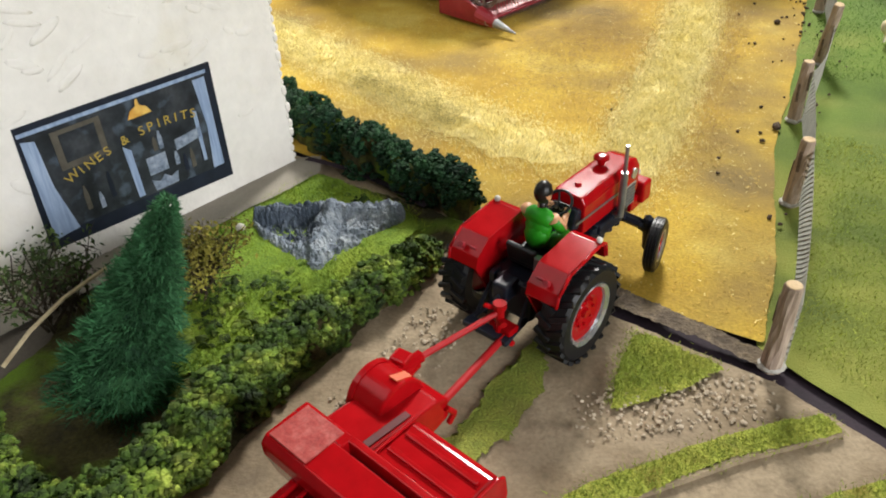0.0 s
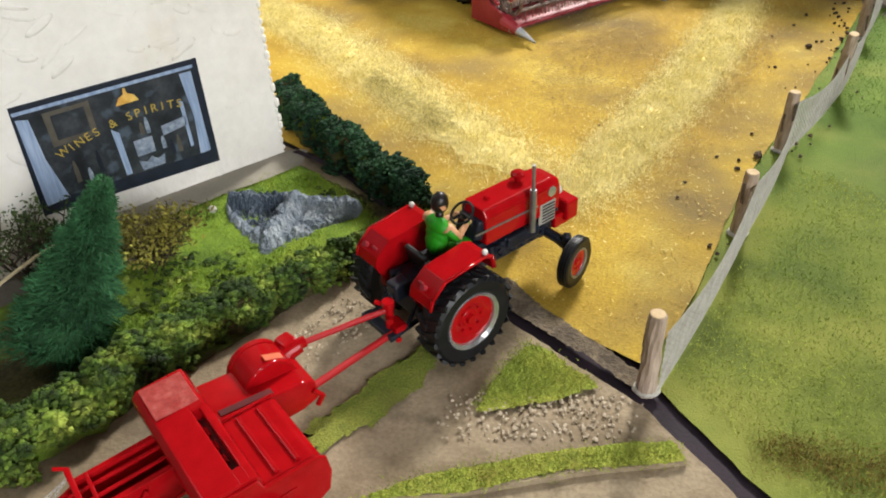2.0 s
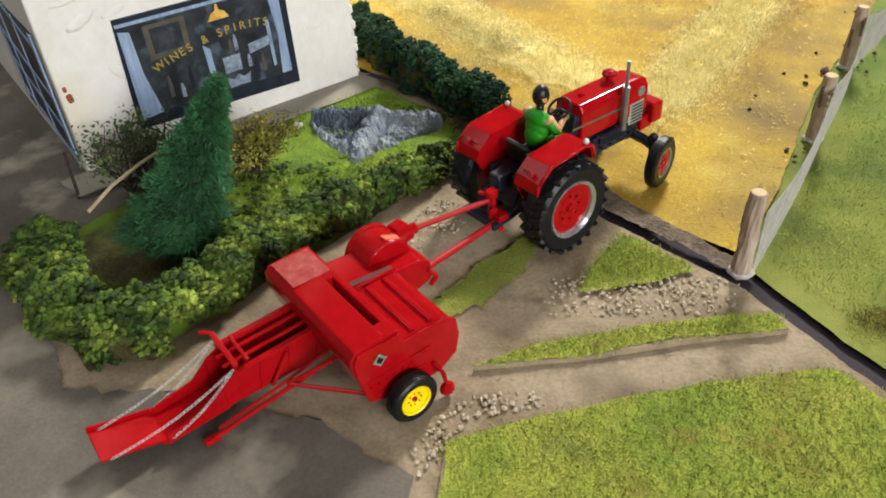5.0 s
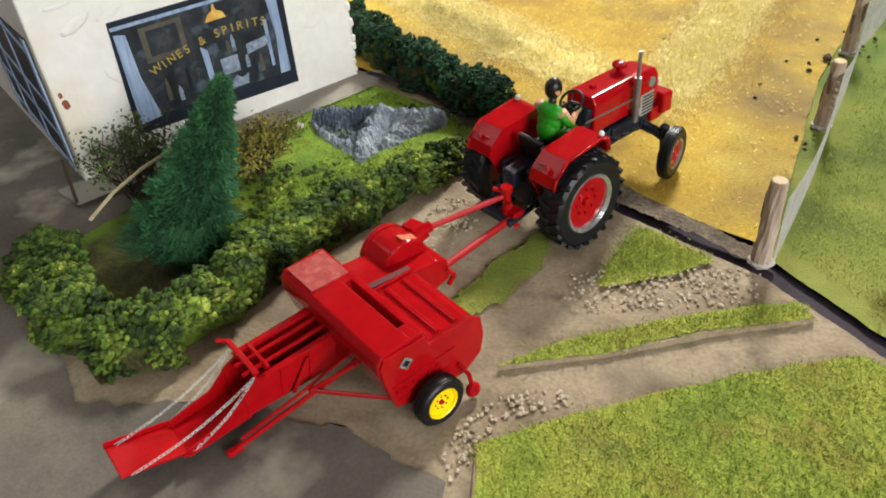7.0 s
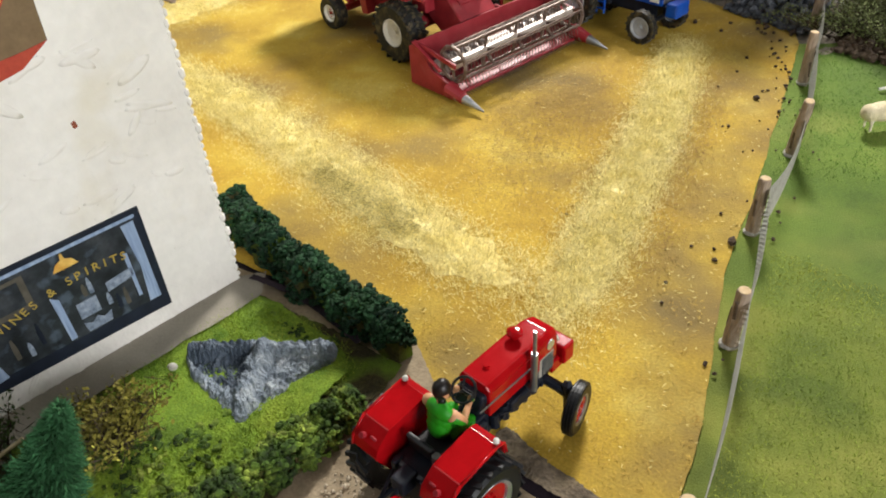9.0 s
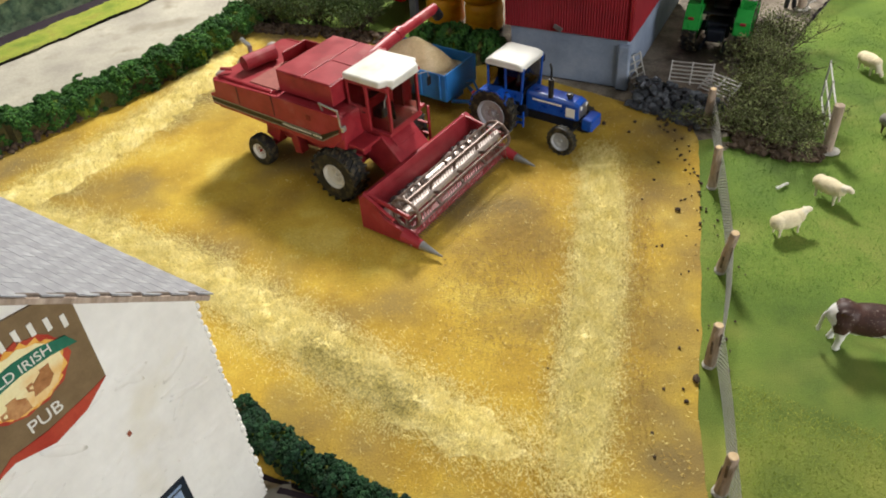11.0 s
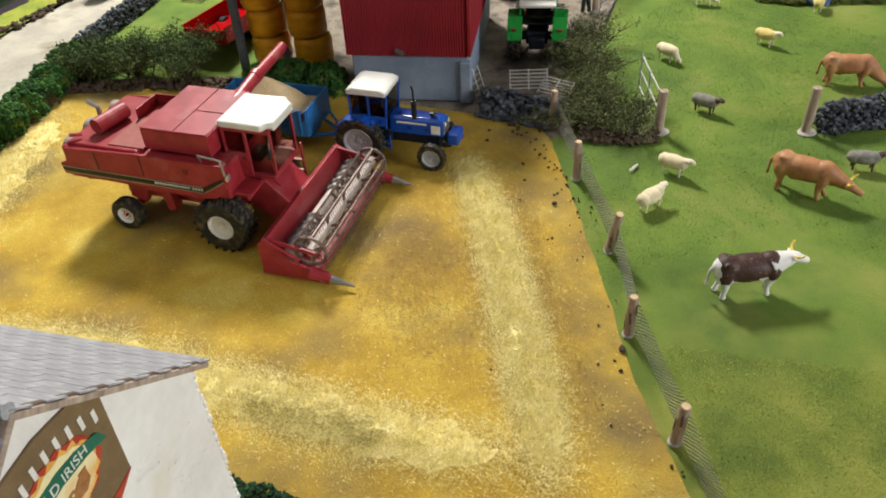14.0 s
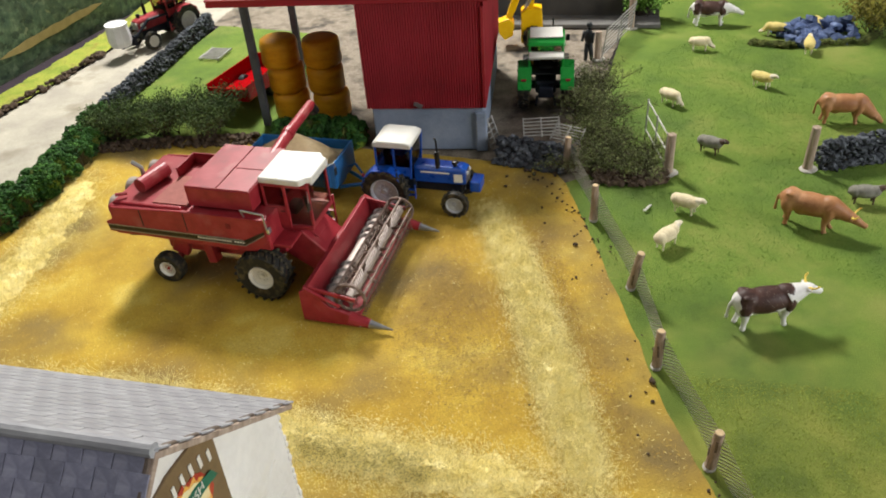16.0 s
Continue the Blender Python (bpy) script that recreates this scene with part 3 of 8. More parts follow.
sheet("grass_verge", BIG_POLY, 0.2, 0.3, 0.04, 5, GRASS_YELLOW, 0.15, 8, "thick yellow-green grass verge beside the mud track", "grass verge")
sheet("grass_patch", TRI_POLY, 0.1, 0.15, 0.03, 2, GRASS_YELLOW, 0.45, 9, "small triangular grass patch in the track", "grass patch")
sheet("moss_patch", [(-0.8, 17.2), (1.0, 20.6), (2.6, 22.4), (3.2, 21.6), (1.8, 18.2), (0.2, 16.6)], 0.07, 0.15, 0.03, 2, GRASS_OLIVE, 0.6, 10, "thin green patch of flock under the drawbar", "grass patch")
sheet("garden_soil", [(-19.4, 18.6), (-12.6, 12.4), (-8.4, 16.8), (-2.4, 26.3), (0.7, 31.5), (-9, 37.5), (-17.4, 26.6), (-16.8, 23.4), (-18.2, 20.6)], 0.14, 0.3, 0.12, 3, SOIL_AND_SHADE, 0.3, 11, "dark mossy garden soil in front of the pub", "soil")
sheet("garden_lawn", [(-15.4, 26.0), (-12.4, 20.6), (-9.0, 22.0), (-6.0, 25.0), (-3.4, 28.2), (-1.6, 31.0), (-2.4, 32.6), (-5.2, 34.8), (-8.2, 36.6), (-12.4, 31.4)], 0.26, 0.25, 0.1, 3, LAWN, 0.4, 12, "bright yellow-green lawn in the pub garden", "lawn")
sheet("house_path", [(-21.3, 24.4), (-19.4, 23.2), (-7.4, 36.5), (-7.6, 38.4), (-9.2, 38.0)], 0.34, 0.3, 0.02, 3, CONCRETE, 0.1, 13, "grey card path along the foot of the pub wall", "path")
sheet("road_back", [(-85, 74), (-37, 82), (-14, 100), (-6.8, 117.5), (13.5, 142.5), (40, 172), (25, 172), (1.8, 147), (-7.3, 138), (-20.7, 126), (-52, 97), (-98, 86)], -0.14, 0.8, 0.05, 9, PALE_ROAD, 0.3, 14, "pale grey dirt road behind the field", "road")
sheet("verge_back", [(-98, 86), (-52, 97), (-20.7, 126), (-7.3, 138), (1.8, 147), (25, 172), (19, 176), (-3, 150), (-12, 141), (-25, 129), (-55, 101), (-98, 92)], 0.25, 0.5, 0.15, 4, GRASS_YELLOW, 0.5, 15, "narrow bright grass verge beyond the road", "verge")
sheet("shed_lawn", [(-14, 106), (-2, 100), (8, 94), (18, 110), (26, 128), (15, 142), (-8, 119)], -0.09, 0.6, 0.08, 6, GRASS, 0.3, 16, "green lawn between the stone wall and the shed", "lawn")
sheet("farm_yard", [(24, 72), (32, 65), (35, 67), (43, 78), (52, 86.5), (66, 99.5), (78, 108), (100, 135), (30, 165), (14, 143), (26, 128), (17, 109), (8, 97), (6, 94), (15, 84)], -0.16, 0.6, 0.06, 6, YARD, 0.3, 17, "dark brown gravel farmyard round the shed", "farmyard")

# joint between boards, with a worn timber edge along the field
EDGE_MUD = surface("worn_edge_timber", ["4a4034", "665a4a", "7c6e58"], 0.9, scale=120, fine=600, grain=0.3, bump=0.9, depth=0.0012)
sheet("board_edge", [(4.6, 26.6), (6.4, 24.9), (9.0, 22.9), (11.5, 20.9), (12.1, 21.5), (10.0, 23.4), (7.6, 25.3), (5.4, 27.6)], 0.16, 0.14, 0.12, 2.4, EDGE_MUD, 0.3, 20, "grey-brown crumbly edge of the field board", "board edge")

sheet("board_joint", [(-8.4, 37.75), (-6.2, 36.6), (-4.0, 34.9), (-1.7, 32.5), (-1.4, 32.8), (-3.8, 35.25), (-6.0, 36.95), (-8.2, 38.1)], 0.42, 0.12, 0.04, 2, BASE, 0.12, 21, "dark joint between the garden board and the field board", "joint")
for edge_name, edge_poly, top in (("strip_bank", STRIP_POLY, 0.25), ("verge_bank", BIG_POLY, 0.17)):
    tagged(part(edge_name, prism(B(), edge_poly, -0.1, top, "z", 0), MUD), "brown plaster bank under the grass", "bank", kind="structure")

# ---- grass fibres and straw ----
blades("verge_fibres", BIG_POLY[:4] + [(26, 3), (22, -2), (4, 2)], 34000, 0.2, 0.17, BLADE, "yellow-green static grass fibres on the verge", 0.022, 0.7, 1)
blades("strip_fibres", STRIP_POLY, 3500, 0.28, 0.14, BLADE, "yellow-green static grass fibres on the strip", 0.02, 0.7, 2)
blades("patch_fibres", TRI_POLY, 3000, 0.14, 0.14, BLADE, "yellow-green static grass fibres on the patch", 0.02, 0.7, 3)
blades("pasture_fibres", [(12.9, 22), (16.4, 17.5), (31, 3), (45, 12), (36, 27), (21, 40)], 32000, 0.0, 0.15, BLADE, "yellow-green static grass fibres near the wire fence", 0.024, 0.7, 4)

blades("meadow_fibres", [(22.8, 47), (40, 45), (45, 25), (80, 40), (75, 90), (56, 86), (36, 67), (31.4, 66)], 40000, 0.0, 0.14, BLADE_DARK, "short green grass fibres over the pasture", 0.032, 0.6, 5)


def swath(name, line, width, height, count, seed, label):
    """A windrow: a low uneven mound with loose straws lying over and along it."""
    rng = np.random.RandomState(seed)
    st = along(line, 0.5)
    n = 13
    v = []
    for i, (x, y, dx, dy) in enumerate(st):
        w = width * (0.36 + 0.05 * math.sin(i * 0.8 + seed) + 0.04 * math.sin(i * 2.1))
        end = min(1.0, i / 12, (len(st) - 1 - i) / 12)
        for k in range(n):
            u = 2 * k / (n - 1) - 1
            h = height * end * (1 - u * u) ** 1.3 * (0.8 + 0.4 * rng.rand()) - 0.12 - 0.25 * (1 - end) + 0.22 * end * rng.rand() * (1 - u * u)
            v.append((x - dy * u * w + rng.normal(0, 0.1), y + dx * u * w + rng.normal(0, 0.1), h))
    f = [(i * n + k, (i + 1) * n + k, (i + 1) * n + k + 1, i * n + k + 1) for i in range(len(st) - 1) for k in range(n - 1)]
    root = thing(name, 0, 0, 0, label, "straw swath")
    raw("straw_bed", v, f, STRAW, root, smooth=True)
    i = rng.randint(0, len(st), count * 2)
    reach = np.minimum(i, len(st) - 1 - i) / 20
    i = i[rng.rand(count * 2) < np.clip(reach, 0.05, 1)][:count]
    count = len(i)
    s = np.array(st)[i]
    u = rng.normal(0, 0.46, count) * width / 2
    px, py = s[:, 0] - s[:, 3] * u + rng.normal(0, 0.3, count), s[:, 1] + s[:, 2] * u + rng.normal(0, 0.3, count)
    z = 0.05 + np.clip(height * (1 - (2 * u / width) ** 2), 0, 9) * rng.uniform(0.5, 1.1, count)
    a = rng.uniform(0, 6.283, count)
    ln, wd = rng.uniform(0.1, 0.34, count), 0.01
    ex, ey = np.cos(a) * ln / 2, np.sin(a) * ln / 2
    wx, wy = -np.sin(a) * wd, np.cos(a) * wd
    dz = rng.normal(0, 0.09, count)
    v = np.stack([np.stack([px - ex - wx, py - ey - wy, z - dz], 1), np.stack([px + ex - wx, py + ey - wy, z + dz], 1), np.stack([px + ex + wx, py + ey + wy, z + dz], 1), np.stack([px - ex + wx, py - ey + wy, z - dz], 1)], 1)
    tagged(raw("loose_straw", v.reshape(-1, 3), np.arange(count * 4).reshape(count, 4), STRAND, root), kind="stuff")
    return root


for k, (dx, dy, n) in enumerate(((17.6, 18.8, 800), (18.9, 18.0, 600), (16.4, 18.6, 450), (20.0, 18.6, 400))):
    blades("dry_fibres", [(dx + (1.9 - 0.25 * k) * math.cos(j) * (1 + 0.3 * math.sin(3 * j + k)), dy + 0.9 * math.sin(j)) for j in (0, 1, 2, 3, 4, 5, 6)], n, 0.02, 0.14, DRY, "brown dead grass fibres in the worn pasture", 0.024, 0.8, 30 + k)
swath("straw_swath", [(22.0, 69.5), (20.6, 65), (18.4, 58), (15.6, 51), (13.0, 45), (10.2, 38.5), (8.4, 34.2), (7.4, 31.5)], 4.6, 0.3, 80000, 3, "pale yellow raised windrow of loose straw along the fence side")
swath("straw_swath", [(8.8, 35.6), (5.0, 38.4), (1.8, 41.5), (-5, 48.8), (-13, 58), (-22, 66), (-40, 76)], 6.0, 0.3, 90000, 4, "pale yellow raised windrow of loose straw behind the pub")
swath("straw_swath", [(-44, 68), (-30, 76), (-22, 85), (-16, 95), (-12, 104)], 7.5, 0.28, 46000, 5, "pale yellow raised windrow of loose straw beside the far hedge")


def chaff(name, poly, count, material, label, seed, spread=0.0, lift=0.0):
    """Short loose bits of straw lying flat over a polygon, thicker in patches."""
    rng = np.random.RandomState(seed)
    xs, ys = [p[0] for p in poly], [p[1] for p in poly]
    px, py = rng.uniform(min(xs), max(xs), count * 4), rng.uniform(min(ys), max(ys), count * 4)
    ok = inside(px, py, poly) & (rng.uniform(-0.8, 0.9, count * 4) < lumps(px, py, 7, seed))
    px, py = px[ok][:count], py[ok][:count]
    n = len(px)
    px, py = px + rng.normal(0, 1, n) * spread, py + rng.normal(0, 1, n) * spread
    a, ln = rng.uniform(0, 6.283, n), rng.uniform(0.04, 0.13, n)
    ex, ey, wx, wy = np.cos(a) * ln, np.sin(a) * ln, -np.sin(a) * 0.013, np.cos(a) * 0.013
    z = lift + rng.uniform(0.06, 0.12, n)
    v = np.stack([np.stack([px - ex - wx, py - ey - wy, z], 1), np.stack([px + ex - wx, py + ey - wy, z + 0.02], 1), np.stack([px + ex + wx, py + ey + wy, z + 0.02], 1), np.stack([px - ex + wx, py - ey + wy, z], 1)], 1)
    return tagged(raw(name, v.reshape(-1, 3), np.arange(n * 4).reshape(n, 4), material), label, "chaff", kind="stuff")


chaff("field_chaff", FIELD_POLY[:14] + [(-30, 60), (-10, 42), (1.6, 33), (3.6, 28.4), (6.9, 25.2)], 26000, STRAND_OCHRE, "fine ochre chaff strewn over the field", 6)
chaff("pale_chaff", FIELD_POLY[:14] + [(-30, 60), (-10, 42), (1.6, 33), (3.6, 28.4), (6.9, 25.2)], 3200, STRAND, "fine pale chaff strewn over the field", 9)

OLD_STRAW = surface("weathered_olive_straw", ["6e6430", "887c40", "a0924e"], 0.85, scale=60, grain=0.1, bump=0, island=0.3)
chaff("old_straw", [(-6.4, 50.4), (-3.6, 48.0), (-0.2, 44.4), (1.0, 42.4), (-0.6, 41.8), (-3.6, 44.6), (-6.2, 47.6)], 5200, OLD_STRAW, "weathered olive straw in the windrow behind the pub", 18, 0.5, 0.3)
TRODDEN = surface("trodden_brown_flock", ["7e6434", "92763e", "a08448"], 0.9, scale=60, grain=0.1, bump=0, island=0.25)
chaff("trodden_flock", [(13.4, 35.5), (17.2, 44.5), (21.2, 54), (26.2, 64), (28.6, 67.5), (25, 69), (21.6, 62), (18.4, 54), (15.2, 46.5), (12, 39)], 24000, TRODDEN, "brown trodden flock along the wire fence", 16, 0.6)
chaff("trodden_flock", [(4, 49), (9, 44), (14, 54), (17, 62), (12, 64), (6, 57)], 11000, TRODDEN, "brown trodden flock beside the combine header", 17, 1.7)

LAWN_BLADE = surface("lawn_fibre", ["5c7a1c", "80982a", "9aa83a"], 0.8, scale=30, grain=0.1, bump=0, island=0.4)
LAWN_POLY = [(-15.4, 26.0), (-12.4, 20.6), (-9.0, 22.0), (-6.0, 25.0), (-3.4, 28.2), (-1.6, 31.0), (-2.4, 32.6), (-5.2, 34.8), (-8.0, 36.4), (-12.2, 31.4)]
blades("lawn_fibres", LAWN_POLY, 15000, 0.22, 0.2, LAWN_BLADE, "bright yellow-green grass fibres on the pub lawn", 0.022, 0.8, 7)
rng = np.random.RandomState(14)
px, py = rng.uniform(-18, 0, 2600), rng.uniform(19, 37, 2600)
ok = inside(px, py, LAWN_POLY) & (lumps(px, py, 4, 3) > 0.3)
tagged(tufts("lawn_tufts", np.stack([px[ok], py[ok], np.full(ok.sum(), 0.25)], 1), rng.uniform(0.08, 0.24, ok.sum()), HEDGE), "olive foam tufts scattered on the pub lawn", "moss tufts", kind="stuff")

# ---- pub ----
HX, HY = -8.99, 37.87
pub = thing("pub", HX, HY, 47.9, "white rough-plastered model pub with a grey slate roof and printed signs", "building")
# local x runs along the gable wall (negative to its far corner), local y goes back from it
PW, PL, PE, PA = 16.75, 22.0, 16.6, 23.4
wall = part("wall", prism(B(), [(-PW, 0), (0.05, 0), (0.05, PE - 0.35), (-PW / 2, PA - 0.4), (-PW, PE - 0.35)], 0.0, PL, "y", 0.12), PLASTER, pub)
rng = np.random.RandomState(8)
bm = B()
for i in range(34):
    h = 0.2 + i * 0.48
    ball(bm, (0.02 + rng.normal(0, 0.03), 0.04, h), 0.17 * rng.uniform(0.6, 1.3), 1, (0.9, 0.8, 1.6))
for i in range(46):
    ball(bm, (-PW + i * 0.37, -0.02, 0.12 + 0.1 * rng.rand()), 0.2 * rng.uniform(0.5, 1.2), 1, (1.7, 0.45, 0.9))
part("plaster_edge", bm, PLASTER, pub)
for x, z, r in ((-16.3, 4.4, 0.28), (-16.4, 4.9, 0.2), (-5.3, 12.3, 0.22), (-3.2, 6.4, 0.1), (-1.2, 8.0, 0.09), (-2.0, 4.6, 0.08), (-12.3, 13.4, 0.08)):
    bm = B()
    ball(bm, (x, 0.03, z), r, 1, (0.8, 0.25, 1.3))
    part("bare_patch", bm, BRICK_RED, pub)
for i in range(80):
    bm = B()
    ball(bm, (rng.uniform(-PW + 0.8, -0.8), 0.01, rng.uniform(7.6, 15.8) if i % 3 else rng.uniform(1, 15)), rng.uniform(0.15, 0.45), 2, (rng.uniform(1.2, 3.2), 0.13, rng.uniform(0.3, 0.8)), (0, rng.uniform(-50, 50), 0))
    part("plaster_lump", bm, PLASTER, pub, smooth=True)

slope = math.atan2(PA - PE, PW / 2)
for side in (0, 1):
    ln = (PW / 2 + 0.5) / math.cos(slope)
    bm = box(B(), (ln / 2, PL / 2, -0.14), (ln, PL + 1.3, 0.26), bev=0.05)
    roof = part("roof", bm, WOOD, pub)
    m = pose(-PW / 2 * CM, 0, PA * CM, 0, math.degrees(slope), 0)
    if side:
        m = pose(-PW / 2 * CM, PL * CM, PA * CM, 0, 0, 180) @ pose(0, 0, 0, 0, math.degrees(slope), 0)
    roof.matrix_basis = m
    tile_me = None
    rows, cols = 15, 20
    for r in range(rows):
        for c in range(cols):
            tw = (PL + 1.3) / cols
            if tile_me is None:
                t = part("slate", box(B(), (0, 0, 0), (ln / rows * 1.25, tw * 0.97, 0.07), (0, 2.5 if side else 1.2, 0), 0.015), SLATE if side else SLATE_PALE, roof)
                tile_me = t.data
            else:
                t = new("slate", tile_me)
                t.parent = roof
            off = tw / 2 if r % 2 else 0.0
            y = min(PL + 0.65 - tw / 2, max(-0.65 + tw / 2, -0.65 + tw * (c + 0.5) + off - (tw / 4)))
            t.matrix_basis = pose((ln / rows * (r + 0.5) + 0.05) * CM, y * CM, (0.06 + 0.012 * rng.rand()) * CM, 0, 0, rng.normal(0, 0.6))
part("ridge", cyl(B(), (-PW / 2, -0.6, PA + 0.1), (-PW / 2, PL + 0.6, PA + 0.1), 0.28, n=10), SLATE_PALE, pub)
bm = B()
for s in (-1, 1):
    box(bm, (-PW / 2 + s * (PW / 4 + 0.1), -0.42, (PA + PE) / 2 - 0.22), ((PW / 2 + 0.6) / math.cos(slope), 0.18, 0.42), (0, s * math.degrees(slope), 0), 0.04)
part("bargeboard", bm, surface("brown_grey_bargeboard", ["5c5048", "75685c"], 0.85, scale=120, grain=0.2, bump=0.5), pub)


def flat(name, pts, y, material, parent, thick=0.03):
    return part(name, prism(B(), pts, y - thick, y, "y", 0), material, parent)


def rect(x0, z0, x1, z1):
    return [(x0, z0), (x1, z0), (x1, z1), (x0, z1)]


def words(name, text, x, z, size, y, material, parent, tilt=0.0, shear=0.0, spacing=1.0):
    cu = bpy.data.curves.new(name, "FONT")
    cu.body, cu.size, cu.extrude, cu.align_x, cu.space_character = text, size * CM, 0.0001, "CENTER", spacing
    tmp = new(name, cu)
    me = bpy.data.meshes.new_from_object(tmp.evaluated_get(bpy.context.evaluated_depsgraph_get()))
    bpy.data.objects.remove(tmp)
    me.materials.clear()
    me.materials.append(material)
    ob = new(name, me)
    ob.parent = parent
    ob.matrix_basis = pose(x * CM, y * CM, z * CM, 0, -tilt, 0) @ pose(0, 0, 0, 90, 0, 0)
    return ob


# printed shop window on the gable
win = part("printed_window", prism(B(), [(-13.45, 1.5), (-3.9, 1.15), (-3.9, 7.25), (-13.2, 7.35)], -0.12, -0.02, "y", 0), INK_NAVY, pub, "printed paper shop window in a dark frame")
flat("window_interior", [(-13.0, 2.2), (-4.25, 1.95), (-4.3, 6.85), (-12.9, 6.95)], -0.125, INK_DARK, win)
flat("window_lintel", [(-13.15, 6.93), (-4.2, 6.83), (-4.2, 7.0), (-13.15, 7.1)], -0.13, INK_PALE, win)
flat("curtain", [(-13.15, 2.0), (-12.0, 2.1), (-12.45, 4.4), (-12.55, 6.6), (-13.1, 6.75)], -0.16, INK_PALE, win)
flat("curtain", [(-4.9, 2.0), (-4.3, 2.0), (-4.35, 6.7), (-5.0, 6.7), (-4.75, 4.2)], -0.16, INK_PALE, win)
flat("glazing_bar", [(-9.0, 2.2), (-8.7, 2.2), (-8.75, 4.6), (-9.1, 4.9)], -0.16, INK_PALE, win)
flat("glazing_bar", [(-5.32, 2.6), (-5.14, 2.6), (-5.16, 5.2), (-5.36, 5.3)], -0.16, INK_PALE, win)
INK_CARD = surface("printed_dim_card", ["5c6878", "7c8898", "98a2b0"], 0.45, scale=300, grain=0.15, bump=0)
frame_brown = surface("printed_brown_panel", ["4a463e", "5a564c"], 0.45, grain=0.1, bump=0)
flat("picture_frame", rect(-11.9, 4.9, -9.7, 6.7), -0.155, frame_brown, win)
flat("picture", rect(-11.6, 5.2, -10.0, 6.5), -0.185, INK_DARK, win)
flat("ceiling_lamp", [(-8.5, 6.0), (-7.3, 6.0), (-7.5, 6.35), (-7.8, 6.5), (-7.85, 6.8), (-7.95, 6.8), (-8.0, 6.5), (-8.3, 6.35)], -0.16, INK_LAMP, win)
flat("display_card", rect(-8.2, 3.0, -7.2, 3.9), -0.16, INK_CARD, win)
flat("display_card", [(-6.6, 3.7), (-5.2, 3.9), (-5.2, 4.4), (-6.6, 4.25)], -0.16, INK_CARD, win)
flat("display_card", [(-8.1, 2.15), (-6.9, 2.15), (-6.8, 2.7), (-7.2, 2.55), (-7.5, 2.8), (-7.8, 2.55), (-8.2, 2.75)], -0.16, INK_CARD, win)
for i, (x, z, h) in enumerate(((-11.4, 2.7, 1.2), (-10.8, 2.5, 0.8), (-10.2, 2.8, 1.3), (-7.7, 4.1, 0.7), (-7.4, 4.1, 0.9), (-6.4, 2.5, 0.9), (-6.0, 2.5, 1.0), (-6.8, 3.0, 0.7), (-5.4, 2.6, 0.6))):
    flat("bottle", [(x, z), (x + 0.22, z), (x + 0.22, z + h * 0.6), (x + 0.15, z + h), (x + 0.07, z + h), (x, z + h * 0.6)], -0.158, (frame_brown, INK_CARD, INK_NAVY)[i % 3], win)
TEXT = "WINES & SPIRITS"
for i, ch in enumerate(TEXT):
    if ch != " ":
        s = i / (len(TEXT) - 1)
        words("window_letter", ch, -11.5 + 6.1 * s, 4.35 + 1.15 * math.sin(s * 1.9) - 0.45 * s, 0.62, -0.2, INK_GOLD, win, 26 - 34 * s)

win.location.x, win.location.z = -0.12 * CM, 0.18 * CM

# shield-shaped pub sign
sign = part("pub_sign", prism(B(), [(-10.8, 15.4), (-9.6, 15.6), (-8.0, 15.0), (-6.4, 15.3), (-5.1, 16.1), (-4.95, 20.5), (-6.2, 21.1), (-7.9, 21.35), (-9.6, 21.2), (-10.75, 20.7)], -0.14, -0.02, "y", 0), INK_BROWN, pub, "brown shield-shaped printed pub sign")
flat("sign_foot", [(-10.75, 15.38), (-9.6, 15.6), (-8.0, 15.0), (-6.4, 15.3), (-5.1, 16.1), (-6.2, 15.95), (-8.0, 15.8), (-9.6, 15.95)], -0.15, INK_RED, sign)


def disc(cx, cz, rx, rz, n=28, wob=0.0):
    return [(cx + rx * math.cos(6.283 * k / n) * (1 + wob * math.sin(k * 2.4)), cz + rz * math.sin(6.283 * k / n) * (1 + wob * math.cos(k * 3.1))) for k in range(n)]


flat("sign_ring", disc(-7.9, 18.65, 2.0, 1.6, wob=0.05), -0.16, INK_RED, sign)
flat("sign_flame", disc(-7.9, 18.62, 1.8, 1.47, 40, 0.09), -0.175, INK_FLAME, sign)
flat("sign_disc", disc(-7.9, 18.6, 1.65, 1.35, wob=0.04), -0.19, INK_CREAM, sign)
flat("sign_band", [(-10.2, 18.5), (-9.9, 19.1), (-8.9, 19.5), (-7.9, 19.6), (-6.9, 19.5), (-5.8, 19.15), (-5.5, 18.55), (-6.6, 18.8), (-7.9, 18.9), (-9.1, 18.75)], -0.22, INK_GREEN, sign)
INK_JUG = surface("printed_jug_tan", ["8a5a34", "a87448", "c09060"], 0.5, scale=160, grain=0.06, bump=0)
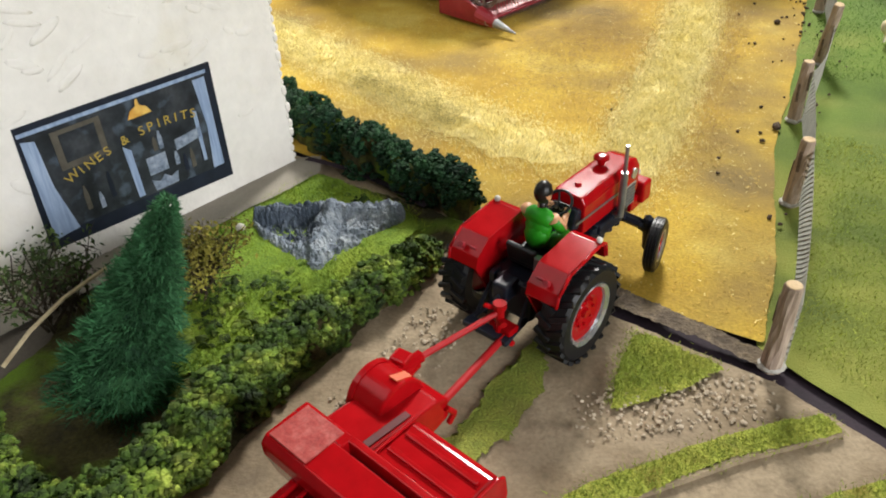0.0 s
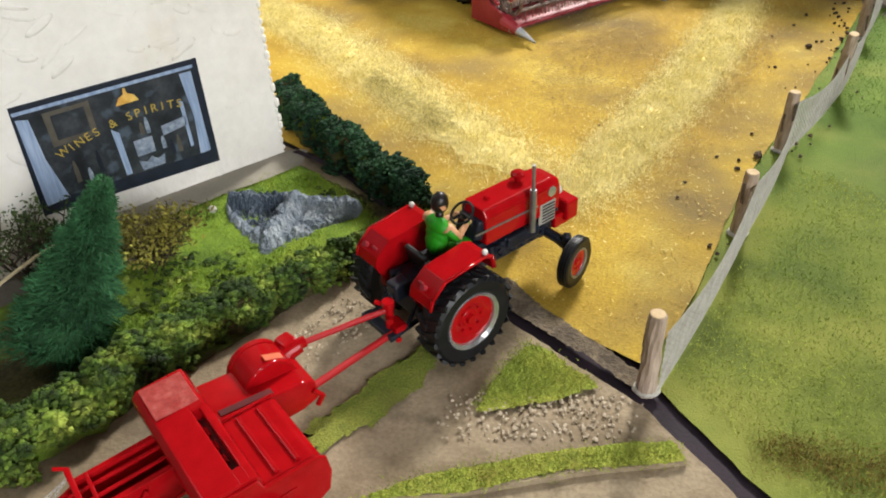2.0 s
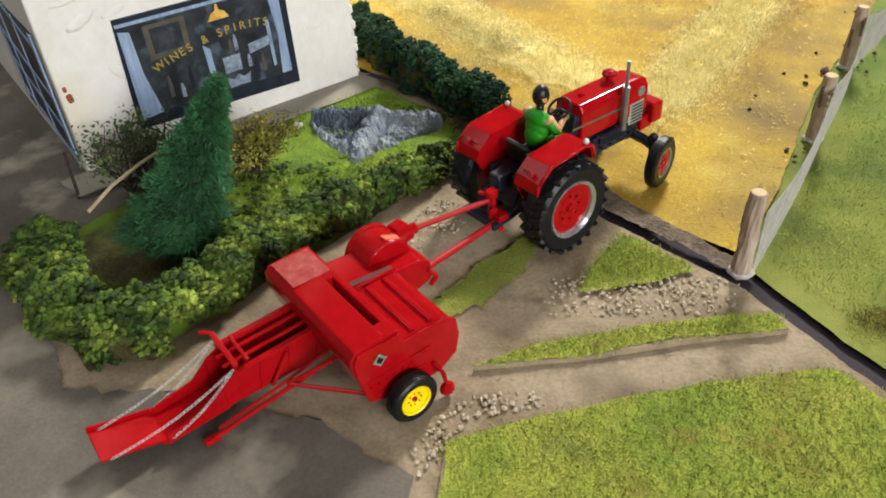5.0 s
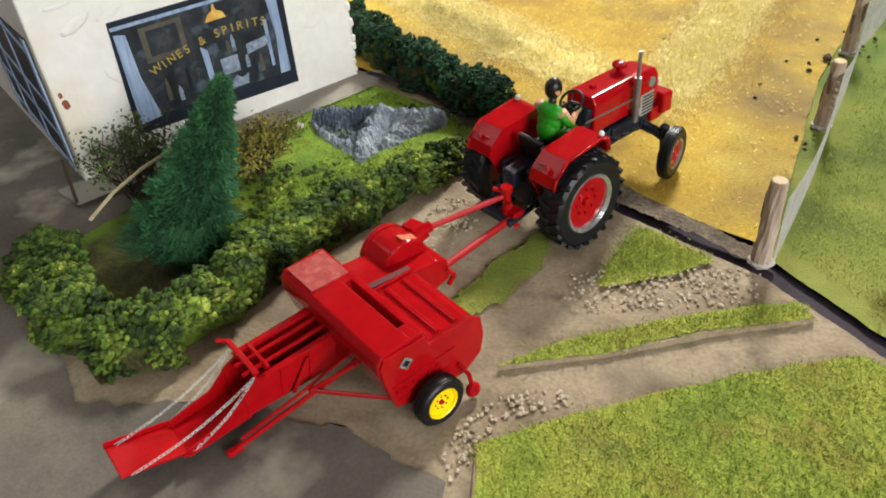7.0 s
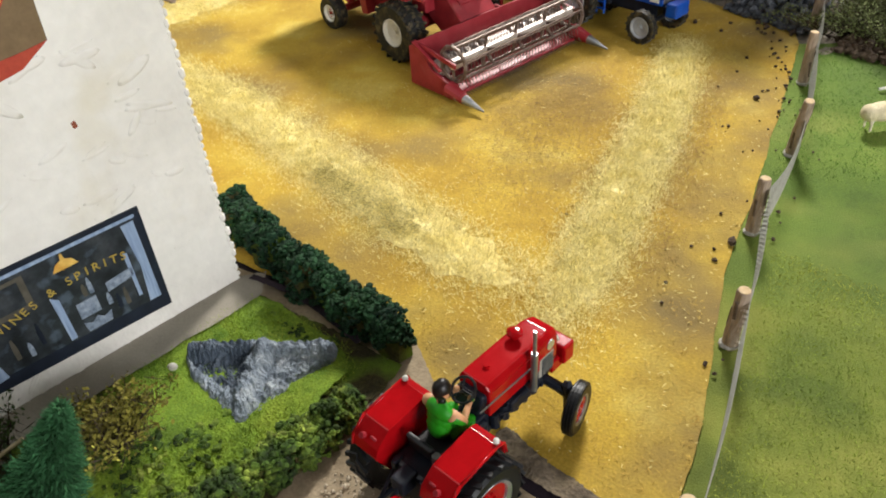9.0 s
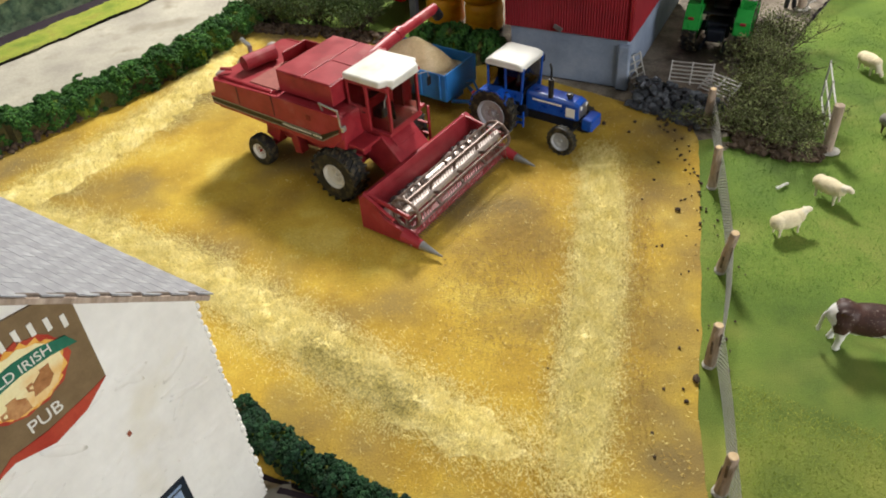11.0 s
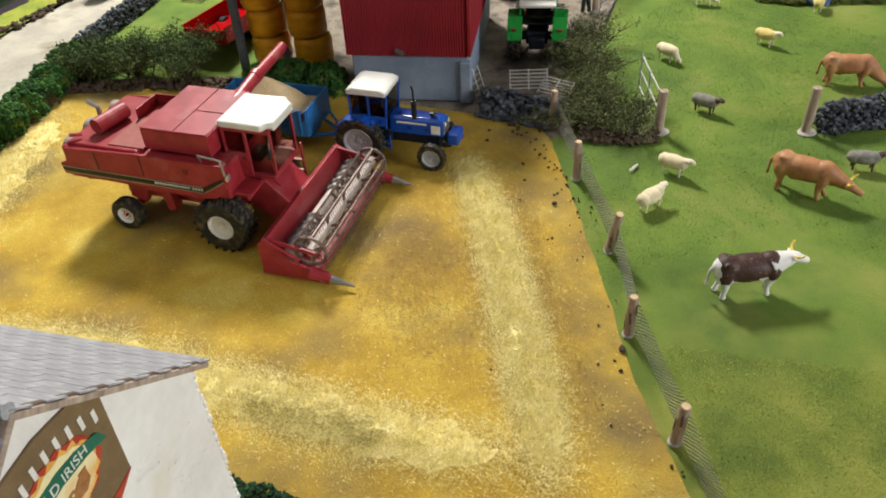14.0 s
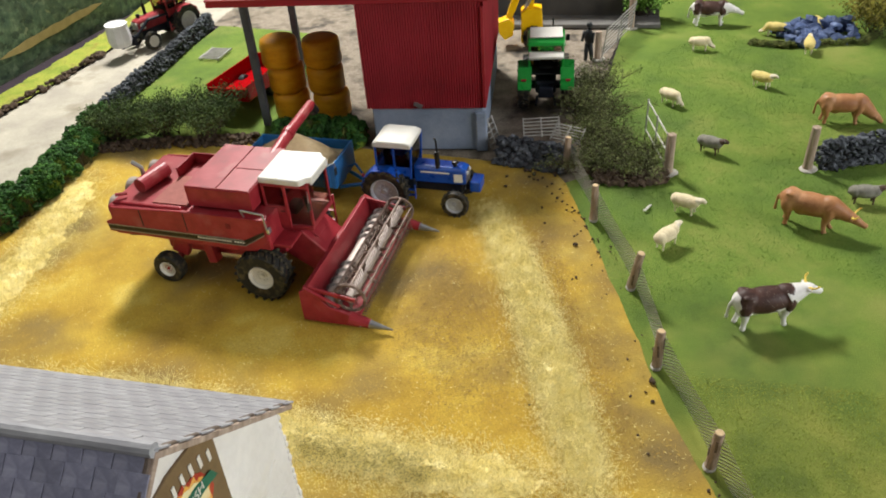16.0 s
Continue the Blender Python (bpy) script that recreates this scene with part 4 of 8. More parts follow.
for x, m, lean in ((-8.5, 17.75, -0.12), (-7.25, 18.1, 0.2)):
    flat("jug", [(x - 0.36 - lean, m - 0.42), (x + 0.3 - lean, m - 0.42), (x + 0.42, m - 0.1), (x + 0.4, m + 0.15), (x + 0.2 + lean, m + 0.36), (x + 0.24 + lean, m + 0.48), (x - 0.2 + lean, m + 0.48), (x - 0.18 + lean, m + 0.36), (x - 0.42, m + 0.1), (x - 0.46, m - 0.15)], -0.225, INK_JUG, sign)
    flat("jug_handle", [(x - 0.44, m - 0.2), (x - 0.68, m - 0.05), (x - 0.66, m + 0.2), (x - 0.4, m + 0.22), (x - 0.4, m + 0.12), (x - 0.58, m + 0.1), (x - 0.58, m - 0.02), (x - 0.44, m - 0.1)], -0.225, INK_JUG, sign)
words("sign_letters", "OLD IRISH", -7.85, 18.98, 0.6, -0.275, INK_WHITE, sign)
words("sign_letters", "PUB", -7.85, 16.2, 0.85, -0.17, INK_WHITE, sign)
for k in range(9):
    a = (k - 4) / 4
    flat("name_bar", [(p[0], p[1]) for p in [(-7.9 + a * 2.35 - 0.1, 20.75 - 0.75 * a * a), (-7.9 + a * 2.35 + 0.1, 20.75 - 0.75 * a * a), (-7.9 + a * 2.35 + 0.1, 20.15 - 0.75 * a * a), (-7.9 + a * 2.35 - 0.1, 20.15 - 0.75 * a * a)]], -0.16, INK_WHITE, sign)

poster = part("poster", prism(B(), rect(-16.55, 13.25, -13.85, 16.75), -0.12, -0.02, "y", 0), INK_SKY, pub, "small printed poster with blue sky and sand")
flat("poster_sand", [(-16.55, 13.25), (-13.85, 13.25), (-13.85, 14.5), (-14.6, 14.75), (-15.4, 14.4), (-16.55, 14.6)], -0.13, INK_SAND, poster)
flat("poster_shape", [(-15.9, 15.2), (-15.3, 15.8), (-14.4, 15.75), (-14.2, 15.4), (-15.0, 15.35), (-15.3, 14.9), (-15.7, 14.7)], -0.13, INK_ORANGE, poster)
flat("poster_shape", [(-16.4, 14.7), (-15.6, 14.7), (-15.5, 15.2), (-16.0, 15.4), (-16.4, 15.1)], -0.14, INK_NAVY, poster)
flat("poster_heading", rect(-16.4, 16.1, -14.1, 16.35), -0.13, INK_WHITE, poster)

# printed side wall with dark window and pale frame
side = part("side_window", box(B(), (-PW - 0.06, 5.6, 4.3), (0.1, 9.4, 6.6), bev=0), INK_NAVY, pub, "dark printed side window with pale frame")
for y, w in ((1.0, 0.5), (4.6, 0.25), (8.0, 0.25), (10.2, 0.4)):
    part("side_frame", box(B(), (-PW - 0.12, y, 4.3), (0.08, w, 6.6), bev=0), INK_PALE, side)
for z in (1.2, 3.0, 4.8, 7.5):
    part("side_bar", box(B(), (-PW - 0.12, 5.6, z), (0.07, 9.3, 0.22), (8, 0, 0), bev=0), INK_PALE, side)

# ---- garden ----
GLUE = surface("dried_glue", ["9a958a", "b8b4aa"], 0.5, grain=0.1)
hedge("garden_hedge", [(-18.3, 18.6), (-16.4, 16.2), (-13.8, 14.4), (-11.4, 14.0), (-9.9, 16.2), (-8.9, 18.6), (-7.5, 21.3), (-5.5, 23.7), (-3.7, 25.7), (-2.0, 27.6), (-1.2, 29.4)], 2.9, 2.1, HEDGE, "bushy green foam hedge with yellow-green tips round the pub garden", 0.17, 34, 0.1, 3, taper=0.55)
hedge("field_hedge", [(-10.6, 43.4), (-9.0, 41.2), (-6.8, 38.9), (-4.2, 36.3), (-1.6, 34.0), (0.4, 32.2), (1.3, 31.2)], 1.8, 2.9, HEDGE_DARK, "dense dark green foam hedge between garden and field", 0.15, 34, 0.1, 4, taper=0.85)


def fir(name, x, y, height, radius, lean, label):
    rng = np.random.RandomState(12)
    root = thing(name, x, y, 20, label, "tree", z=0.2)
    root.matrix_basis = pose(x * CM, y * CM, 0.2 * CM, lean[0], lean[1], 0)
    part("trunk", cyl(B(), (0, 0, -0.1), (0, 0, height * 0.96), 0.28, 0.04, 8), TWIG, root)
    n = 26000
    t = rng.rand(n) ** 0.75
    h = height * (0.04 + 0.95 * (1 - t))
    a = rng.uniform(0, 6.283, n)
    whorl = 0.82 + 0.18 * np.sin(h * 5.2 + 2.5 * np.sin(a * 3) + 1.3 * np.sin(a * 7 + h))
    r = radius * (1 - h / height) ** 0.8 * whorl * rng.uniform(0.55, 1.02, n) + 0.12
    p = np.stack([r * np.cos(a), r * np.sin(a), h - 0.22 * r], 1)
    d = np.stack([np.cos(a), np.sin(a), rng.normal(0.05, 0.4, n)], 1) + rng.normal(0, 0.35, (n, 3))
    ln = 0.36 * (0.5 + 0.5 * r / radius)[:, None]
    side_v = np.cross(d, rng.normal(size=(n, 3)))
    side_v /= np.linalg.norm(side_v, axis=1)[:, None]
    v = np.stack([p - side_v * 0.035, p + side_v * 0.035, p + d * ln], 1)
    tagged(raw("needles", v.reshape(-1, 3), np.arange(n * 3).reshape(n, 3), FIR, root), kind="stuff")
    # Added filler cone; its dark green stands for shade between the needles.
    bm = B()
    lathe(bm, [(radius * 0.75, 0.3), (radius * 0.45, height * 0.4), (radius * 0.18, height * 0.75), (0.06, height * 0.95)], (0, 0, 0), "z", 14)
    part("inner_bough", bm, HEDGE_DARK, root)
    return root


fir("fir_tree", -13.0, 20.5, 8.2, 2.5, (-16, 23), "dark green conical bottle-brush fir tree in the garden")
scrub("garden_bush", -16.7, 24.7, 2.5, 2.2, 3.2, 40, 900, SCRUB_GREEN, "sparse dark twiggy bush against the pub wall", 0.13, 14, 5, 0.3)
scrub("garden_bush", -11.6, 26.6, 3.0, 2.4, 2.5, 10, 2600, SCRUB_BROWN, "brown-green wiry bush under the shop window", 0.12, 14, 6, 0.3)
twig = thing("broken_twig", -16.3, 22.6, 25, "pale bare broken twig leaning in the bush", "twig", z=0.3)
part("branch", tube(B(), [(-1.6, -1.0, 0.8), (-0.4, -0.2, 1.5), (1.0, 0.8, 1.9), (2.8, 1.2, 2.5)], 0.09, 6), PALE_TWIG, twig)
stake = thing("dark_stake", -19.6, 23.4, 0, "thin dark upright stick beside the pub corner", "stick", z=0.1)
part("stick", cyl(B(), (0, 0, 0), (0.1, 0.1, 2.6), 0.09, 0.07, 6), TWIG, stake)


def rock(name, x, y, turn, label):
    """A rugged cast-stone pool: a ridge along the back, a craggy cascade spur running forward to a point, a hollow beside it."""
    root = thing(name, x, y, turn, label, "rock", z=0.3)

    def casting(pname, u0, u1, nu, nv, height, seed):
        u, w = np.meshgrid(np.linspace(u0, u1, nu), np.linspace(0, 1, nv), indexing="ij")
        front = np.interp(u, [-3.9, -3.0, -1.6, 0.1, 0.9, 1.9, 3.0, 3.8], [0.9, 2.1, 3.5, 4.9, 4.0, 2.5, 1.3, 0.7])
        v = w * (front + 0.35) - 0.35
        X, Y = u + 0.1 * lumps(u, v, 0.9, seed), -v + 0.12 * lumps(u + 5, v, 0.8, seed + 1)
        crag = 0.26 * np.abs(lumps(X, Y, 1.3, seed + 2)) + 0.22 * np.abs(lumps(X * 1.6, Y, 0.5, seed + 3)) - 0.1
        h = height(u, v, w) + crag * 1.5
        rim = np.clip(np.minimum(w / 0.08, (1 - w) / 0.26), 0, 1) * np.clip(np.minimum((u - u0) / 0.25, (u1 - u) / 0.25), 0, 1)
        z = (0.85 * h + 0.3) * rim ** 0.7 - 0.3
        idx = np.arange(nu * nv).reshape(nu, nv)
        cast = raw(pname, np.stack([X, Y, z], -1).reshape(-1, 3), np.stack([idx[:-1, :-1], idx[:-1, 1:], idx[1:, 1:], idx[1:, :-1]], -1).reshape(-1, 4), STONE, root)
        cast.data.materials.append(STONE_DARK)
        pool = (u < -0.55 + 0.15 * np.sin(v * 5)) & (w < 0.66) & (v > -0.1)
        cast.data.polygons.foreach_set("material_index", pool[:-1, :-1].astype(np.int32).ravel())

    def relief(u, v, w):
        ridge = (0.95 - 0.1 * np.abs(u)) * np.exp(-(np.clip(v - 0.25, 0, 9) / 0.45) ** 2)
        spur = 1.2 * np.exp(-((u - 0.15 + 0.1 * v) / 0.55) ** 2) * np.clip(1 - v / 5.6, 0, 1)
        left = 0.28 * np.exp(-((w - 0.84) / 0.12) ** 2) * (u < -0.4)
        flank = 0.35 * np.clip(1 - w, 0, 1) * (u > 0.7)
        return np.maximum(np.maximum(ridge, spur), np.maximum(left, flank)) + 0.08

    casting("casting", -3.9, 3.8, 120, 72, relief, 4)
    stone_bm = B()
    ball(stone_bm, (-4.2, -1.3, 0.25), 0.26, 2, (1, 0.8, 0.8))
    part("pale_pebble", stone_bm, GLUE, root)
    return root


rock("rock_pool", -6.3, 32.1, -2, "blue-grey rugged cast-stone rock pool on the lawn")

# ---- fence ----
END_GRAIN = surface("pale_sawn_wood", ["b89c74", "ccb48e"], 0.75, scale=220, grain=0.1, bump=0.2)
BARK = surface("dark_flaking_bark", ["4c4034", "64564a", "786a5c"], 0.9, scale=160, grain=0.25, bump=0.7, depth=0.0008)
FENCE = [(11.75, 21.2, 3.9, 0, 0), (16.6, 32.6, 3.6, 3, 0), (20.1, 41.6, 3.6, 0, 2), (24.9, 50.1, 4.3, 8, -8), (28.9, 60.2, 4.0, 0, 0), (32.6, 69.6, 4.0, 2, -2)]
for i, (x, y, h, ax, ay) in enumerate(FENCE):
    post = thing("fence_post", x, y, 15 * i, "short cut round wooden fence post with pale end grain" if i else "short weathered wooden corner fence post with peeling bark", "fence post", "posts of the wire fence")
    post.matrix_basis = pose(x * CM, y * CM, 0, ax, ay, 15 * i)
    bm = lathe(B(), [(0.4, -0.1), (0.385, h * 0.15), (0.36, h * 0.3), (0.37, h * 0.45), (0.34, h * 0.6), (0.345, h * 0.8), (0.335, h * 0.97), (0.3, h)], (0, 0, 0), "z", 18)
    knots = np.random.RandomState(40 + i)
    for v in bm.verts:
        if v.co.z < h * 0.99:
            k = 1 + 0.07 * math.sin(5 * math.atan2(v.co.y, v.co.x) + 2.2 * v.co.z) + knots.normal(0, 0.03)
            v.co.x, v.co.y = v.co.x * k, v.co.y * k
    part("post_shaft", bm, WOOD, post, smooth=False)
    part("end_grain", cyl(B(), (0, 0, h - 0.02), (0, 0, h + 0.03), 0.29, 0.27, 16), END_GRAIN, post, "pale sawn end grain")
    strip = B()
    for k in range(3):
        a = 1.3 * k + i
        box(strip, (0.36 * math.cos(a), 0.36 * math.sin(a), h * (0.3 + 0.2 * k)), (0.06, 0.16, h * 0.3), (4, 0, math.degrees(a)), 0.02)
    part("bark", strip, BARK, post, "dark flake of bark")
    bm = B()
    ball(bm, (0, 0, 0.05), 0.52, 2, (1.1, 0.9, 0.35))
    part("glue_foot", bm, GLUE, post)
fence = thing("wire_fence", 0, 0, 0, "slack grey wire netting strung between the posts", "fence")


def netting(a, b, h, sag, parent):
    bm = B()
    n = max(8, int(math.hypot(b[0] - a[0], b[1] - a[1]) / 0.36))
    m = 9
    grid = []
    for i in range(n + 1):
        t = i / n
        bow = math.sin(math.pi * t) * sag
        row = []
        for k in range(m + 1):
            u = k / m
            top = h * (1 - 0.22 * math.sin(math.pi * t))
            row.append(Vector((a[0] + (b[0] - a[0]) * t + bow * (0.4 + 0.4 * u), a[1] + (b[1] - a[1]) * t - 0.35 * bow, 0.1 + top * u)))
        grid.append(row)
    w = 0.042
    def strip(p, q):
        d = (q - p).normalized()
        s = d.cross(Vector((0.7, -0.6, 0.4))).normalized() * w
        bm.faces.new([bm.verts.new(v) for v in (p - s, p + s, q + s, q - s)])
    for i in range(n):
        for k in range(m):
            strip(grid[i][k], grid[i + 1][k + 1])
            strip(grid[i][k + 1], grid[i + 1][k])
        strip(grid[i][m], grid[i + 1][m])
        strip(grid[i][0], grid[i + 1][0])
    part("netting", bm, WIRE, parent)


for p, q in zip(FENCE[:-1], FENCE[1:]):
    netting((p[0] + 0.42, p[1] - 0.15), (q[0] + 0.42, q[1] - 0.15), 3.0, 0.25, fence)

# ---- shed ----
SA = math.degrees(math.atan2(78.69 - 86.22, 27.88 - 17.68))
shed = thing("farm_shed", 17.68, 86.22, SA, "dark red corrugated shed on a blue-grey rendered base wall", "building")
# local x along the front, local y backwards
SW, SD, SB, SH = 12.7, 24.0, 5.4, 16.8
part("base_wall", prism(B(), [(0, 0), (SW, 0), (SW, SD), (SW - 1, SD), (SW - 1, 1), (1, 1), (1, SD), (0, SD)], 0, SB, "z", 0.15), GREY_WALL, shed)
part("buttress", box(B(), (SW - 0.3, -0.05, 2.4), (1.3, 0.7, 4.9), bev=0.2), GREY_WALL, shed)


def corrugated(x0, x1, z0, z1, y, turn=0):
    bm = B()
    n = int((x1 - x0) / 0.14)
    rows = []
    for i in range(n + 1):
        x = x0 + (x1 - x0) * i / n
        d = 0.07 * (1 if i % 2 else -1)
        rows.append((bm.verts.new((x, y + d, z0)), bm.verts.new((x, y + d, z1)), bm.verts.new((x, y + d + 0.2, z0)), bm.verts.new((x, y + d + 0.2, z1))))
    for a, b in zip(rows[:-1], rows[1:]):
        bm.faces.new((a[0], b[0], b[1], a[1]))
        bm.faces.new((a[2], a[3], b[3], b[2]))
        bm.faces.new((a[0], a[2], b[2], b[0]))
    if turn:
        bmesh.ops.transform(bm, matrix=pose(SW + 0.05, 0, 0, 0, 0, 90), verts=bm.verts)
    return bm


part("cladding", corrugated(-0.5, SW + 0.1, SB - 0.05, SH + 1.0, -0.2), CLADDING, shed)
part("cladding", corrugated(0, SD, SB - 0.05, SH + 1.0, -0.2, 1), CLADDING, shed)
part("corner_trim", box(B(), (SW + 0.15, -0.2, (SB + SH) / 2), (0.35, 0.35, SH - SB), bev=0.05), CLADDING, shed)
part("fascia", box(B(), (-1.5, -0.35, SH + 1.1), (30.2, 0.5, 1.0), bev=0.06), CLADDING, shed)
bm = B()
box(bm, (-1.5, 12, SH + 3.6), (30.2, 26, 0.25), (10, 0, 0), 0.05)
part("roof", bm, CLADDING, shed)
part("gutter_clip", box(B(), (5.4, -0.42, SB + 0.45), (1.0, 0.15, 0.5), (0, 25, 0), 0.08), STEEL, shed)
GIRDER = surface("dark_grey_girder", ["3c4048", "565b64"], 0.6, scale=60, grain=0.12)
for x, y in ((-15.4, 6.6), (-1.8, 25), (-16, 25)):
    part("pole", prism(B(), rect(x - 0.45, 0, x + 0.45, SH + 1.2), y - 0.4, y + 0.4, "y", 0.06), GIRDER, shed)
part("gap_shadow_wall", box(B(), (6, SD - 0.4, 8), (12, 0.5, 16), bev=0.05), GREY_WALL, shed)


def bale_stack(x, y, lean):
    rng = np.random.RandomState(int(x * 10))
    for k in range(3):
        b = thing("round_bale", x + rng.normal(0, 0.12) + lean * k, y + rng.normal(0, 0.12), rng.uniform(0, 360), "round bale in shiny orange plastic wrap, stacked three high", "bale", "stacked wrapped bales", z=3.48 * k + 0.02)
        part("wrap", lathe(B(), [(0.35, 0.0), (2.0, 0.02), (2.22, 0.2), (2.34, 0.7), (2.28, 1.6), (2.34, 2.6), (2.2, 3.2), (1.9, 3.42), (0.9, 3.48), (0.35, 3.47)], (0, 0, 0), "z", 26), BALE, b, smooth=True)


bale_stack(13.1, 101.5, -0.16)
bale_stack(17.2, 98.4, -0.1)

# ---- vehicles: local x ahead, y left, z up, origin on the ground under the rear axle ----


def wheel(parent, x, y, R, w, rim_r, rim_mat, ring_mat=None, lugs=0, tyre_mat=None, hub_mat=None, turn=0.0):
    """A tyre with tread as the wheel, its rim and hub as sub-parts. y is the wheel's middle; outside is away from 0."""
    s = 1 if y > 0 else -1
    h = w / 2
    bm = B()
    lathe(bm, [(rim_r, -h * 0.8), (rim_r * 1.12, -h * 0.95), (R * 0.88, -h), (R * 0.96, -h * 0.8), (R * 0.975, 0), (R * 0.96, h * 0.8), (R * 0.88, h), (rim_r * 1.12, h * 0.95), (rim_r, h * 0.8), (rim_r * 0.97, 0), (rim_r, -h * 0.8)], (0, 0, 0), "y", 36, False)
    if not lugs:
        for k in (-0.5, 0, 0.5):
            lathe(bm, [(R * 0.96, h * (k - 0.16)), (R, h * (k - 0.13)), (R, h * (k + 0.13)), (R * 0.96, h * (k + 0.16))], (0, 0, 0), "y", 36, False)
    m = pose(x, y, R, 0, 0, turn)
    bmesh.ops.transform(bm, matrix=m, verts=bm.verts)
    tyre = part("wheel", bm, tyre_mat or BLACK, parent, "black rubber tyre with tread bars" if lugs else "black ribbed rubber tyre")
    bar_mesh = None
    for i in range(lugs):
        for k in (-1, 1):
            if bar_mesh is None:
                bar = part("tread_bar", prism(B(), [(-0.062 * R, 0), (0.062 * R, 0), (0.04 * R, 0.075 * R), (-0.04 * R, 0.075 * R)], -h * 0.6, h * 0.6, "y", 0), tyre_mat or BLACK, tyre)
                bar_mesh = bar.data
            else:
                bar = new("tread_bar", bar_mesh)
                bar.parent = tyre
            roll = 360 * i / lugs + (180 / lugs if k > 0 else 0)
            bar.matrix_basis = pose(x * CM, y * CM, R * CM, 0, 0, turn) @ pose(0, 0, 0, 0, roll, 0) @ pose(0, k * h * 0.47 * CM, R * 0.935 * CM, 0, 0, k * s * 26)
    ring = lathe(B(), [(rim_r * 0.89, s * h * 0.55), (rim_r * 0.92, s * h * 0.82), (rim_r * 1.05, s * h * 0.98), (rim_r * 1.08, s * h * 0.8), (rim_r * 0.98, -s * h * 0.7), (rim_r * 0.9, -s * h * 0.5)], (0, 0, 0), "y", 32, False)
    bmesh.ops.transform(ring, matrix=m, verts=ring.verts)
    part("rim", ring, ring_mat or rim_mat, tyre, smooth=False)
    disc_bm = lathe(B(), [(0.02, s * h * 0.45), (rim_r * 0.25, s * h * 0.45), (rim_r * 0.3, s * h * 0.35), (rim_r * 0.62, s * h * 0.62), (rim_r * 0.9, s * h * 0.62), (rim_r * 0.9, -s * h * 0.2), (0.02, -s * h * 0.2)], (0, 0, 0), "y", 28)
    bmesh.ops.transform(disc_bm, matrix=m, verts=disc_bm.verts)
    part("wheel_disc", disc_bm, rim_mat, tyre)
    hub = B()
    cyl(hub, (0, s * h * 0.3, 0), (0, s * h * 0.72, 0), rim_r * 0.2, rim_r * 0.15, 12)
    for i in range(8):
        a = i * math.pi / 4
        cyl(hub, (rim_r * 0.45 * math.cos(a), s * h * 0.4, rim_r * 0.45 * math.sin(a)), (rim_r * 0.45 * math.cos(a), s * h * 0.62, rim_r * 0.45 * math.sin(a)), rim_r * 0.05, n=6)
    bmesh.ops.transform(hub, matrix=m, verts=hub.verts)
    part("hub", hub, hub_mat or rim_mat, tyre)
    return tyre


def arch(bm, prof, y0, y1, thick, side_y=None, floor=None):
    """A sheet-metal mudguard: a bent strip across y0..y1, with an inner cheek."""
    inner = [(x * 0.94, z - thick) for x, z in prof]
    prism(bm, prof + inner[::-1], min(y0, y1), max(y0, y1), "y", 0.04)
    if side_y is not None:
        prism(bm, prof + [(prof[-1][0], floor), (prof[0][0] * 0.6, floor)], side_y - 0.06, side_y + 0.06, "y", 0.02)
    return bm


def ring_bm(c, r, tube_r, tilt, n=20):
    bm = B()
    pts = [(r * math.cos(2 * math.pi * i / n), r * math.sin(2 * math.pi * i / n), 0) for i in range(n + 1)]
    tube(bm, pts, tube_r, 6)
    for a in (0.5, 2.6, 4.7):
        cyl(bm, (0, 0, 0), (r * math.cos(a), r * math.sin(a), 0), tube_r * 0.8, n=5)
    bmesh.ops.transform(bm, matrix=pose(*c, 0, tilt, 0), verts=bm.verts)
    return bm


def hood(bm, x0, x1, z0, z1, w0, w1, drop=0.15, bev=0.2):
    """A bonnet that narrows to the front, with rounded edges."""
    v = []
    for x, w, zt in ((x0, w0, z1), (x1 - 0.5, w1, z1 - drop), (x1, w1 * 0.94, z1 - drop - 0.18)):
        v.append([bm.verts.new(p) for p in ((x, -w, z0), (x, w, z0), (x, w * 1.0, zt - 0.3), (x, w * 0.75, zt), (x, -w * 0.75, zt), (x, -w, zt - 0.3))])
    n = 6
    fs = [bm.faces.new(v[0]), bm.faces.new(v[-1][::-1])]
    for a, b in zip(v[:-1], v[1:]):
        fs += [bm.faces.new((a[i], b[i], b[(i + 1) % n], a[(i + 1) % n])) for i in range(n)]
    bmesh.ops.recalc_face_normals(bm, faces=fs)
    bevelled(bm, [q for r in v for q in r], bev * 0.35, 2)
    return bm


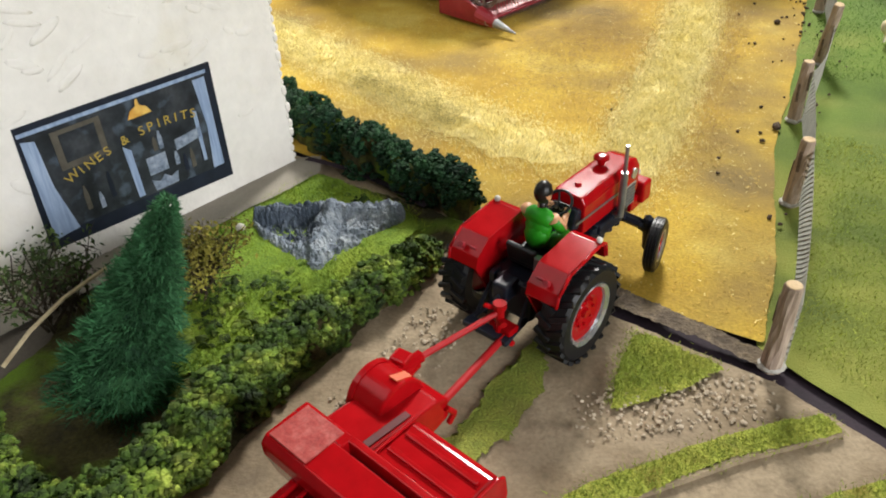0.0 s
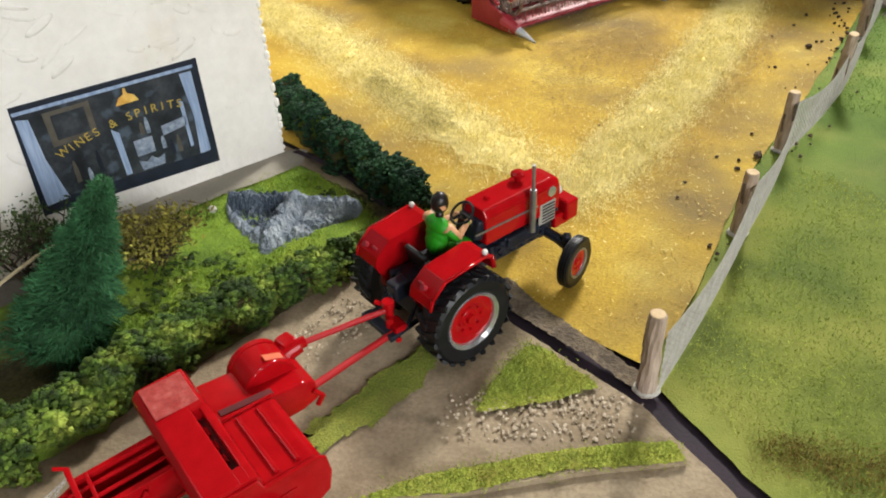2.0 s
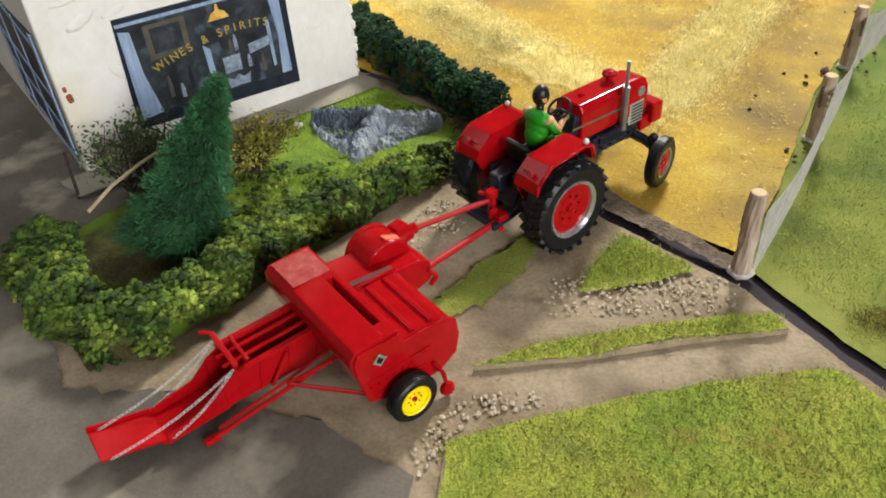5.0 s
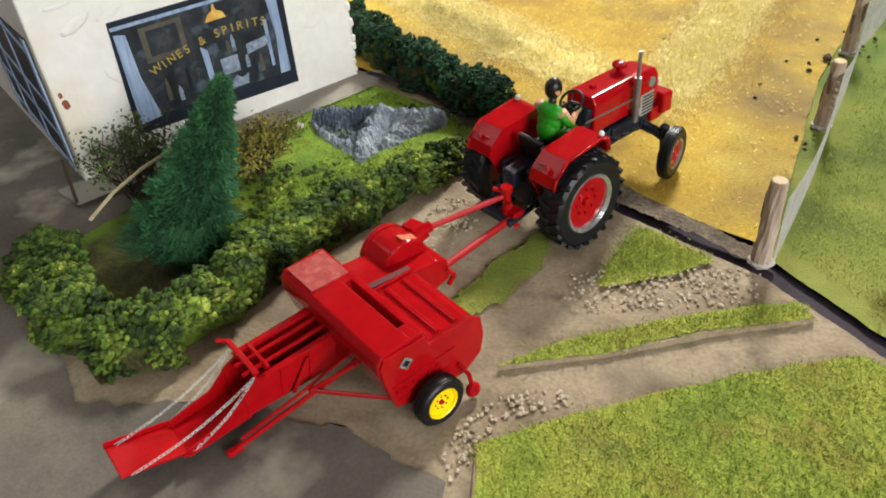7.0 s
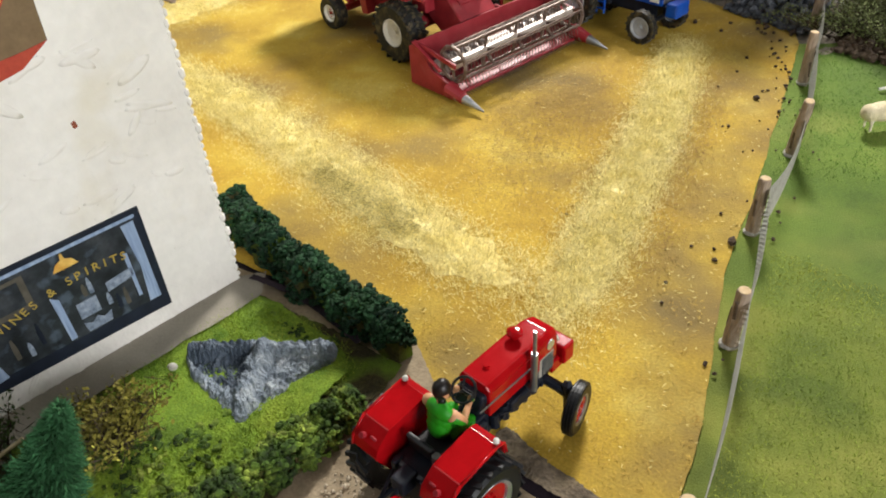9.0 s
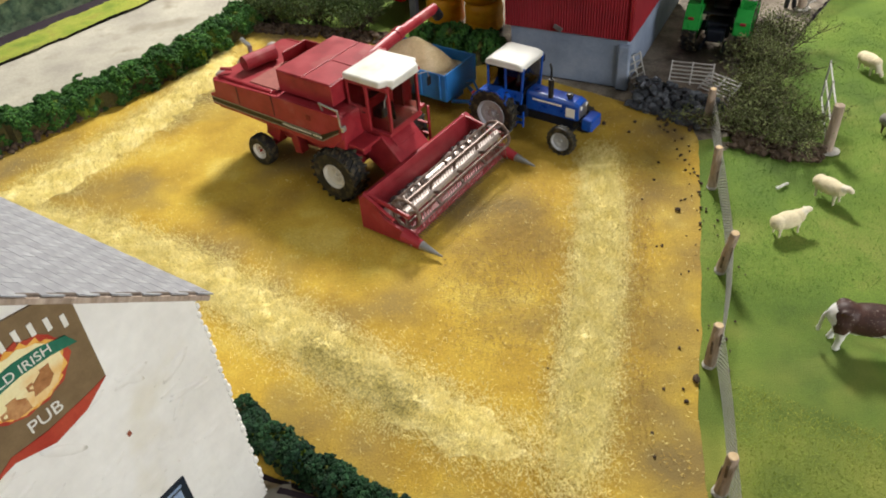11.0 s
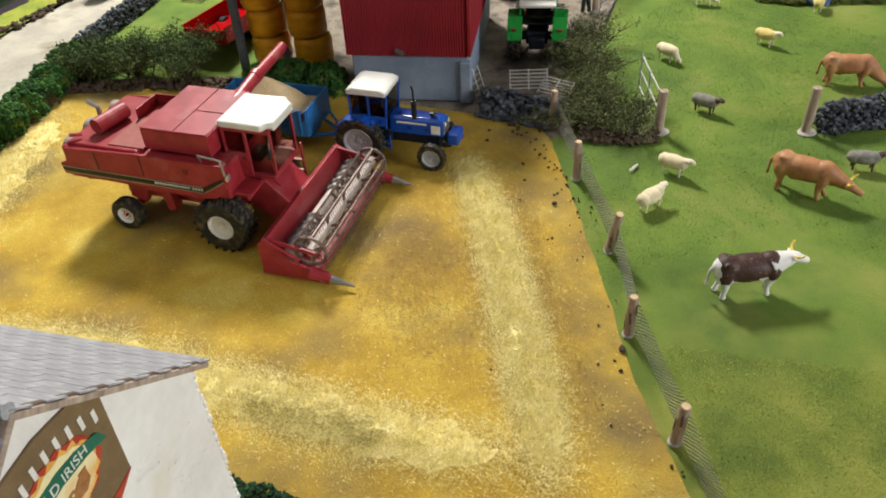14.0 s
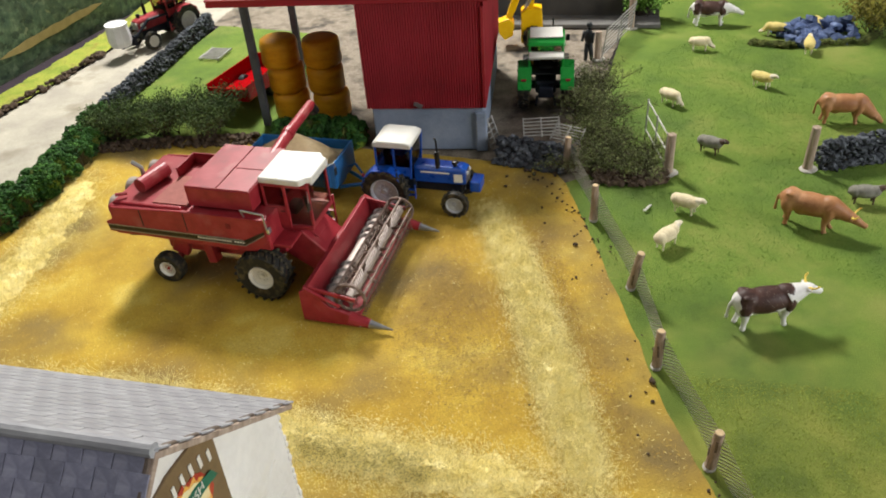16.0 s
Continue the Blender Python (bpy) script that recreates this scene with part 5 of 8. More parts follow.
# --- vintage red tractor ---
mf = thing("red_tractor", 2.72, 23.90, 49, "glossy red open-seat vintage model tractor with black tyres", "tractor")
for s in (-1, 1):
    wheel(mf, 0, 2.32 * s, 2.06, 1.18, 1.24, RED, CHROME, 22)
    wheel(mf, 6.7, 2.05 * s, 1.24, 0.56, 0.7, RED, STEEL, 0, turn=14)
    bm = B()
    prof = [(-1.85, 3.4), (-1.72, 3.85), (-1.05, 4.42), (0.95, 4.62), (1.3, 4.5), (1.45, 3.9)]
    arch(bm, prof, s * 1.2, s * 2.5, 0.14, s * 1.2, 2.0)
    part("mudguard", bm, RED, mf)
    lip = B()
    tube(lip, [(x, s * 2.5, z - 0.03) for x, z in prof], 0.07, 8)
    part("mudguard_lip", lip, RED, mf, smooth=True)
    part("rear_reflector", box(B(), (-1.5, s * 1.55, 4.05), (0.1, 0.3, 0.16), (0, -42, 0), 0.03), RED_DULL, mf)
    lamp = B()
    ball(lamp, (1.05, 2.36 * s, 4.7), 0.13, 2)
    part("side_lamp", lamp, WHITE, mf, "small white marker lamp")
    tail = B()
    cyl(tail, (-1.62, 1.95 * s, 4.08), (-1.78, 1.95 * s, 4.2), 0.12, n=10)
    part("tail_lamp", tail, RED_DULL, mf)
    bm = B()
    tube(bm, [(6.35, 0.3 * s, 2.3), (6.5, 1.25 * s, 2.15), (6.6, 1.55 * s, 1.95)], 0.24, 8)
    cyl(bm, (6.6, 1.6 * s, 2.35), (6.65, 1.68 * s, 0.95), 0.21, n=10)
    cyl(bm, (6.68, 1.5 * s, 1.1), (6.7, 2.05 * s, 1.12), 0.2, n=10)
    ball(bm, (6.6, 1.6 * s, 2.4), 0.26, 1)
    part("axle_arm", bm, DARK, mf)
    bm = B()
    box(bm, (6.15, 0.74 * s, 3.55), (1.0, 0.1, 1.1), bev=0.04)
    part("grille_panel", bm, surface("grey_grille", ["9a968c", "aca89e"], 0.5, metal=0.3, grain=0.05) if s < 0 else bpy.data.materials["grey_grille"], mf, "pale grey slatted side grille")
    for k in range(6):
        part("grille_slat", box(B(), (6.2 + 0, 0.8 * s, 3.15 + 0.16 * k), (0.75, 0.05, 0.06), bev=0.01), DARK, mf)
    part("badge", cyl(B(), (6.35, 0.77 * s, 4.55), (6.35, 0.84 * s, 4.55), 0.24, n=18), CHROME, mf, "round silver bonnet badge")
    part("trim_line", box(B(), (3.7, 0.815 * s, 4.2), (3.6, 0.03, 0.1), (0, 1.5, 0), 0.01), STEEL, mf)
part("bonnet", hood(B(), 2.5, 6.95, 3.45, 5.12, 0.8, 0.78, 0.0), RED, mf, "long glossy red bonnet")
part("nose_grille", box(B(), (6.93, 0, 3.85), (0.12, 1.3, 1.3), bev=0.04), DARK, mf)
bm = B()
box(bm, (7.3, 0, 2.55), (0.9, 1.2, 0.7), bev=0.08)
box(bm, (7.75, 0, 3.0), (0.75, 1.7, 1.05), bev=0.12)
part("front_weight", bm, RED, mf, "red front weight block")
lamp = B()
for s in (-1, 1):
    cyl(lamp, (6.98, 0.5 * s, 4.25), (7.1, 0.5 * s, 4.25), 0.22, n=14)
part("headlamp", lamp, WHITE, mf)
bm = B()
box(bm, (4.2, 0, 2.75), (4.6, 1.05, 1.35), bev=0.1)
box(bm, (1.2, 0, 2.5), (2.6, 1.5, 1.5), bev=0.15)
box(bm, (-0.3, 0, 2.3), (2.0, 2.1, 1.7), bev=0.2)
cyl(bm, (0, -2.3, 2.06), (0, 2.3, 2.06), 0.42, n=14)
for k in range(5):
    cyl(bm, (2.9 + 0.6 * k, -0.72, 2.5), (2.9 + 0.6 * k, -0.62, 3.2), 0.2, n=8)
box(bm, (4.6, -0.75, 3.0), (1.9, 0.4, 0.6), bev=0.1)
box(bm, (3.4, 0.75, 2.7), (1.5, 0.4, 0.8), bev=0.1)
box(bm, (6.4, 0, 2.4), (0.8, 1.0, 0.8), bev=0.1)
part("engine", bm, DARK, mf, "dark blue-black cast engine and gearbox")
bm = B()
for s in (-1, 1):
    cyl(bm, (-0.9, 0.8 * s, 1.6), (-2.6, 0.95 * s, 1.5), 0.11, n=8)
    cyl(bm, (-1.0, 0.85 * s, 3.0), (-2.0, 0.95 * s, 1.6), 0.08, n=8)
    box(bm, (-1.15, 0.75 * s, 3.0), (0.5, 0.25, 0.45), bev=0.05)
box(bm, (-1.5, 0, 2.9), (0.9, 0.7, 0.8), bev=0.12)
cyl(bm, (-1.4, 0, 3.2), (-2.3, 0, 2.4), 0.12, n=8)
part("rear_linkage", bm, DARK, mf)
part("lever", cyl(B(), (-0.55, -0.75, 3.2), (-0.55, -0.8, 4.1), 0.15, 0.17, 10), STEEL, mf)
bm = B()
cyl(bm, (4.9, -0.75, 3.2), (4.9, -1.1, 3.35), 0.16, n=10)
cyl(bm, (4.9, -1.1, 3.25), (4.9, -1.1, 5.35), 0.15, n=14)
cyl(bm, (4.9, -1.1, 5.35), (4.9, -1.1, 6.55), 0.08, n=12)
part("exhaust", bm, STEEL, mf, "tall grey metal exhaust stack")
part("air_cleaner", lathe(B(), [(0.14, 5.05), (0.16, 5.3), (0.34, 5.4), (0.34, 5.5), (0.2, 5.6), (0.03, 5.62)], (5.25, 0.2, 0), "z", 14), RED, mf)
for k, (x, z) in enumerate(((3.2, 2.9), (3.75, 3.05), (4.3, 2.85), (5.3, 3.0), (5.75, 2.7))):
    for s in (-1, 1):
        bm = B()
        box(bm, (x, 0.66 * s, z), (0.36, 0.3, 0.42 + 0.1 * (k % 2)), (0, 8 * (k % 3 - 1), 0), 0.06)
        cyl(bm, (x, 0.8 * s, z), (x, 0.92 * s, z), 0.12, n=8)
        part("engine_block", bm, DARK, mf)
for s in (-1, 1):
    part("fuel_pipe", tube(B(), [(3.0, 0.84 * s, 3.2), (3.9, 0.9 * s, 2.75), (4.9, 0.88 * s, 3.0), (5.9, 0.8 * s, 2.8)], 0.05, 6), STEEL if s > 0 else DARK, mf)
    part("bonnet_crease", box(B(), (4.4, 0.6 * s, 5.1), (3.6, 0.06, 0.05), bev=0.02), RED, mf)
    part("pressed_line", box(B(), (4.3, 0.81 * s, 4.75), (3.4, 0.03, 0.05), bev=0.01), RED, mf)
for k in range(7):
    part("nose_slat", box(B(), (7.01, 0, 3.3 + 0.17 * k), (0.05, 1.2, 0.06), bev=0.01), STEEL, mf)
part("instrument_panel", box(B(), (2.12, 0, 4.62), (0.1, 0.8, 0.36), (0, 24, 0), 0.03), BLACK, mf)
for k in (-0.22, 0.0, 0.22):
    part("dial", cyl(B(), (2.07, k, 4.62), (2.03, k, 4.64), 0.08, n=10), STEEL, mf)
part("filler_cap", cyl(B(), (3.3, 0.05, 5.1), (3.3, 0.05, 5.24), 0.14, n=10), RED, mf)
bm = B()
box(bm, (0.15, 0, 3.45), (1.3, 1.4, 0.3), bev=0.12)
box(bm, (-0.5, 0, 3.9), (0.25, 1.35, 0.8), (0, -12, 0), 0.1)
part("seat", bm, BLACK, mf)
part("footplate", box(B(), (1.0, 0, 2.9), (1.7, 2.3, 0.14), bev=0.04), RED, mf)
bm = ring_bm((1.9, 0, 5.0), 0.52, 0.06, -38)
part("steering_wheel", bm, BLACK, mf)
part("steering_column", cyl(B(), (2.5, 0, 4.1), (1.92, 0, 4.98), 0.1, n=8), DARK, mf)
part("dash", box(B(), (2.35, 0, 4.2), (0.5, 1.3, 0.9), (0, 20, 0), 0.1), DARK, mf)
part("hitch_plate", box(B(), (-2.6, 0, 1.5), (0.5, 2.1, 0.25), bev=0.05), DARK, mf)

# the driver is a plain painted figure in one mesh
dr = thing("driver_figure", 2.72, 23.90, 49, "small plain painted driver doll in green shirt on the tractor seat", "figurine")
bm = B()
for c, r, s, rot in (((0.5, 0, 4.3), 0.56, (0.78, 0.98, 1.25), (0, 8, 0)), ((0.6, 0.0, 5.0), 0.52, (0.75, 1.3, 0.9), (0, 0, 0)), ((0.56, 0.0, 4.65), 0.53, (0.76, 1.1, 1.1), (0, 6, 0))):
    ball(bm, c, r, 2, s, rot)
for s in (-1, 1):
    cyl(bm, (0.6, 0.6 * s, 5.15), (1.05, 0.74 * s, 4.5), 0.26, 0.21, 10)
nshirt = len(bm.faces)
for s in (-1, 1):
    cyl(bm, (1.02, 0.73 * s, 4.52), (1.85, 0.38 * s, 4.74), 0.16, 0.12, 8)
    ball(bm, (1.9, 0.38 * s, 4.77), 0.16, 1)
cyl(bm, (0.68, 0, 5.2), (0.72, 0, 5.7), 0.18, n=8)
nskin = len(bm.faces)
ball(bm, (0.76, 0, 6.02), 0.42, 2, (0.95, 0.85, 1.15))
nhair = len(bm.faces)
for s in (-1, 1):
    cyl(bm, (0.6, 0.35 * s, 3.85), (1.75, 0.45 * s, 3.9), 0.3, 0.22, 8)
    cyl(bm, (1.75, 0.45 * s, 3.9), (1.7, 0.45 * s, 3.0), 0.2, 0.16, 8)
for i, f in enumerate(bm.faces):
    f.material_index = 0 if i < nshirt else 1 if i < nskin else 2 if i < nhair else 0
part("figure", bm, [SHIRT, SKIN, HAIR], dr, smooth=True)

# --- red baler ---
baler = thing("baler", -3.12, 14.94, 47.5, "glossy red square baler with yellow wheel, hitched behind a tractor", "baler")
CHY = 0.4
# the feed cover is a hollow pressed lid with a long slot along its top
bm = B()
prism(bm, [(-1.4, 1.5), (-1.72, 2.7), (-1.72, 3.15), (-1.52, 3.4), (-0.36, 3.46), (-0.36, 3.0), (-0.9, 2.6)], -3.55, 2.45, "y", 0.07)
prism(bm, [(-0.1, 2.3), (-0.1, 3.46), (0.16, 3.44), (0.28, 3.2), (0.28, 2.3)], -3.55, 0.3, "y", 0.05)
prism(bm, [(-0.4, 2.6), (-0.4, 3.46), (-0.06, 3.46), (-0.06, 2.6)], -3.55, -2.85, "y", 0.03)
prism(bm, [(-0.4, 2.8), (-0.4, 3.46), (0.12, 3.46), (0.25, 3.2), (0.25, 2.8)], 0.25, 2.45, "y", 0.05)
part("top_cover", bm, RED, baler, "red pressed cover over the feed chamber")
# Darker copy of the red paint: the shade of the slots put into colour.
SLOT_SHADE = surface("dark_red_slot_shade", ["4a070a", "62090d"], 0.6, grain=0.1)
part("cover_slot", box(B(), (-0.23, -1.25, 2.75), (0.4, 3.3, 0.3), bev=0.02), SLOT_SHADE, baler)
for y in (-0.5, -1.2, -1.9):
    part("slot_finger", box(B(), (-0.23, y, 2.95), (0.1, 0.35, 0.25), (12, 0, 0), 0.03), RED, baler)
part("dusty_window", box(B(), (-0.72, 1.42, 3.46), (1.5, 1.7, 0.05), bev=0.02), surface("dusty_smoked_panel", ["8a2622", "9c3a34", "a8524a"], 0.5, scale=250, grain=0.2), baler, "dusty translucent red panel")
bm = B()
prism(bm, [(-0.9, 1.0), (-0.6, 1.9), (0.2, 2.3), (0.28, 2.78), (2.05, 2.8), (2.32, 2.62), (2.42, 1.9), (2.3, 1.1), (1.6, 0.7), (0.3, 0.75)], -3.5, -0.2, "y", 0.09)
part("pickup_housing", bm, RED, baler, "red pickup housing with ribbed top")
for x in (0.85, 1.6):
    part("pressed_rib", box(B(), (x, -1.85, 2.83), (0.2, 2.9, 0.14), bev=0.06), RED, baler)
part("housing_lip", box(B(), (1.25, -0.22, 2.84), (2.0, 0.1, 0.12), bev=0.03), RED, baler)
part("side_plate", prism(B(), [(-1.3, 1.05), (-1.62, 2.4), (-1.66, 3.0), (-1.5, 3.32), (0.1, 3.32), (0.26, 2.86), (2.1, 2.88), (2.42, 2.66), (2.52, 1.9), (2.36, 1.1), (1.6, 0.62), (0.2, 0.66), (-0.5, 0.8)], -3.66, -3.52, "y", 0.05), RED, baler)
part("plate_fold", box(B(), (-0.05, -3.68, 2.05), (2.6, 0.05, 0.07), (0, -3, 0), 0.02), RED, baler)
part("plate_fold", box(B(), (-0.1, -3.68, 1.35), (2.2, 0.05, 0.06), (0, -3, 0), 0.02), RED, baler)
part("badge", box(B(), (-0.75, -3.69, 2.75), (0.4, 0.04, 0.4), (0, 45, 0), 0.02), CHROME, baler, "small silver and black maker's badge")
part("badge_mark", box(B(), (-0.75, -3.72, 2.75), (0.2, 0.03, 0.2), (0, 45, 0), 0.01), DARK, baler)
for k in range(6):
    part("bolt", cyl(B(), (-1.2 + 0.32 * k, -3.64, 1.72 + 0.02 * k), (-1.2 + 0.32 * k, -3.72, 1.72 + 0.02 * k), 0.05, n=8), RED, baler)
wheel(baler, 0.0, -4.2, 0.92, 0.58, 0.56, RIM_YELLOW, RIM_YELLOW, 0, hub_mat=RED)
wheel(baler, -0.2, 2.1, 0.92, 0.6, 0.56, RIM_YELLOW, RIM_YELLOW, 0, hub_mat=RED)
part("wheel_axle", cyl(B(), (0.0, -4.2, 0.92), (-0.1, 2.1, 0.92), 0.14, n=10), RED, baler)
bm = B()
tube(bm, [(1.3, -3.7, 1.3), (1.4, -4.1, 1.0), (1.43, -4.2, 0.6)], 0.08, 8)
ball(bm, (1.43, -4.25, 0.36), 0.3, 2, (1, 0.75, 1))
part("gauge_wheel", bm, RED, baler)
# bale chamber, open at the top
for y in (-0.74, 0.74):
    part("chamber_side", prism(B(), [(-5.0, 0.75), (-5.0, 1.75), (-4.4, 2.05), (0.4, 2.35), (0.4, 0.75)], CHY + y - 0.07, CHY + y + 0.07, "y", 0.03), RED, baler)
    part("chamber_flange", box(B(), (-2.3, CHY + y * 1.1, 2.2), (4.4, 0.24, 0.08), (0, -3.6, 0), 0.02), RED, baler)
part("chamber_floor", box(B(), (-2.3, CHY, 0.8), (5.4, 1.36, 0.14), bev=0.03), RED, baler)
for y in (-0.25, 0.3):
    part("chamber_rail", box(B(), (-2.9, CHY + y, 2.12), (3.6, 0.13, 0.12), (0, -3.6, 0), 0.03), RED, baler)
bm = B()
box(bm, (-4.4, CHY + 0.12, 2.42), (0.2, 2.1, 0.14), bev=0.04)
box(bm, (-3.95, CHY - 0.1, 2.36), (0.14, 1.5, 0.12), bev=0.04)
cyl(bm, (-4.4, CHY + 1.15, 2.42), (-4.75, CHY + 1.3, 2.55), 0.07, n=8)
for y in (-0.62, 0.62):
    cyl(bm, (-4.4, CHY + y, 1.5), (-4.4, CHY + y, 2.42), 0.09, n=8)
    cyl(bm, (-3.95, CHY + y * 0.8, 1.9), (-3.95, CHY + y * 0.8, 2.36), 0.06, n=8)
part("tension_bar", bm, RED, baler)
for k in range(3):
    part("chamber_strap", box(B(), (-3.6 + 1.1 * k, CHY - 0.83, 1.5), (0.14, 0.06, 1.4), (0, 8, 0), 0.02), RED, baler)
bm = B()
box(bm, (-6.1, CHY + 0.05, 0.6), (2.5, 1.5, 0.1), (0, -4, 0), 0.03)
for y in (-0.72, 0.78):
    prism(bm, [(-7.2, 0.45), (-4.9, 0.62), (-4.9, 1.75), (-5.6, 1.15), (-7.2, 0.8)], CHY + y - 0.05, CHY + y + 0.05, "y", 0.03)
part("bale_chute", bm, RED, baler)
bm = B()
box(bm, (-8.2, CHY + 0.15, 0.82), (2.1, 1.55, 0.1), (0, 15, 0), 0.03)
box(bm, (-8.2, CHY + 0.9, 0.92), (2.1, 0.08, 0.24), (0, 15, 0), 0.03)
part("chute_flap", bm, RED, baler)


CHAIN = surface("dull_silver_chain", ["b4b2ac", "cfcdc8"], 0.4, metal=0.5, grain=0.05, bump=0)


def chain(parent, a, b, sag):
    n = int((Vector(b) - Vector(a)).length / 0.15)
    bm = B()
    a, b = Vector(a), Vector(b)
    pts = [a.lerp(b, i / n) - Vector((0, 0, sag * math.sin(math.pi * i / n))) for i in range(n + 1)]
    for i, (p, q) in enumerate(zip(pts[:-1], pts[1:])):
        d = (q - p).normalized()
        side_v = d.cross(Vector((0, 0, 1))).normalized()
        up = side_v.cross(d)
        w = side_v if i % 2 else up
        loop = [(p + q) / 2 + d * (0.105 * math.cos(t)) + w * (0.05 * math.sin(t)) for t in [2 * math.pi * k / 8 for k in range(9)]]
        for u, v in zip(loop[:-1], loop[1:]):
            cyl(bm, u, v, 0.012, n=4)
    part("chain", bm, CHAIN, parent, "thin silver link chain")


for y in (-0.8, 0.95):
    chain(baler, (-4.5, CHY + y, 2.2), (-8.9, CHY + y * 0.85, 1.05), 0.25)
    chain(baler, (-4.6, CHY + y, 2.1), (-7.0, CHY + y, 0.7), 0.2)
bm = B()
tube(bm, [(-5.85, -0.95, 0.32), (-3.6, -1.05, 0.75), (-0.6, -1.2, 1.35)], 0.09, 8)
tube(bm, [(-5.6, -0.75, 0.4), (-3.4, -0.85, 0.9), (-0.8, -0.95, 1.6)], 0.06, 8)
box(bm, (-5.95, -0.92, 0.26), (0.55, 0.26, 0.22), bev=0.06)
part("lower_strut", bm, RED, baler)
bm = B()
cyl(bm, (-3.0, -0.95, 0.95), (-1.2, -3.3, 1.15), 0.08, n=8)
cyl(bm, (-3.0, -0.95, 0.95), (-1.6, -1.9, 1.9), 0.07, n=8)
cyl(bm, (-3.4, -0.6, 0.85), (-2.6, -0.5, 1.9), 0.07, n=8)
part("brace", bm, RED, baler)
# plunger box with the round flywheel cover along its far side
part("plunger_box", prism(B(), [(0.3, 0.9), (0.3, 2.5), (3.6, 2.25), (4.1, 2.0), (4.1, 1.1), (3.4, 0.9)], 0.15, 2.3, "y", 0.1), RED, baler, "red plunger box ahead of the feed chamber")
# Thin dark strip laid on the box top as the shade of a slot.
part("box_slot_shade", box(B(), (1.5, 0.45, 2.42), (2.0, 0.3, 0.06), (0, 4.5, 0), 0.02), SLOT_SHADE, baler)
bm = B()
dome = [(2.75 + 1.1 * math.cos(math.radians(a)), 1.95 + 1.1 * math.sin(math.radians(a))) for a in range(0, 181, 15)]
prism(bm, dome, 1.0, 2.35, "y", 0.1)
part("flywheel_cover", bm, RED, baler, "rounded red flywheel cover")
part("flywheel_rim", cyl(B(), (2.75, 2.3, 1.95), (2.75, 2.55, 1.95), 1.12, n=28), RED, baler)
part("caution_label", box(B(), (3.1, 1.35, 2.98), (0.75, 0.36, 0.04), (0, 22, 0), 0.01), surface("faded_orange_label", ["b84020", "c85a28"], 0.5, grain=0.1), baler)
bm = B()
cyl(bm, (3.7, 2.2, 2.0), (4.5, 2.15, 2.2), 0.42, 0.36, 14)
box(bm, (4.1, 2.35, 2.3), (0.65, 0.7, 0.6), (0, 0, 10), 0.1)
cyl(bm, (4.4, 2.1, 2.25), (4.75, 2.05, 2.28), 0.24, n=12)
part("gearbox", bm, RED, baler)
part("drive_shaft", cyl(B(), (4.6, 2.05, 2.25), (8.1, 1.3, 2.5), 0.12, n=10), RED_BAR, baler)
part("drawbar", tube(B(), [(3.6, 0.5, 1.3), (4.1, 0.55, 1.4), (8.3, 1.0, 1.5)], 0.15, 10), RED_BAR, baler)
bm = B()
box(bm, (8.35, 1.1, 1.7), (0.6, 0.8, 0.3), bev=0.06)
cyl(bm, (8.15, 1.25, 1.4), (8.15, 1.25, 2.75), 0.18, n=10)
cyl(bm, (7.95, 0.9, 2.2), (8.45, 1.6, 2.2), 0.14, n=8)
cyl(bm, (8.15, 1.25, 2.7), (8.15, 1.25, 2.95), 0.26, n=10)
tube(bm, [(8.15, 1.4, 2.6), (7.8, 1.7, 2.85)], 0.1, 6)
cyl(bm, (8.1, 0.6, 1.35), (8.6, 2.0, 1.3), 0.13, n=8)
part("hitch_jaw", bm, RED, baler)
part("hose", tube(B(), [(3.9, 0.1, 1.7), (4.2, 0.0, 1.3), (4.0, 0.1, 0.9)], 0.11, 8), RED, baler)

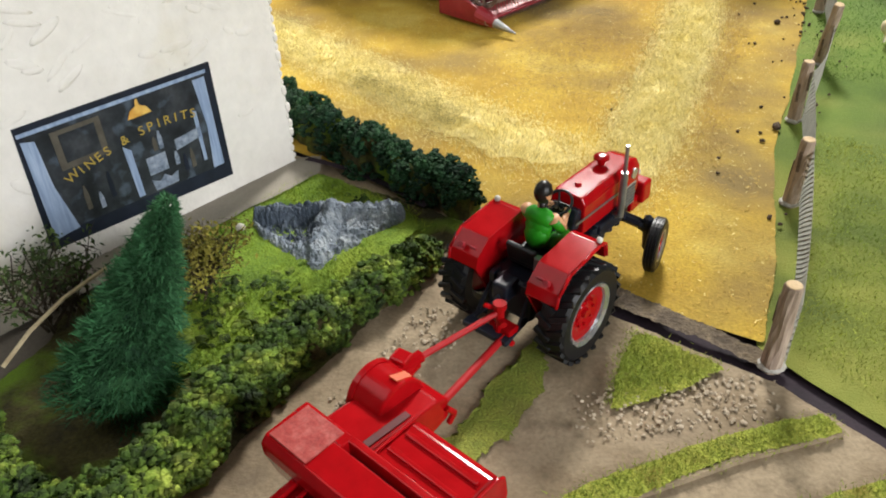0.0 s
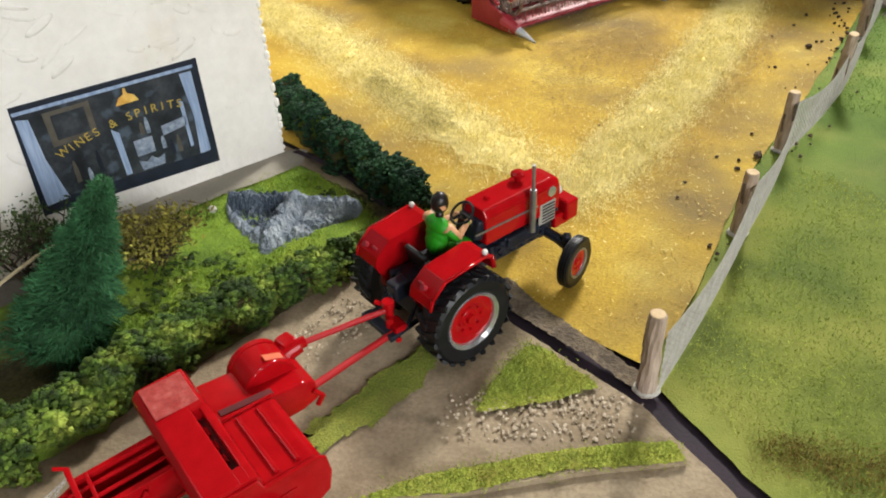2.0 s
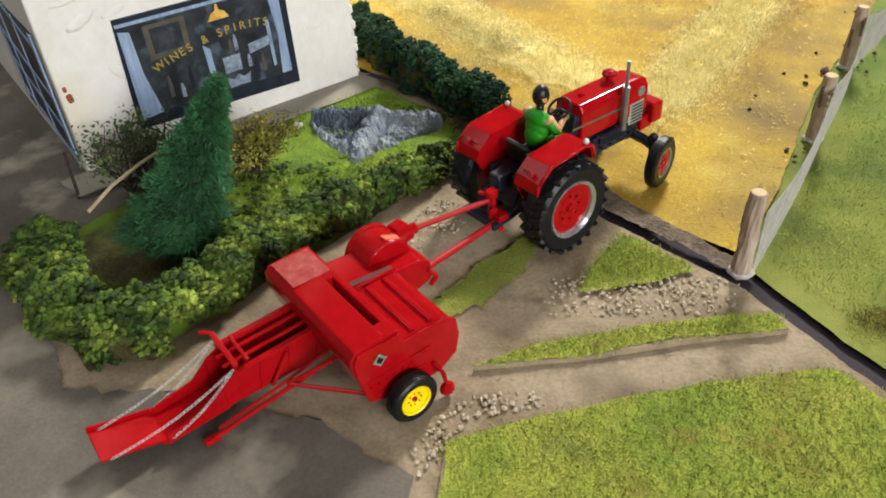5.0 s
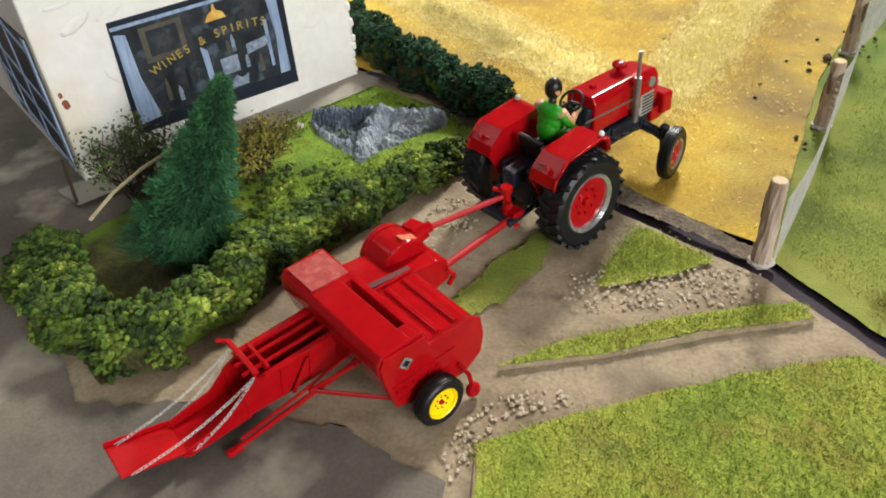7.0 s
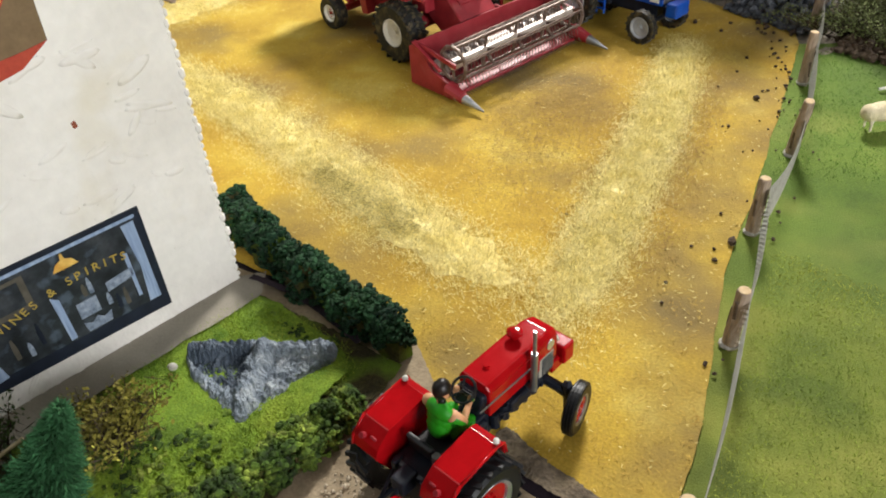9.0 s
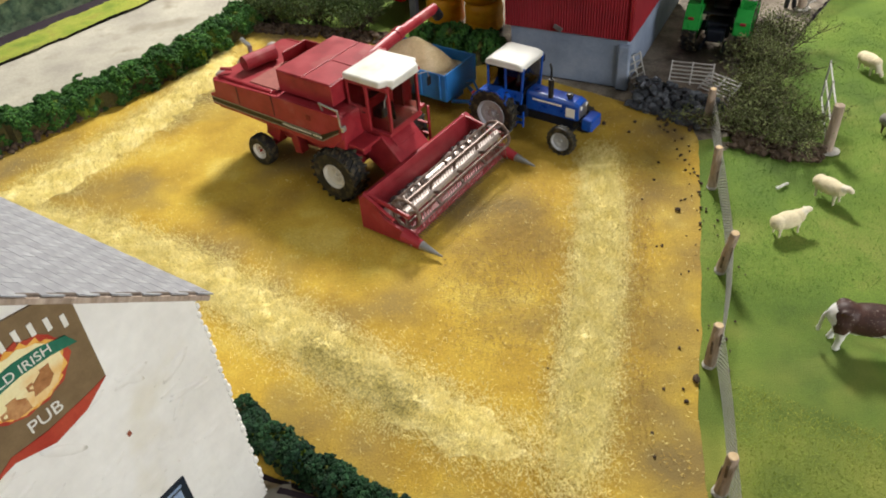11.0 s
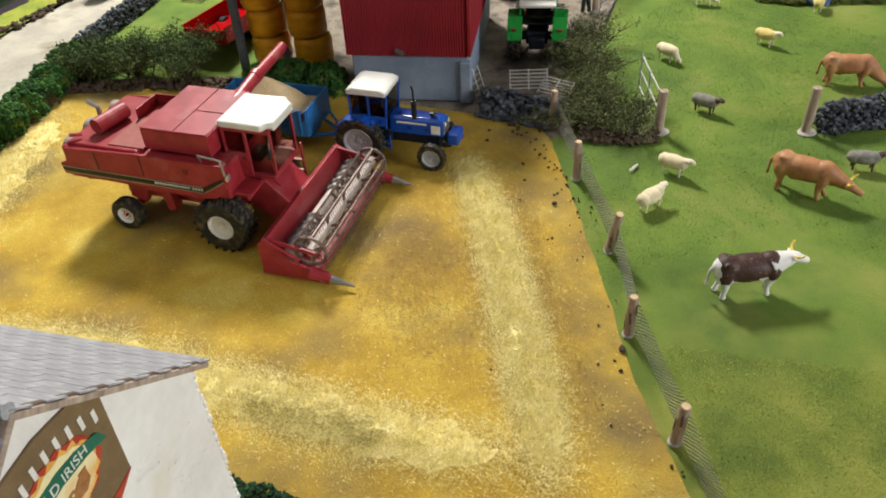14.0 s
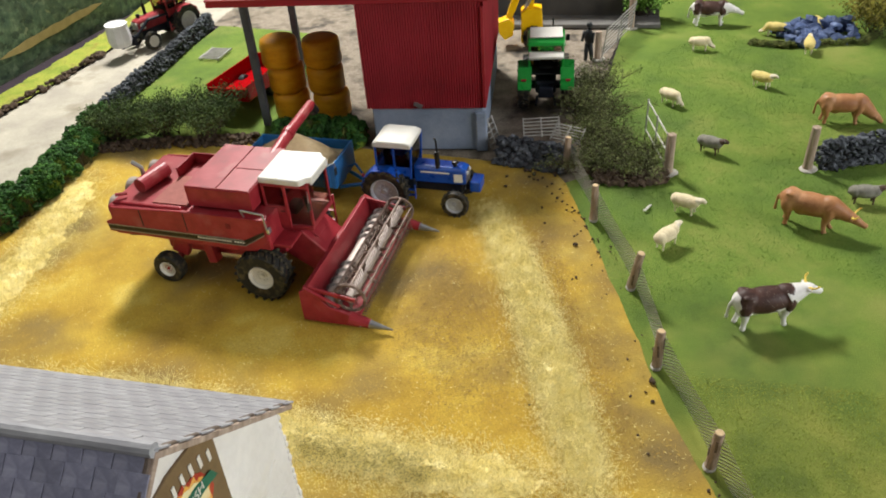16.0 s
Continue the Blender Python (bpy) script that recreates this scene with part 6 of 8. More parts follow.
# --- combine harvester: origin under the front axle ---
cb = thing("combine_harvester", 0.78, 70.66, -45, "dusty dark red combine harvester with white cab roof, on stubble", "combine harvester")
for s in (-1, 1):
    wheel(cb, 0.2, 4.4 * s, 2.5, 1.9, 1.1, WHITE, WHITE, 20, MUD_TYRE)
    wheel(cb, -9.95, 4.0 * s, 1.52, 1.2, 0.74, WHITE, WHITE, 0, MUD_TYRE, RED)
    part("side_panel", prism(B(), [(-14.4, 5.6), (-14.5, 6.6), (-13.8, 6.9), (-13.6, 8.2), (-6.6, 8.5), (1.6, 8.45), (1.5, 6.3), (0.3, 5.2), (-1, 5.0)], s * 4.75 - 0.12, s * 4.75 + 0.12, "y", 0.06), RED_DULL, cb, "dusty red side panel")
    part("black_stripe", prism(B(), [(-14.3, 5.95), (-0.7, 5.75), (1.35, 7.05), (1.35, 7.32), (-0.8, 6.16), (-14.3, 6.34)], s * 4.89 - 0.03, s * 4.89 + 0.03, "y", 0), HAIR, cb)
    for a, b in (((-14.3, 5.86), (-0.7, 5.66)), ((-14.3, 6.38), (-0.8, 6.2)), ((-0.7, 5.66), (1.35, 6.98))):
        d = math.hypot(b[0] - a[0], b[1] - a[1])
        part("chrome_line", box(B(), ((a[0] + b[0]) / 2, s * 4.92, (a[1] + b[1]) / 2), (d, 0.05, 0.09), (0, -math.degrees(math.atan2(b[1] - a[1], b[0] - a[0])), 0), 0.01), STEEL, cb)
    for k in range(17):
        part("name_bar", box(B(), (-5.2 + 0.26 * k + (0.2 if k > 12 else 0), s * 4.94, 6.03 - 0.004 * k), (0.15, 0.03, 0.17), bev=0), INK_WHITE, cb)
    part("emblem", box(B(), (-2.0, s * 4.9, 7.5), (0.45, 0.05, 0.5), bev=0.02), surface("emblem_red", ["5c1016", "741820"], 0.5) if s < 0 else bpy.data.materials["emblem_red"], cb)
    bm = B()
    tube(bm, [(-0.4, s * 4.6, 8.5), (-0.4, s * 4.9, 9.3), (1.6, s * 4.95, 9.1), (1.7, s * 4.95, 7.7)], 0.09, 6)
    part("hand_rail", bm, STEEL, cb, "bent silver hand rail")
    part("lamp", box(B(), (1.75, s * 4.7, 7.4), (0.25, 0.5, 0.55), bev=0.06), CHROME, cb)
bm = B()
box(bm, (-6.2, 0, 6.7), (15.6, 9.3, 3.0), bev=0.15)
box(bm, (-10.2, 0, 8.25), (6.9, 8.6, 0.4), bev=0.15)
part("body", bm, RED_DULL, cb)
bm = B()
box(bm, (-5.6, 0, 4.0), (9.6, 5.6, 2.6), bev=0.3)
box(bm, (-8.6, -3.1, 3.6), (1.6, 0.7, 1.8), (0, 20, 0), 0.1)
box(bm, (-5.4, -3.4, 3.6), (0.9, 1.0, 2.4), (0, -8, 0), 0.1)
box(bm, (-6.6, -3.2, 4.3), (3.6, 0.8, 0.6), bev=0.1)
cyl(bm, (-9.95, -4.2, 1.52), (-9.95, 4.2, 1.52), 0.35, n=10)
cyl(bm, (0.2, -4.4, 2.5), (0.2, 4.4, 2.5), 0.6, n=12)
part("chassis", bm, RED_DULL, cb)
part("straw_hood", box(B(), (-12.6, 0, 4.7), (3.0, 6.4, 1.3), (0, -6, 0), 0.15), BLACK, cb)
bm = B()
box(bm, (-3.0, 0, 9.45), (6.2, 7.6, 1.9), bev=0.08)
part("grain_tank", bm, RED_DULL, cb, "square dusty red grain tank with flat lids")
for x, w in ((-4.6, 3.0), (-1.5, 3.0)):
    part("tank_lid", box(B(), (x, 0, 10.44), (w, 7.5, 0.1), bev=0.03), RED_DULL, cb)
part("tank_lid_seam", box(B(), (-1.5, -0.2, 10.52), (2.8, 0.12, 0.06), bev=0.02), RED_DULL, cb)
bm = B()
cyl(bm, (-1.0, 2.2, 9.9), (-1.2, 7.0, 10.3), 0.55, n=16)
cyl(bm, (-1.2, 7.0, 10.3), (-1.6, 13.2, 10.3), 0.48, n=16)
cyl(bm, (-1.18, 6.6, 10.27), (-1.22, 7.3, 10.33), 0.62, n=16)
part("unloading_auger", bm, RED_DULL, cb, "long red unloading auger tube")
part("auger_spout", cyl(B(), (-1.6, 13.0, 10.35), (-1.65, 13.8, 9.3), 0.5, 0.55, 14), BLACK, cb)
# engine deck
bm = B()
cyl(bm, (-11.6, -2.6, 9.2), (-10.9, 0.6, 9.2), 0.7, n=16)
box(bm, (-12.2, -0.6, 8.7), (1.0, 1.6, 0.9), bev=0.1)
cyl(bm, (-12.6, -3.3, 8.8), (-13.4, -3.9, 8.9), 0.16, n=8)
part("air_filter", bm, RED_DULL, cb)
bm = B()
tube(bm, [(-12.0, -1.2, 8.8), (-12.0, -1.2, 10.3), (-12.6, -1.5, 11.0)], 0.2, 8)
part("exhaust", bm, STEEL, cb)
bm = B()
for x, y, sx, sy in ((-8.0, 3.4, 3.2, 0.15), (-9.6, 1.9, 0.15, 3.0), (-6.5, 1.9, 0.15, 3.0)):
    box(bm, (x, y, 8.9), (sx, sy, 1.2), bev=0.04)
part("hopper_rim", bm, RED_DULL, cb)
bm = B()
cyl(bm, (-14.8, 0, 7.1), (-13.2, 0, 7.1), 1.1, n=20)
for y in (-3.2, 3.2):
    cyl(bm, (-14.4, y, 7.3), (-13.4, y, 7.3), 1.0, n=18)
part("rotary_screen", bm, surface("dusty_grey_screen", ["8c8078", "a09690"], 0.6, scale=300, grain=0.15), cb, "dusty grey round radiator screen")
part("deck_grille", box(B(), (-8.0, -1.6, 8.5), (3.4, 4.6, 0.12), bev=0.03), surface("dusty_red_deck", ["8a4a42", "9c5a50"], 0.7, scale=150, grain=0.2), cb)
# cab
part("cab_roof", prism(B(), [(0.3, -2.45), (4.2, -2.55), (4.5, -2.0), (5.05, -1.7), (5.05, 1.7), (4.5, 2.0), (4.2, 2.55), (0.3, 2.45)], 10.55, 11.15, "z", 0.16), WHITE, cb, "cream white cab roof")
bm = B()
for x, y in ((0.5, -2.2), (0.5, 2.2), (2.5, -2.25), (2.5, 2.25), (4.5, -1.9), (4.5, 1.9)):
    box(bm, (x, y, 8.5), (0.26, 0.26, 4.4), bev=0.05)
for y in (-2.22, 2.22):
    box(bm, (1.5, y, 7.2), (2.2, 0.2, 2.2), bev=0.05)
    box(bm, (2.6, y, 10.4), (4.2, 0.22, 0.3), bev=0.05)
box(bm, (4.5, 0, 10.4), (0.22, 4.0, 0.3), bev=0.05)
box(bm, (4.5, 0, 6.4), (0.22, 4.0, 0.4), bev=0.05)
box(bm, (0.4, 0, 8.4), (0.2, 4.4, 4.4), bev=0.05)
box(bm, (2.4, 0, 6.2), (4.4, 4.5, 0.3), bev=0.05)
part("cab_frame", bm, RED_DULL, cb)
for y in (-2.2, 2.2):
    part("cab_glass", box(B(), (3.5, y * 0.97, 8.4), (1.9, 0.05, 3.7), (0, 0, 0), 0), GLASS, cb)
    part("rear_side_glass", box(B(), (1.5, y, 9.3), (1.8, 0.05, 1.7), bev=0), GLASS, cb)
part("windscreen", box(B(), (4.5, 0, 8.45), (0.05, 3.7, 3.6), bev=0), GLASS, cb)
bm = B()
box(bm, (1.9, 0, 6.9), (1.2, 1.5, 0.9), bev=0.15)
box(bm, (1.3, 0, 7.9), (0.35, 1.5, 1.5), bev=0.15)
cyl(bm, (3.3, 0, 6.4), (3.1, 0, 8.0), 0.15, n=8)
part("cab_seat", bm, BLACK, cb)
bm = B()
prism(bm, [(1.2, 3.2), (1.2, 6.0), (2.8, 6.1), (5.4, 3.5), (5.4, 1.2), (4.2, 1.2)], -2.0, 2.0, "y", 0.12)
box(bm, (2.0, -3.2, 5.6), (2.6, 2.3, 0.3), bev=0.08)
box(bm, (2.0, 3.2, 5.6), (2.6, 2.3, 0.3), bev=0.08)
box(bm, (1.2, 0, 4.6), (1.6, 6.0, 1.4), bev=0.1)
part("feeder_house", bm, RED_DULL, cb, "sloping red feeder house below the cab")
part("feeder_hatch", box(B(), (3.7, 0, 5.35), (1.9, 2.6, 0.15), (0, 45, 0), 0.05), RED_DULL, cb)
part("door_panel", box(B(), (1.5, -2.34, 7.3), (1.7, 0.08, 1.7), bev=0.05), RED_DULL, cb, "red cab door panel")
part("door_handle", box(B(), (2.1, -2.42, 7.9), (0.34, 0.06, 0.1), bev=0.02), BLACK, cb)
part("roof_lip", box(B(), (4.9, 0, 10.5), (0.2, 3.6, 0.18), bev=0.05), WHITE, cb)
for s in (-1, 1):
    part("mirror_arm", tube(B(), [(4.5, 2.0 * s, 9.9), (5.0, 2.9 * s, 9.9), (5.0, 3.0 * s, 9.3)], 0.05, 6), STEEL, cb)
    part("mirror", box(B(), (5.0, 3.0 * s, 9.0), (0.1, 0.5, 0.8), bev=0.04), BLACK, cb)
    for k, (x, z, r) in enumerate(((-7.4, 4.7, 0.75), (-4.4, 4.3, 0.55), (-2.6, 4.5, 0.5))):
        part("drive_pulley", lathe(B(), [(0.05, s * 2.85), (r * 0.9, s * 2.88), (r, s * 2.95), (r * 0.85, s * 3.0), (r, s * 3.1), (r * 0.9, s * 3.15), (0.05, s * 3.12)], (x, 0, z), "y", 20), RED_DULL, cb)
    part("panel_seam", box(B(), (-6.2, s * 4.88, 7.45), (0.08, 0.05, 1.9), bev=0.01), DARK, cb)
    part("panel_seam", box(B(), (-10.6, s * 4.88, 7.35), (0.08, 0.05, 1.7), bev=0.01), DARK, cb)
bm = B()
for z in (1.6, 2.7, 3.8):
    box(bm, (2.9, 4.3, z), (1.5, 0.3, 0.12), bev=0.03)
for x in (2.2, 3.6):
    box(bm, (x, 4.3, 3.3), (0.14, 0.3, 4.6), bev=0.03)
part("ladder", bm, RED_DULL, cb)
# cutting header
hd = part("header_trough", prism(B(), [(5.3, 0.5), (5.2, 3.7), (5.7, 3.9), (5.9, 3.2), (6.3, 1.3), (9.6, 0.55), (9.6, 0.35), (5.6, 0.3)], -7.2, 7.2, "y", 0.05), RED_DULL, cb, "long red header trough")
for s in (-1, 1):
    part("end_shield", prism(B(), [(4.9, 0.35), (4.9, 3.4), (5.6, 3.7), (6.6, 3.1), (7.4, 2.1), (10.6, 1.1), (10.4, 0.35)], s * 7.3 - 0.14, s * 7.3 + 0.14, "y", 0.05), RED_DULL, hd)
    part("shield_edge", box(B(), (6.9, s * 7.36, 3.05), (3.4, 0.3, 0.2), (0, 27, 0), 0.04), RED_DULL, hd)
    part("divider_point", cyl(B(), (10.2, s * 7.3, 0.9), (12.9, s * 7.3, 0.42), 0.5, 0.06, 12), STEEL, hd, "worn grey metal divider point")
    part("divider_base", cyl(B(), (9.2, s * 7.3, 1.15), (10.9, s * 7.3, 0.78), 0.62, 0.42, 12), RED_DULL, hd)
    part("reel_arm", box(B(), (7.5, s * 7.05, 3.3), (4.6, 0.22, 0.36), (0, 10, 0), 0.05), RED_DULL, hd)
    bm = ring_bm((0, 0, 0), 1.35, 0.15, 0, 12)
    bmesh.ops.transform(bm, matrix=pose(9.2, s * 6.75, 2.9, 90, 0, 0), verts=bm.verts)
    part("reel_end", bm, BROWN_METAL, hd)
part("reel_shaft", cyl(B(), (9.2, -6.9, 2.9), (9.2, 6.9, 2.9), 0.42, n=10), SILVER, hd)
for k in range(6):
    a = k * math.pi / 3 + 0.35
    px, pz = 9.2 + 1.35 * math.cos(a), 2.9 + 1.35 * math.sin(a)
    part("reel_bat", box(B(), (px, 0, pz), (0.2, 13.5, 0.16), (0, -math.degrees(a), 0), 0.03), BROWN_METAL, hd)
    bm = B()
    for j in range(38):
        y = -6.5 + j * 0.35
        cyl(bm, (px, y, pz), (px + 0.15, y, pz - 0.75), 0.035, n=4)
    tagged(part("reel_comb", bm, BROWN_METAL, hd), kind="stuff")
for y in (-3.4, 0.0, 3.4):
    bm = B()
    for k in range(6):
        a = k * math.pi / 3 + 0.35
        cyl(bm, (9.2, y, 2.9), (9.2 + 1.35 * math.cos(a), y, 2.9 + 1.35 * math.sin(a)), 0.14, n=6)
    part("reel_spider", bm, BROWN_METAL, hd)
bm = B()
cyl(bm, (7.2, -7.0, 1.9), (7.2, 7.0, 1.9), 0.68, n=18)
part("auger_drum", bm, SILVER, hd)
bm = B()
for s in (-1, 1):
    n = 110
    rows = []
    for i in range(n):
        t = i / (n - 1)
        a = s * t * 5.0 * 2 * math.pi
        y = s * (7.0 - 5.4 * t)
        rows.append([bm.verts.new((7.2 + r * math.cos(a), y, 1.9 + r * math.sin(a))) for r in (0.6, 1.0)])
    for p, q in zip(rows[:-1], rows[1:]):
        bm.faces.new((p[0], p[1], q[1], q[0]))
part("auger_flight", bm, CHROME, hd, "shiny spiral auger flight")
bm = B()
for j in range(48):
    y = -7.0 + j * 0.298
    cyl(bm, (9.5, y, 0.45), (10.15, y, 0.42), 0.08, 0.02, 4)
tagged(part("cutter_bar", bm, BROWN_METAL, hd), kind="stuff")


SILVER_RIM = surface("pale_grey_rim_paint", ["9aa0a8", "b2b8be"], 0.4, metal=0.2, grain=0.06, bump=0)


# --- cab tractors ---
def cab_tractor(name, x, y, turn, label, paint, rim, roof_mat, weights=True, hood_len=7.6, roof_panel=None, scale=1.0):
    t = thing(name, x, y, turn, label, "tractor")
    t.scale = (scale, scale, scale)
    for s in (-1, 1):
        wheel(t, 0, 2.35 * s, 2.45, 1.25, 1.4, rim, rim, 20, MUD_TYRE)
        wheel(t, 7.2, 2.25 * s, 1.42, 0.75, 0.85, rim, rim, 16, MUD_TYRE)
        bm = B()
        prof = [(-2.5, 2.9), (-2.1, 4.0), (-1.2, 4.85), (0.6, 5.0), (1.5, 4.4), (2.0, 3.2)]
        arch(bm, prof, s * 1.5, s * 2.95, 0.14, s * 1.6, 2.6)
        part("mudguard", bm, paint, t)
        part("step", box(B(), (2.6, 2.0 * s, 1.9), (0.9, 0.3, 0.1), bev=0.02), paint, t)
        bm = B()
        for dx in (-0.42, 0.42):
            box(bm, (2.6 + dx, 2.0 * s, 2.3), (0.1, 0.25, 1.6), bev=0.02)
        box(bm, (2.6, 2.0 * s, 2.5), (0.9, 0.25, 0.1), bev=0.02)
        part("ladder", bm, paint, t)
        bm = B()
        for px in (-0.9, 1.0, 2.6):
            box(bm, (px + (0.15 if px > 2 else 0), s * 1.75, 5.5), (0.2, 0.2, 3.7), (0, 4 if px > 2 else 0, 0), 0.04)
        box(bm, (0.9, s * 1.75, 4.4), (3.5, 0.16, 1.0), bev=0.04)
        part("cab_pillar", bm, paint, t)
        part("side_glass", box(B(), (0.0, s * 1.76, 6.1), (1.7, 0.04, 2.4), bev=0), GLASS, t)
        part("door_glass", box(B(), (1.8, s * 1.76, 5.7), (1.4, 0.04, 3.2), bev=0), GLASS, t)
        part("mirror", box(B(), (2.7, s * 2.3, 6.6), (0.1, 0.4, 0.7), bev=0.03), BLACK, t)
    part("rear_glass", box(B(), (-0.95, 0, 6.0), (0.04, 3.2, 2.2), bev=0), GLASS, t)
    part("windscreen", box(B(), (2.75, 0, 6.0), (0.04, 3.2, 2.6), (0, 4, 0), 0), GLASS, t)
    part("cab_roof", prism(B(), [(-1.2, 7.1), (-1.1, 7.5), (-0.5, 7.75), (2.3, 7.7), (2.9, 7.5), (3.0, 7.1)], -1.95, 1.95, "y", 0.18), roof_mat, t, "moulded cab roof")
    if roof_panel:
        part("roof_panel", box(B(), (0.8, 0, 7.92), (2.9, 3.4, 0.12), bev=0.05), roof_panel, t)
        part("rear_roof_panel", box(B(), (-1.75, 0, 6.4), (1.0, 3.6, 0.3), (0, -15, 0), 0.08), roof_panel, t)
    part("bonnet", hood(B(), 2.7, 8.1, 2.9, 4.75, 0.95, 0.9, 0.1), paint, t)
    part("bonnet_stripe", box(B(), (4.9, -0.95, 4.1), (3.0, 0.06, 0.16), bev=0.01), INK_WHITE, t)
    part("grille", box(B(), (8.1, 0, 3.7), (0.15, 1.5, 1.2), bev=0.05), STEEL, t)
    for s in (-1, 1):
        part("side_grille", box(B(), (7.3, 0.94 * s, 3.6), (0.9, 0.06, 0.9), bev=0.02), INK_WHITE, t)
    bm = B()
    box(bm, (4.8, 0, 2.4), (5.4, 1.2, 1.3), bev=0.15)
    box(bm, (0.8, 0, 2.6), (4.0, 2.2, 1.4), bev=0.2)
    cyl(bm, (0, -2.3, 2.45), (0, 2.3, 2.45), 0.45, n=12)
    cyl(bm, (7.2, -2.2, 1.5), (7.2, 2.2, 1.5), 0.28, n=10)
    box(bm, (-1.6, 0, 2.4), (1.2, 1.6, 1.2), bev=0.15)
    for s in (-1, 1):
        cyl(bm, (-1.4, 0.9 * s, 1.7), (-3.2, 1.0 * s, 1.5), 0.13, n=8)
    part("chassis", bm, DARK, t)
    bm = B()
    box(bm, (0.2, 0, 4.6), (1.3, 1.4, 0.5), bev=0.12)
    box(bm, (-0.4, 0, 5.5), (0.3, 1.4, 1.6), bev=0.12)
    part("seat", bm, BLACK, t)
    bm = B()
    box(bm, (2.3, 0, 4.7), (0.7, 2.6, 1.0), (0, 12, 0), 0.1)
    box(bm, (0.8, 0, 4.0), (3.4, 3.2, 0.2), bev=0.05)
    part("dashboard", bm, BLACK, t)
    part("headlining", box(B(), (0.9, 0, 7.05), (3.6, 3.3, 0.1), bev=0.03), BLACK, t)
    for s in (-1, 1):
        part("headlamp", cyl(B(), (8.14, 0.5 * s, 4.1), (8.24, 0.5 * s, 4.1), 0.2, n=12), WHITE, t)
        part("roof_gutter", box(B(), (0.9, 1.93 * s, 7.16), (4.0, 0.1, 0.12), bev=0.03), roof_mat, t)
        part("tail_lamp", box(B(), (-2.3, 2.3 * s, 3.9), (0.16, 0.5, 0.3), (0, -30, 0), 0.04), RED_DULL, t)
    part("steering_wheel", ring_bm((1.7, 0, 5.3), 0.55, 0.07, -40), BLACK, t)
    bm = B()
    cyl(bm, (5.2, -0.75, 4.6), (5.2, -0.75, 6.4), 0.26, n=12)
    tube(bm, [(5.2, -0.75, 6.4), (5.2, -0.75, 7.5), (5.05, -0.75, 7.9)], 0.1, 8)
    part("exhaust", bm, BLACK, t, "black upright exhaust")
    part("air_cleaner", lathe(B(), [(0.2, 4.6), (0.22, 4.9), (0.36, 5.0), (0.3, 5.2), (0.03, 5.25)], (6.9, -0.3, 0), "z", 12), BLACK, t)
    if weights:
        part("front_weights", box(B(), (9.0, 0, 2.75), (1.1, 1.9, 1.2), bev=0.15), paint, t)
        part("weight_bracket", box(B(), (8.3, 0, 2.4), (0.7, 0.9, 0.6), bev=0.08), DARK, t)
    return t


cab_tractor("blue_tractor", 14.6, 75.4, -45, "glossy blue cab tractor with white roof, parked on the stubble", BLUE, SILVER_RIM, WHITE)
cab_tractor("green_tractor", 40.3, 84.0, 54, "bright green cab tractor with white roof panels, parked beside the shed", GREEN, GREEN, GREEN, False, roof_panel=WHITE, scale=1.15)
far_t = cab_tractor("loader_tractor", 8.6, 142.9, 207, "dark red tractor carrying a white bag on its front loader", RED_DULL, WHITE, RED_DULL, False)
bm = B()
for s in (-1, 1):
    tube(bm, [(2.6, 1.3 * s, 4.2), (6.4, 1.3 * s, 4.4), (9.6, 1.3 * s, 2.4)], 0.22, 8)
    box(bm, (10.8, 0.9 * s, 1.55), (2.4, 0.3, 0.2), bev=0.04)
box(bm, (9.7, 0, 2.2), (0.3, 3.4, 1.6), bev=0.06)
part("front_loader", bm, DARK, far_t)
bag = thing("bulk_bag", 8.6, 142.9, 207, "white woven bulk bag held up on loader forks", "bag", z=1.4)
part("bag_body", lathe(B(), [(0.3, 0.3), (1.5, 0.35), (1.8, 1.2), (1.75, 2.6), (1.6, 3.4), (1.75, 3.8), (0.9, 3.7), (0.2, 3.65)], (11.3, 0, 0), "z", 10), BAG, bag)

# --- blue grain trailer ---
tr = thing("grain_trailer", 14.6, 75.4, -45, "light blue tipping trailer heaped with tan grain behind the blue tractor", "trailer")
bm = B()
box(bm, (-10.6, 0, 2.3), (10.6, 5.2, 0.3), bev=0.05)
part("bed", bm, TRAILER_BLUE, tr)
for s in (-1, 1):
    part("side_board", box(B(), (-10.6, 2.6 * s, 3.7), (10.6, 0.2, 2.7), bev=0.04), TRAILER_BLUE, tr)
    for k in range(5):
        part("side_rib", box(B(), (-15.2 + 2.3 * k, 2.74 * s, 3.7), (0.25, 0.14, 2.6), bev=0.03), TRAILER_BLUE, tr)
    wheel(tr, -11.2, 2.3 * s, 1.5, 1.0, 0.8, TRAILER_BLUE, TRAILER_BLUE, 0, MUD_TYRE)
part("head_board", box(B(), (-5.3, 0, 3.75), (0.2, 5.2, 2.8), bev=0.04), TRAILER_BLUE, tr)
part("tail_board", box(B(), (-15.9, 0, 3.6), (0.2, 5.2, 2.5), bev=0.04), TRAILER_BLUE, tr)
bm = B()
for s in (-1, 1):
    cyl(bm, (-5.5, 1.6 * s, 1.8), (-2.9, 0.1 * s, 1.6), 0.2, n=8)
box(bm, (-10.6, 0, 1.8), (10, 1.6, 0.7), bev=0.1)
tube(bm, [(-5.2, 0.6, 3.0), (-4.4, 0.8, 3.3), (-3.6, 0.5, 2.4)], 0.12, 6)
part("drawbar", bm, TRAILER_BLUE, tr)
n = 26
g = np.linspace(-1, 1, n)
gx, gy = np.meshgrid(g, g, indexing="ij")
